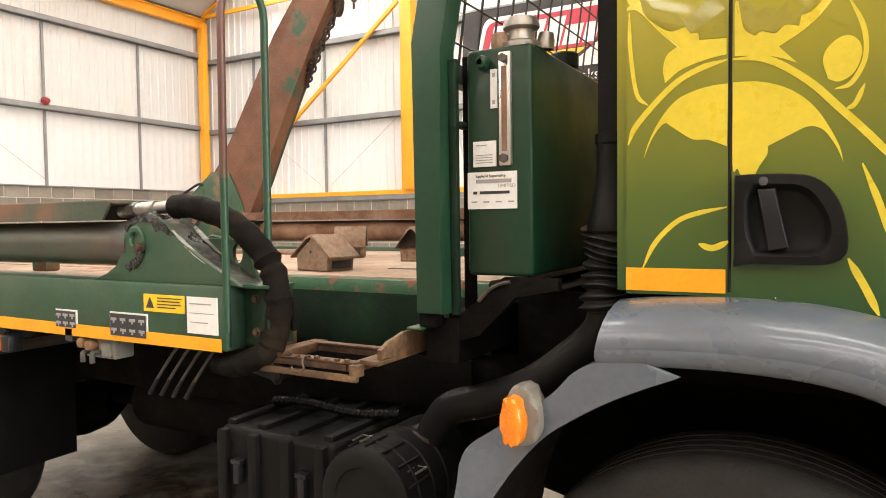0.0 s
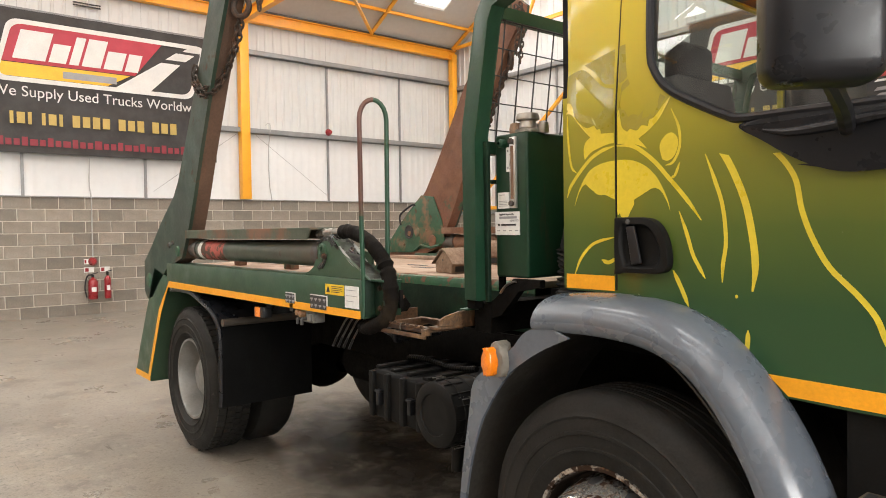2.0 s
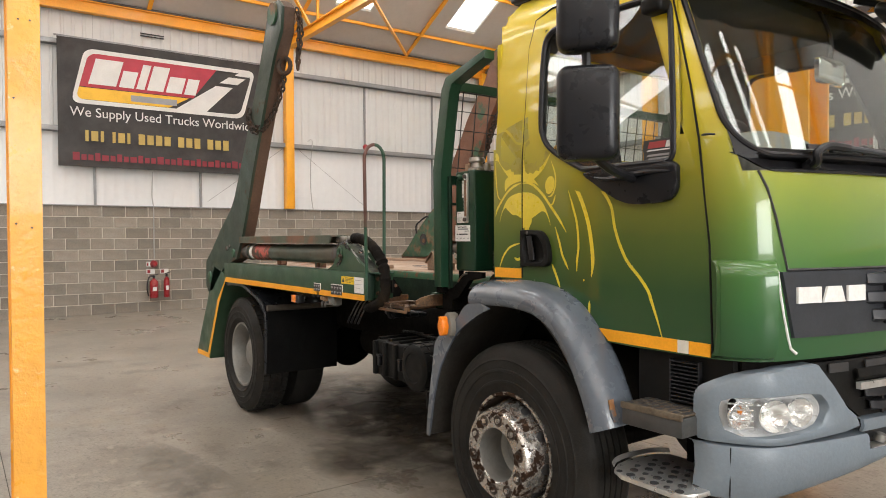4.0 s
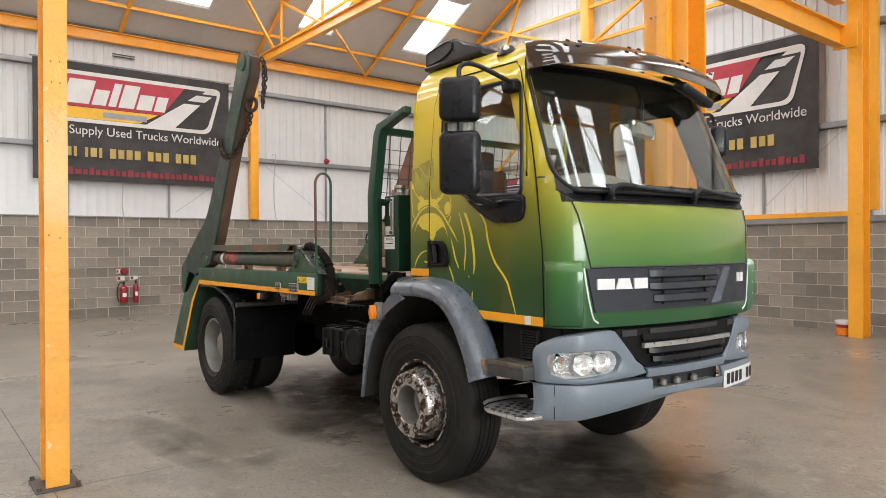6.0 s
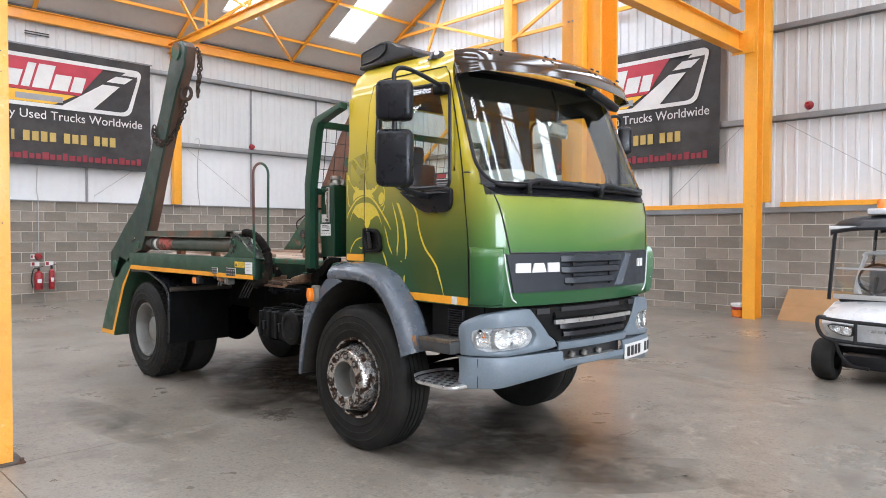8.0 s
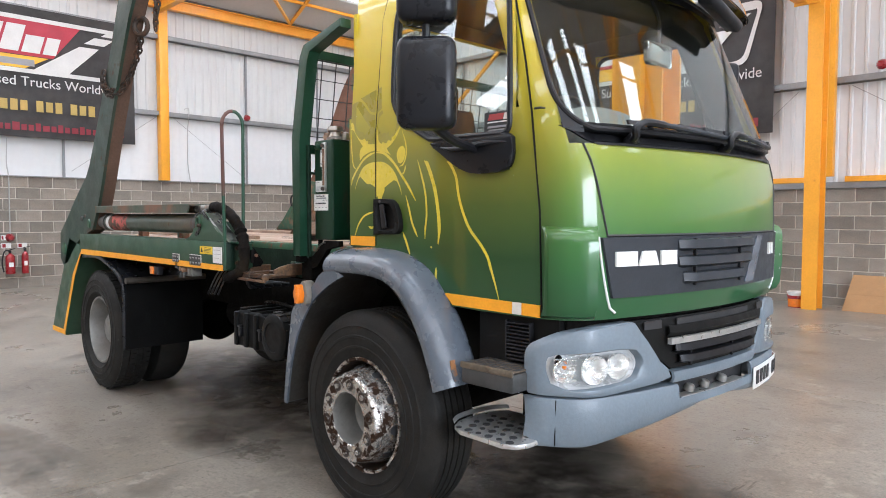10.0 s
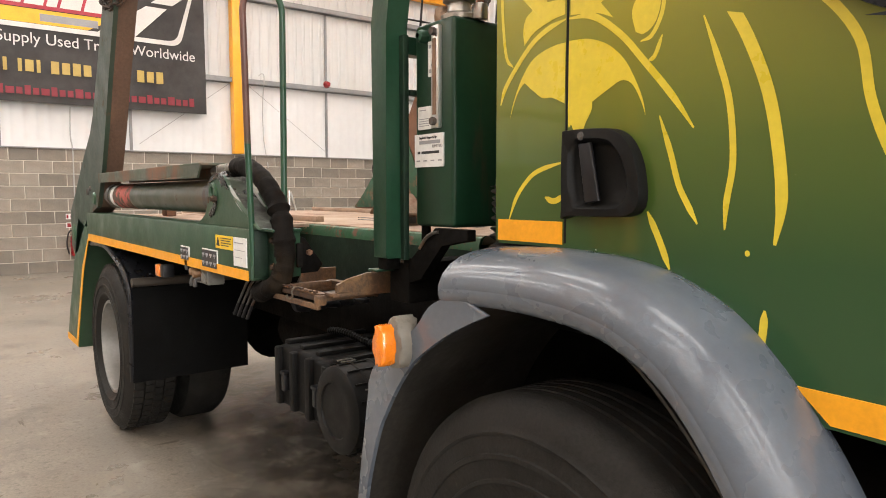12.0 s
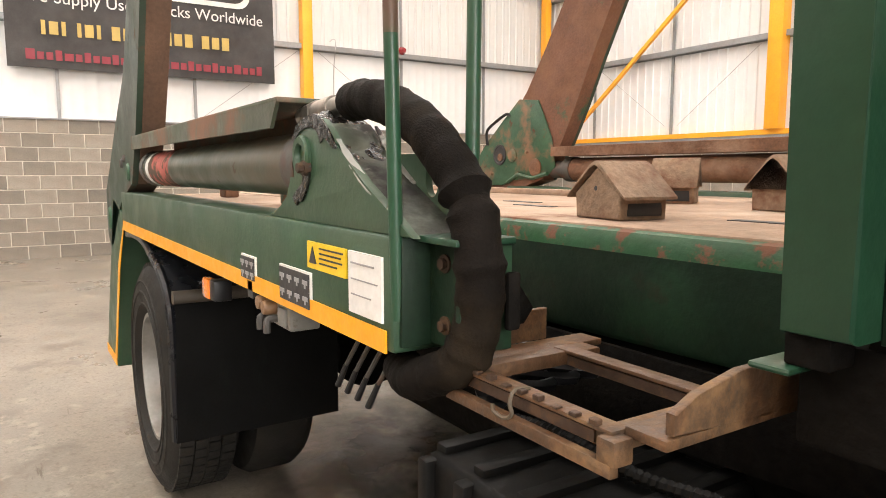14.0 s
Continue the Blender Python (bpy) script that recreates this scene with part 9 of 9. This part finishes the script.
    box(bm, WX + 0.0062, WX + 0.008, y - w * 0.4, y - w * 0.05, z - 0.035, z + 0.035)
    part("sign_symbol", bm, M["red"], s)


def call_point(x, y, z, ax, label):
    s = thing("alarm_sounder", (x, y, z), label, "alarm", "alarm sounders")
    bm = B()
    lathe(bm, [(0.0, 0.09), (0.045, 0.085), (0.06, 0.05), (0.075, 0.0)], (x, y, z), ax, 16)
    part("sounder_body", bm, M["red"], s)
    bm = B()
    lathe(bm, [(0.075, 0.012), (0.082, 0.0), (0.082, -0.02)], (x, y, z), ax, 16)
    part("sounder_base", bm, M["red"], s)


call_point(WX + 0.08, 8.02, 3.90, (1, 0, 0), "red alarm sounder on the grey wall rail")
call_point(-0.27, WY - 0.08, 3.86, (0, -1, 0), "red alarm sounder on the back wall rail")
call_point(WX + 0.02, 2.83, 1.02, (1, 0, 0), "red fire call point on the block wall")
cd_ = thing("conduit", (WX, 2.83, 0), "thin grey conduit clipped to the wall", "conduit", "conduits")
bm = B()
tube(bm, smooth_path([(WX + 0.02, 2.83, 1.08), (WX + 0.02, 2.83, 1.7), (WX + 0.02, 2.83, 2.25), (WX + 0.03, 2.80, 2.5), (WX + 0.06, 2.81, 3.0)], 5), 0.012, 6)
part("pipe", bm, M["pvc"], cd_)
cd_ = thing("conduit", (WX, 6.50, 0), "thin grey cable on the clad wall", "conduit", "conduits")
bm = B()
tube(bm, smooth_path([(WX + 0.07, 6.40, 3.92), (WX + 0.10, 6.46, 3.97), (WX + 0.09, 6.52, 3.9), (WX - 0.04, 6.53, 3.4), (WX - 0.04, 6.53, 2.7), (WX - 0.04, 6.58, 2.3), (WX + 0.02, 6.60, 2.0)], 5), 0.010, 6)
part("pipe", bm, M["pvc"], cd_)
# slack bracing wires on the walls
for p, q in (((WX - 0.02, 6.2, 3.72), (WX - 0.02, 8.0, 2.4)), ((WX - 0.02, 5.8, 3.72), (WX - 0.02, 4.0, 2.4)), ((-0.7, WY, 3.6), (1.3, WY, 2.3)), ((-1.5, WY, 3.6), (-2.9, WY, 2.3)), ((-7.6, WY, 3.6), (-9.3, WY, 2.3)), ((-9.6, WY, 2.3), (-11.4, WY, 3.6))):
    wv = thing("bracing_wire", p, "thin slack bracing wire across the cladding", "wire", "bracing wires")
    bm = B()
    tube(bm, [p, q], 0.005, 5)
    part("strand", bm, M["wire"], wv)
# small fittings on the upper cladding
ft = thing("clip_rail", (WX, 2.9, 5.9), "short dark fixing rail on the cladding", "fixing", "fixings")
bm = B()
box(bm, WX - 0.05, WX - 0.02, 2.62, 3.1, 5.90, 5.92)
box(bm, WX - 0.05, WX - 0.02, 2.62, 3.1, 5.95, 5.97)
part("fixing", bm, M["ink"], ft)
# orange bucket and cardboard by the wall column
TB = (-1.215, 11.27)
bk = thing("plastic_tub", (*TB, 0), "orange and white plastic tub with a red band beside the column", "tub")
for nm, prof, mt, lab in (("tub_body", [(0.001, 0.0), (0.120, 0.0), (0.138, 0.225), (0.146, 0.228), (0.147, 0.256), (0.135, 0.262), (0.128, 0.245), (0.001, 0.235)], "sticker", "white plastic tub"),
                          ("tub_label", [(0.1235, 0.02), (0.1305, 0.11), (0.1335, 0.145)], "amber", "orange label"),
                          ("tub_stripe", [(0.1337, 0.145), (0.137, 0.185), (0.139, 0.20)], "red", "red band"),
                          ("tub_foot_band", [(0.1225, 0.004), (0.1237, 0.02)], "red", "")):
    bm = B()
    lathe(bm, prof, (*TB, 0.0), (0, 0, 1), 24)
    part(nm, bm, M[mt], bk, lab)
bm = B()
tube(bm, smooth_path([(TB[0] - 0.13, TB[1] - 0.06, 0.235), (TB[0] - 0.07, TB[1] - 0.135, 0.18), (TB[0] + 0.04, TB[1] - 0.145, 0.165), (TB[0] + 0.13, TB[1] - 0.06, 0.235)], 5), 0.005, 6)
part("tub_handle", bm, M["red"], bk)
cbx = thing("cardboard_sheet", (-0.05, 11.6, 0), "brown cardboard sheet leaning on the block wall", "cardboard")
bm = B()
prism(bm, [(11.36, 0.002), (11.372, 0.0), (11.952, 0.525), (11.94, 0.53)], "x", -0.58, 0.55)
part("panel", bm, M["card"], cbx)
bm = B()
bm.faces.new([bm.verts.new(p) for p in ((0.10, 11.545, 0.19), (0.22, 11.545, 0.19), (0.215, 11.60, 0.27))])
bmesh.ops.solidify(bm, geom=bm.faces[:], thickness=0.004)
part("flap", bm, M["card"], cbx, "torn cardboard flap")
bm = B()
prism(bm, [(11.62, 0.243), (11.624, 0.24), (11.632, 0.247), (11.628, 0.25)], "x", -0.58, 0.5)
part("crease", bm, M["card"], cbx)
# aluminium stepladder at the far wall
ld = thing("stepladder", (-12.2, 6.5, 0), "aluminium stepladder standing by the block wall", "ladder")
for s in (-1, 1):
    bm = B()
    bar(bm, (-12.6, 6.6 + s * 0.22, 0), (-12.75, 6.75 + s * 0.14, 1.5), 0.03, 0.06)
    part("stile", bm, M["alu"], ld)
    bm = B()
    bar(bm, (-12.75, 7.15 + s * 0.2, 0), (-12.75, 6.78 + s * 0.14, 1.48), 0.025, 0.04)
    part("rear_stile", bm, M["alu"], ld)
for k in range(6):
    z = 0.23 + 0.23 * k
    t = z / 1.5
    bm = B()
    box(bm, -12.64 - 0.15 * t, -12.56 - 0.15 * t, 6.6 + 0.15 * t - 0.22 + 0.08 * t, 6.6 + 0.15 * t + 0.22 - 0.08 * t, z - 0.012, z + 0.012, 0.003)
    part("tread", bm, M["alu"], ld)
# high-bay lamp that hangs from the truss
hb = thing("high_bay_lamp", (-6.2, 7.2, 6.3), "white box lamp hung from the roof, unlit", "lamp")
bm = B()
box(bm, -6.55, -5.95, 7.0, 7.45, 6.22, 6.38, 0.01)
part("lamp_box", bm, M["white_trim"], hb)
bm = B()
for x, y in ((-6.45, 7.1), (-6.05, 7.35)):
    cyl(bm, (x, y, 6.38), (x, y, roof_z(x) - 0.02), 0.008, 6)
part("hanger", bm, M["girt"], hb)

# ---- electric golf cart ----
cart = thing("golf_cart", (2.25, 7.3, 0), "white electric golf cart with roof and clear windscreen", "golf cart")
CX, CF = 2.22, 6.48             # centre line and front axle; it faces -y


def cbm(*boxes):
    bm = B()
    for bx in boxes:
        box(bm, *bx)
    return bm


def cart_wheel(x, y):
    s = -1 if x < CX else 1
    bm = B()
    lathe(bm, [(0.12, 0.0), (0.18, -0.012), (0.205, 0.01), (0.215, 0.04), (0.215, 0.15), (0.205, 0.18), (0.17, 0.20), (0.12, 0.19)], (x - s * 0.0, y, 0.215), (-s, 0, 0), 28, True)
    w = part("tyre", bm, M["tyre"], cart)
    bm = B()
    lathe(bm, [(0.122, 0.02), (0.11, 0.05), (0.04, 0.045), (0.03, 0.02), (0.0, 0.02)], (x, y, 0.215), (-s, 0, 0), 20)
    part("hub", bm, M["cart_white"], w)


for y in (CF, CF + 1.67):
    cart_wheel(CX - 0.68, y)
    cart_wheel(CX + 0.68, y)
bm = B()
rowsc = []
for t, z, yf, wd in ((0, 0.40, 6.34, 0.50), (1, 0.50, 6.28, 0.58), (2, 0.62, 6.27, 0.62), (3, 0.72, 6.33, 0.62), (4, 0.82, 6.55, 0.58), (5, 0.86, 6.85, 0.55)):
    rowsc.append([(CX + wd * u, yf + 0.10 * u * u + 0.03 * (abs(u) > 0.95), z - 0.02 * u * u) for u in [-1 + 2 * k / 14 for k in range(15)]])
sheet(bm, rowsc, (0, 0.03, -0.01))
part("front_cowl", bm, M["cart_white"], cart, "white moulded front cowl")
part("floor_pan", cbm((CX - 0.55, CX + 0.55, 6.55, 8.6, 0.28, 0.36, 0.02)), M["black"], cart)
part("underside", cbm((CX - 0.42, CX + 0.42, 6.34, 8.5, 0.16, 0.30, 0.03)), M["black"], cart)
part("rear_body", cbm((CX - 0.58, CX + 0.58, 7.6, 8.75, 0.36, 0.74, 0.05)), M["cart_white"], cart)
for s in (-1, 1):
    hx = CX + s * 0.40
    lens = [(hx + s * a, z) for a, z in ((0.125, 0.590), (0.10, 0.612), (0.0, 0.612), (-0.10, 0.598), (-0.118, 0.57), (-0.11, 0.505), (-0.06, 0.497), (0.02, 0.515), (0.09, 0.548))]
    bm = B()
    prism(bm, [(v.x, v.y) for v in outline(lens, 3)], "y", 6.245, 6.33, 0.008, 2)
    hl_ = part("headlamp", bm, M["ink"], cart, "almond headlamp in a dark surround")
    bm = B()
    prism(bm, [(v.x, v.y) for v in outline([(hx + (x - hx) * 0.86, 0.556 + (z - 0.556) * 0.80) for x, z in lens], 3)], "y", 6.238, 6.2455, 0.003, 2)
    part("reflector", bm, M["chrome"], hl_)
    for a, z, r in ((0.03, 0.565, 0.026), (-0.055, 0.553, 0.032)):
        bm = B()
        lathe(bm, [(0.0, -0.006), (r * 0.4, -0.002), (r * 0.45, 0.004), (r * 0.85, -0.004), (r, 0.003)], (hx + s * a, 6.2355, z), (0, 1, 0), 16)
        part("bulb", bm, M["chrome_trim"], hl_)
    bm = B()
    tube(bm, smooth_path([(CX + s * 0.59, 6.52, 0.84), (CX + s * 0.572, 6.55, 1.18), (CX + s * 0.555, 6.58, 1.52), (CX + s * 0.54, 6.61, 1.575), (CX + s * 0.50, 6.65, 1.60)], 4), 0.02, 7)
    part("roof_post", bm, M["black"], cart)
    bm = B()
    tube(bm, [(CX + s * 0.56, 8.0, 0.8), (CX + s * 0.56, 8.3, 1.72)], 0.02, 7)
    part("roof_post", bm, M["black"], cart)
    bm = B()
    tube(bm, smooth_path([(CX + s * 0.30, 8.02, 0.90), (CX + s * 0.55, 7.95, 0.92), (CX + s * 0.58, 7.55, 0.98), (CX + s * 0.52, 7.45, 0.80)], 4), 0.022, 7)
    part("arm_rail", bm, M["cart_white"], cart)
bm = B()
tube(bm, smooth_path([(CX - 0.60, 6.42, 0.66), (CX - 0.615, 6.28, 0.672), (CX - 0.62, 6.25, 0.62), (CX - 0.605, 6.245, 0.545), (CX - 0.55, 6.235, 0.475), (CX - 0.42, 6.22, 0.45), (CX, 6.20, 0.44), (CX + 0.42, 6.22, 0.45), (CX + 0.55, 6.235, 0.475), (CX + 0.605, 6.245, 0.545), (CX + 0.62, 6.25, 0.62), (CX + 0.615, 6.28, 0.672), (CX + 0.60, 6.42, 0.66)], 5), 0.020, 8)
part("brush_bar", bm, M["black"], cart, "black tubular brush bar")
bm = B()
tube(bm, smooth_path([(CX - 0.615, 6.265, 0.672), (CX - 0.4, 6.225, 0.655), (CX, 6.21, 0.645), (CX + 0.4, 6.225, 0.655), (CX + 0.615, 6.265, 0.672)], 5), 0.019, 8)
part("brush_bar", bm, M["black"], cart)
for x in (-0.26, 0.26):
    bm = B()
    tube(bm, smooth_path([(CX + x, 6.215, 0.648), (CX + x, 6.205, 0.44)], 2), 0.018, 7)
    part("brush_upright", bm, M["black"], cart)
    bm = B()
    tube(bm, smooth_path([(CX + x * 1.7, 6.225, 0.45), (CX + x * 1.55, 6.26, 0.30), (CX + x * 1.2, 6.30, 0.20), (CX + x * 0.6, 6.30, 0.185)], 4), 0.017, 7)
    part("brush_leg", bm, M["black"], cart)
bm = B()
for k in range(5):
    box(bm, CX - 0.13 + 0.055 * k, CX - 0.09 + 0.055 * k, 6.252, 6.262, 0.555, 0.585, 0.002)
part("emblem_blocks", bm, M["cart_silver"], cart)
bm = B()
prism(bm, [(6.50, 0.86), (6.51, 0.86), (6.70, 1.56), (6.69, 1.56)], "x", CX - 0.54, CX + 0.54)
o = part("windscreen", bm, M["lens"], cart)
o.visible_shadow = False
bm = B()
bar(bm, (CX - 0.54, 6.585, 1.17), (CX + 0.54, 6.585, 1.17), 0.02, 0.02)
part("screen_hinge", bm, M["pvc"], cart)
bm = B()
box(bm, CX - 0.54, CX + 0.54, 6.488, 6.498, 0.855, 0.905, 0.002)
part("screen_foot", bm, M["pvc"], cart, "cloudy bottom edge of the acrylic screen")
bm = B()
tube(bm, smooth_path([(1.59, 7.70, 0.78), (1.585, 7.70, 0.90), (1.63, 7.72, 1.12), (1.67, 7.74, 1.25), (1.75, 7.75, 1.31), (2.69, 7.75, 1.31), (2.77, 7.74, 1.25), (2.81, 7.72, 1.12), (2.855, 7.70, 0.90), (2.85, 7.70, 0.78)], 4), 0.024, 8)
part("seat_frame", bm, M["cart_white"], cart, "white arched seat frame")
bm = B()
rw = []
for yv, z in ((6.50, 1.60), (6.56, 1.66), (6.9, 1.735), (7.5, 1.76), (8.2, 1.735), (8.5, 1.68), (8.52, 1.62)):
    rw.append([(CX + 0.575 * u, yv, z - 0.05 * u ** 4) for u in [-1 + 2 * k / 12 for k in range(13)]])
sheet(bm, rw, (0, 0, -0.03))
part("roof", bm, M["black"], cart, "black cart roof with a white edge")
bm = B()
tube(bm, [(CX - 0.575, 8.5, 1.605), (CX - 0.575, 6.52, 1.60), (CX + 0.575, 6.52, 1.60), (CX + 0.575, 8.5, 1.605)], 0.022, 6)
part("roof_edge", bm, M["cart_white"], cart)
for x in (-0.28, 0.28):
    part("seat", cbm((CX + x - 0.25, CX + x + 0.25, 7.5, 7.98, 0.74, 0.86, 0.04)), M["cart_seat"], cart)
    part("backrest", cbm((CX + x - 0.25, CX + x + 0.25, 7.80, 7.90, 0.84, 1.15, 0.04)), M["cart_seat"], cart)
bm = B()
ring = [Vector((CX - 0.28 + 0.17 * math.cos(u), 7.08 + 0.06 * math.sin(u), 1.05 + 0.15 * math.sin(u))) for u in [6.2832 * k / 24 for k in range(24)]]
tube(bm, ring, 0.014, 7, True)
cyl(bm, (CX - 0.28, 7.08, 1.05), (CX - 0.28, 6.85, 0.80), 0.025, 8)
part("steering_wheel", bm, M["black"], cart)
part("dashboard", cbm((CX - 0.54, CX + 0.54, 6.66, 6.85, 0.80, 0.89, 0.03)), M["black"], cart)
part("beacon_box", cbm((CX - 0.30, CX - 0.06, 6.75, 6.95, 1.74, 1.80, 0.01)), M["cart_white"], cart)
bm = B()
lathe(bm, [(0.0, 0.10), (0.045, 0.095), (0.055, 0.07), (0.055, 0.0)], (CX - 0.18, 6.85, 1.80), (0, 0, 1), 14)
part("beacon", bm, M["amber"], cart, "orange beacon")


# ---- marks on the floor ----
def splash(name, cx, cy, r, mat, label, seed, n=9, stretch=1.0):
    rnd = random.Random(seed)
    st = thing(name, (cx, cy, 0), label, "floor mark", "floor marks")
    for k in range(n):
        a, d = rnd.random() * 6.28, r * rnd.random()
        x, y, rr = cx + d * math.cos(a) * stretch, cy + d * math.sin(a), r * (0.06 + 0.20 * rnd.random() * (1 - d / r))
        m = 22
        pts = [(x + rr * (0.7 + 0.5 * rnd.random()) * math.cos(6.2832 * j / m) * stretch, y + rr * (0.5 + 0.4 * rnd.random()) * math.sin(6.2832 * j / m)) for j in range(m)]
        bm = B()
        bm.faces.new([bm.verts.new((px, py, 0.0035 + 0.0004 * k)) for px, py in pts])
        part("blot", bm, mat, st, smooth=False)


splash("oil_stain", 0.02, 2.45, 0.26, M["stain"], "dark oil drips on the concrete", 3, 13, 0.5)
splash("oil_stain", 0.647, 1.461, 0.035, M["stain"], "small dark spot on the concrete", 14, 2)
splash("oil_stain", 1.17, 2.46, 0.06, M["stain"], "small dark chips on the concrete", 15, 4)
splash("oil_stain", 1.93, 2.6, 0.10, M["stain"], "dark oil spot on the concrete", 5, 3, 0.6)
splash("oil_stain", -1.0, 1.15, 0.05, M["stain"], "small dark spot on the concrete", 6, 3)
splash("oil_stain", 2.3, 1.55, 0.04, M["stain"], "small dark spot on the concrete", 12, 2)
splash("pale_spill", 0.10, 9.90, 0.36, M["scuff"], "dried pale spill on the concrete", 8, 18, 1.3)
splash("pale_spill", 0.40, 8.75, 0.34, M["scuff"], "dried pale flecks on the concrete", 18, 10, 0.8)
splash("pale_spill", -2.6, 11.3, 0.28, M["scuff"], "dried pale streak by the wall", 9, 7, 1.8)


# ---- old oil and tyre stains soaked into the concrete; those under the lorry also carry its shade ----
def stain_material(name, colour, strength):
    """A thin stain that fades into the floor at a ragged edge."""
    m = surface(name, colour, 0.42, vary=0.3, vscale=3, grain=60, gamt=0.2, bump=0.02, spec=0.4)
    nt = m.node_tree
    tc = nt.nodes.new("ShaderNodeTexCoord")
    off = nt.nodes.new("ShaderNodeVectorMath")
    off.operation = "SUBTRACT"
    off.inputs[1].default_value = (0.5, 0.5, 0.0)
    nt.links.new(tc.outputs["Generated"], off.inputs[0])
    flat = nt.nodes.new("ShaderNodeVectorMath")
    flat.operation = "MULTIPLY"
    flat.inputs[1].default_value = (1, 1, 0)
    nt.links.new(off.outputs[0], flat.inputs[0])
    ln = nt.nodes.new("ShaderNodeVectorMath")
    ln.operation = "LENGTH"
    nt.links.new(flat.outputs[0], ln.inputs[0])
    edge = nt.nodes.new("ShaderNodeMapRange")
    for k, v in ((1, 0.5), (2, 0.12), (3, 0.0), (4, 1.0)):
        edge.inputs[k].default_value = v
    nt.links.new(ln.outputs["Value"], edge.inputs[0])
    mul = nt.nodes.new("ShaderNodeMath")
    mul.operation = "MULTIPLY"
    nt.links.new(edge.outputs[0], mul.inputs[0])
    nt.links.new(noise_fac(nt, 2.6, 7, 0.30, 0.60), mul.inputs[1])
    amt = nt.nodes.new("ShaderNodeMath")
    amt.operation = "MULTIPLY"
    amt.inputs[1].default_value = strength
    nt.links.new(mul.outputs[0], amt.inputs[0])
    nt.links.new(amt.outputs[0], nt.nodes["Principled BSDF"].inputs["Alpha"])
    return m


# Oil brown that also carries the lorry's shade on the floor.
M["oil_and_shade"] = stain_material("oil_and_shade", (0.058, 0.048, 0.038), 0.85)
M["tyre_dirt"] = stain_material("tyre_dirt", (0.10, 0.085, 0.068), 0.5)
for layer, (cx, cy, rx, ry, turn, mt) in enumerate(((-1.25, 2.35, 1.25, 0.85, 0.1, "oil_and_shade"), (-2.6, 2.5, 0.9, 0.8, 0.6, "oil_and_shade"), (-1.6, 1.55, 0.7, 0.35, 0.15, "oil_and_shade"), (0.75, 2.45, 1.25, 0.75, 0.35, "oil_and_shade"), (0.45, 1.80, 0.75, 0.32, 0.2, "oil_and_shade"), (1.65, 2.35, 0.9, 0.32, 0.9, "tyre_dirt"), (-0.4, 2.6, 1.2, 0.9, 0.2, "oil_and_shade"), (-3.2, 2.5, 1.7, 0.85, 0.0, "oil_and_shade"), (-2.3, 2.1, 1.1, 0.55, 0.1, "oil_and_shade"),
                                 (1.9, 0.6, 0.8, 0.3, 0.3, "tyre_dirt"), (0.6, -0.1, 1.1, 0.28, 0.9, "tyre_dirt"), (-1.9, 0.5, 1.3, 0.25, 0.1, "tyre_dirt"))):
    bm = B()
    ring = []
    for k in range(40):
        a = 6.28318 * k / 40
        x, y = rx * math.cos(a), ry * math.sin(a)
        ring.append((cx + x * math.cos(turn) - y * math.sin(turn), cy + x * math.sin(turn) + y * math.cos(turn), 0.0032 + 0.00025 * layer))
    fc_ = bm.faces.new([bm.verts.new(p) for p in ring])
    part("oil_stain", bm, M[mt], floor, "dark brown floor patch, soaked dirt with painted shade", smooth=False)


# ---- concrete blocks of the two seen walls ----
def block_mesh(name, L, H, D, mat):
    bm = B()
    box(bm, -L / 2, L / 2, 0, D, -H / 2, H / 2)
    fr = [e for e in bm.edges if all(abs(v.co.y) < 1e-6 for v in e.verts)]
    bmesh.ops.bevel(bm, geom=fr, offset=0.004, segments=1, affect="EDGES")
    return mesh_of(name, bm, mat, smooth=False)


BL, BH, MJ = 0.435, 0.211, 0.015


def lay_blocks(parent, start, stop, top, place, near):
    """Running bond from the top course down; near(a) says which blocks are parts of their own."""
    full = block_mesh("block", BL, BH, 0.05, M["block"])
    loc = Vector(parent.location)
    rest, course, z = B(), 0, top - BH / 2
    rnd = random.Random(4)
    while z > -BH / 2:
        a = start - (course % 2) * (BL + MJ) / 2
        while a < stop:
            d = rnd.uniform(-0.0015, 0.0015)
            if near(a):
                ob = new("block", full)
                ob.parent = parent
                ob.matrix_parent_inverse = Matrix.Translation(-loc)
                ob.matrix_basis = place(a, d, z)
            else:
                m = place(a, d, z)
                q = [rest.verts.new(m @ Vector((sx * BL / 2, 0, sz * BH / 2))) for sx, sz in ((-1, -1), (1, -1), (1, 1), (-1, 1))]
                rest.faces.new(q)
            a += BL + MJ
        z -= BH + MJ
        course += 1
    if rest.verts:
        o = part("block_field", rest, M["block_far"], parent, smooth=False, recalc=False)
        tagged(o, kind="stuff")


lay_blocks(wall_left, EY + 0.2, WY, LTOP - 0.008, lambda a, d, z: Matrix.Translation((WX + 0.001 + d, a, z)) @ Matrix.Rotation(radians(90), 4, "Z"), lambda a: -0.4 < a < 11.8)
lay_blocks(wall_back, WX + 0.2, EX, BTOP - 0.10, lambda a, d, z: Matrix.Translation((a, WY - 0.001 - d, z)), lambda a: -6.5 < a < 6.0)
